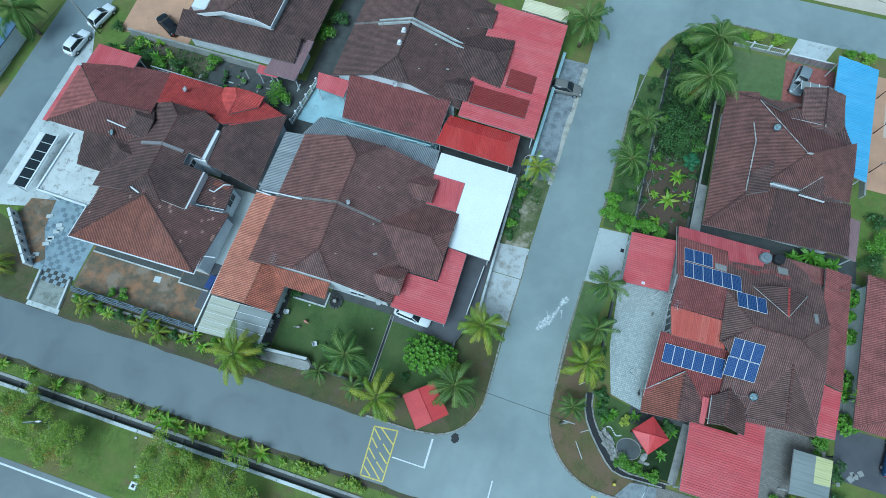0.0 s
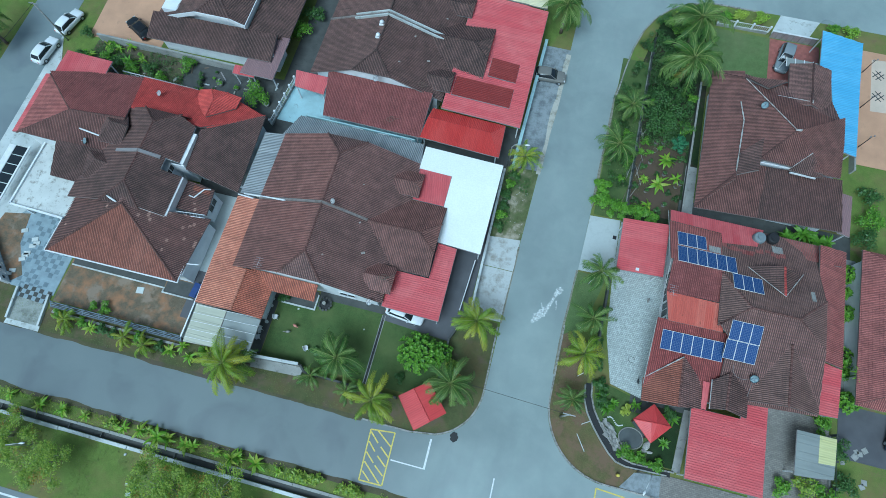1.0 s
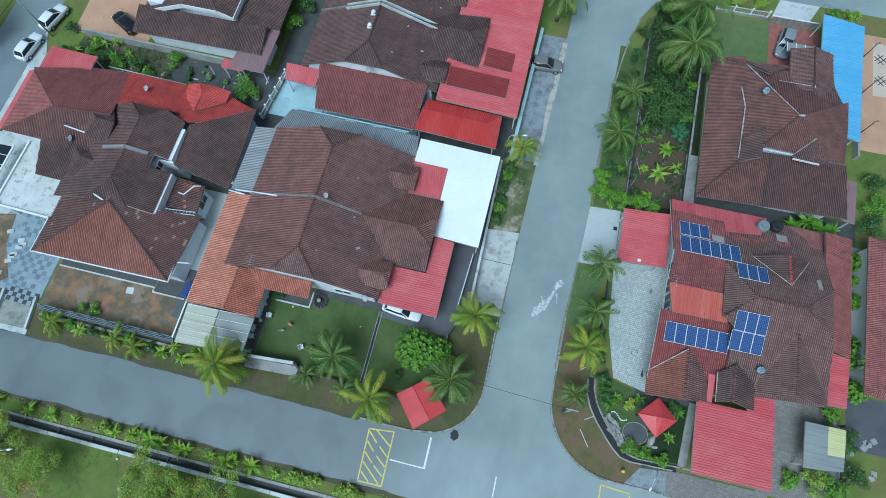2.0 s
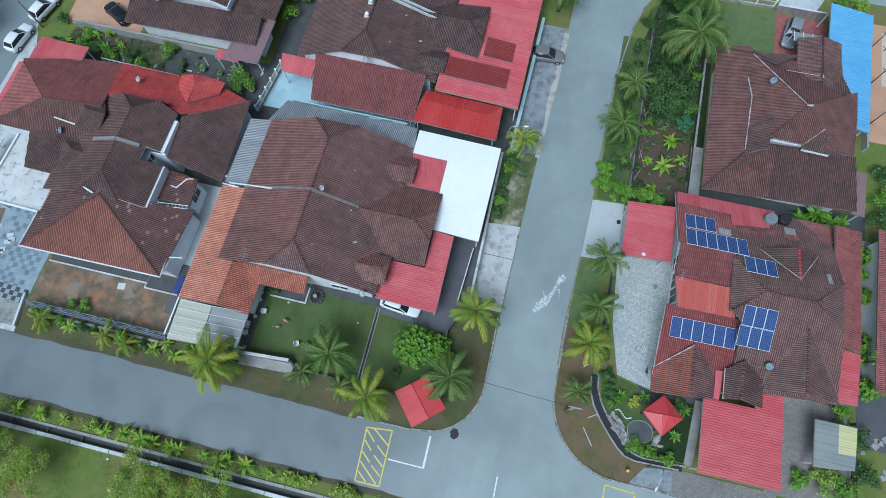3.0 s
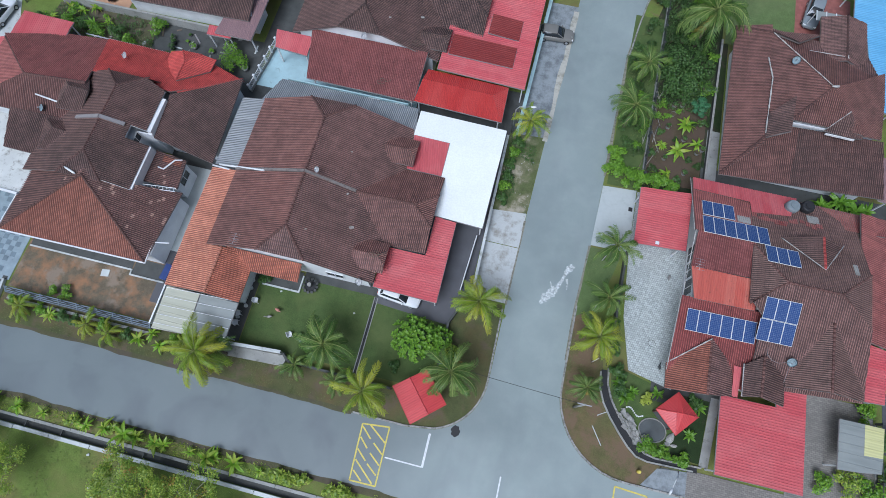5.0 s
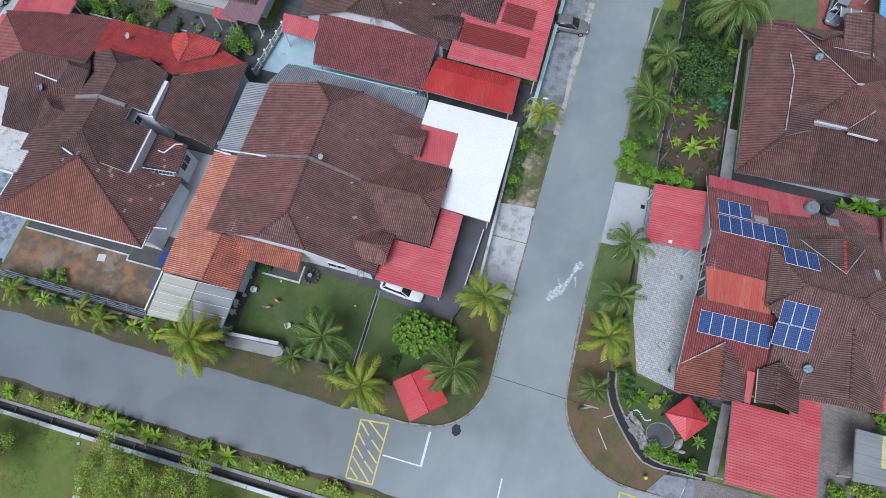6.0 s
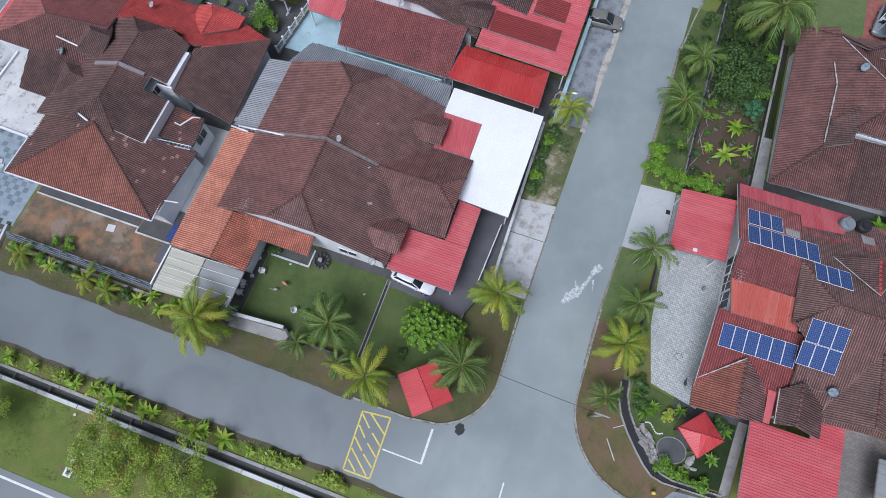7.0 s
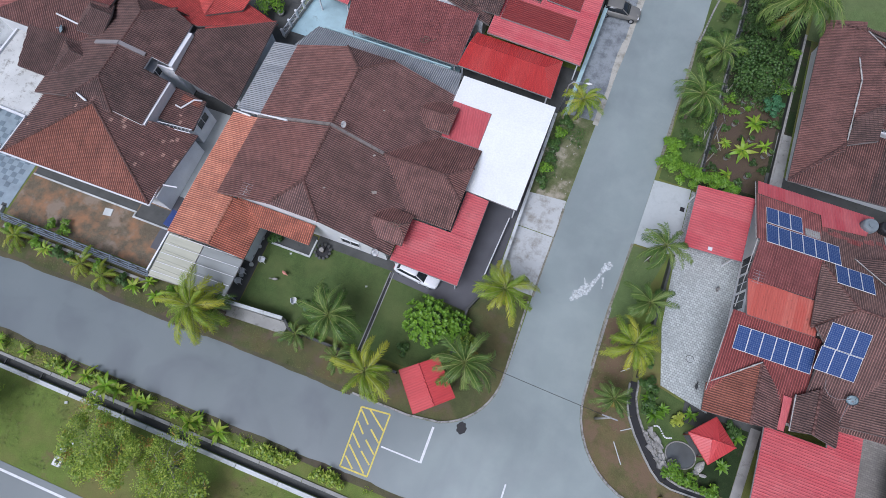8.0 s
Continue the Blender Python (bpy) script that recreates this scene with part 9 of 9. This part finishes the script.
part("kerb", boxes((-21.7, -17.8, 8.84, 9.0, 0.0, 0.2)), M_CONCRETE_WET, patio)
part("kerb", boxes((-17.95, -17.8, 9.0, 10.6, 0.0, 0.2)), M_CONCRETE_WET, patio)


def loose_cable(pts, label):
    solo("loose_cable", tube(bmesh.new(), pts, [0.018] * len(pts), 5), M_EDGE, label, "cable", "roof cables")


loose_cable([(24.4, 13.0, 4.75), (24.5, 12.4, 4.55), (24.9, 12.0, 4.5), (25.5, 11.9, 4.5), (26.4, 12.2, 4.6)], "grey dish cable looping over dark tiles")
loose_cable([(26.5, 12.2, 4.5), (26.3, 11.2, 4.3), (26.2, 10.4, 4.05)], "grey dish cable running down to the eaves")
# broken tile pieces, mortar crumbs and cable ends lying on the roofs
def on_street_slope(x):
    return 6.5 - 0.4048 * (x + 18.9) + 0.14


for x, y, s in ((-12.4, 17.4, 0.16), (-13.6, 15.2, 0.2), (-14.8, 18.2, 0.12), (-12.0, 20.6, 0.12), (-15.6, 22.4, 0.1), (-17.2, 13.6, 0.1), (-13.2, 40.2, 0.18), (-15.4, 42.6, 0.14), (-12.6, 47.0, 0.12), (-16.2, 38.4, 0.12)):
    bm = bmesh.new()
    box(bm, x - s, x + s, y - s * 0.6, y + s * 0.5, 0.0, 0.03, random.uniform(0, 90))
    for v in bm.verts:
        v.co.z += on_street_slope(v.co.x) + 0.02
    solo("tile_piece", bm, M_ROCK_PALE, "pale broken tile piece lying on the roof", "tile piece", "roof rubble")
for x0, y0 in ((-11.2, 12.9), (-13.4, 36.6), (-16.0, 31.8)):
    pts = []
    for i in range(22):
        a = i * 0.62
        x, y = x0 + (0.25 + 0.012 * i) * math.cos(a) + 0.04 * i, y0 + (0.3 - 0.006 * i) * math.sin(a) + 0.03 * i
        pts.append((x, y, (on_street_slope(x) if y0 != 31.8 and y0 != 12.9 else (4.45 if y0 == 12.9 else 3.2 + 0.25 * (y - 31.8))) + 0.05))
    solo("cable_coil", tube(bmesh.new(), pts, [0.025] * 22, 5), M_BARK, "loose brown cable coiled on the roof", "cable", "roof cables")
for i in range(16):
    x, y = random.uniform(0.6, 2.1), random.uniform(22.4, 30.4)
    block(x, y, random.uniform(0.03, 0.07), random.uniform(0, 180), M_ROCK_PALE, "small pale stone on the verge", "stone", 0.03)
solo("drain_cover", boxes((12.25, 12.65, 25.05, 25.5, 0.04, 0.055)), M_DARK, "black square drain cover in the driveway", "drain cover")
solo("roof_hatch", boxes((14.55, 14.9, 20.98, 21.28, 2.68, 2.75)), M_TRIM, "small white square vent on the carport", "vent")
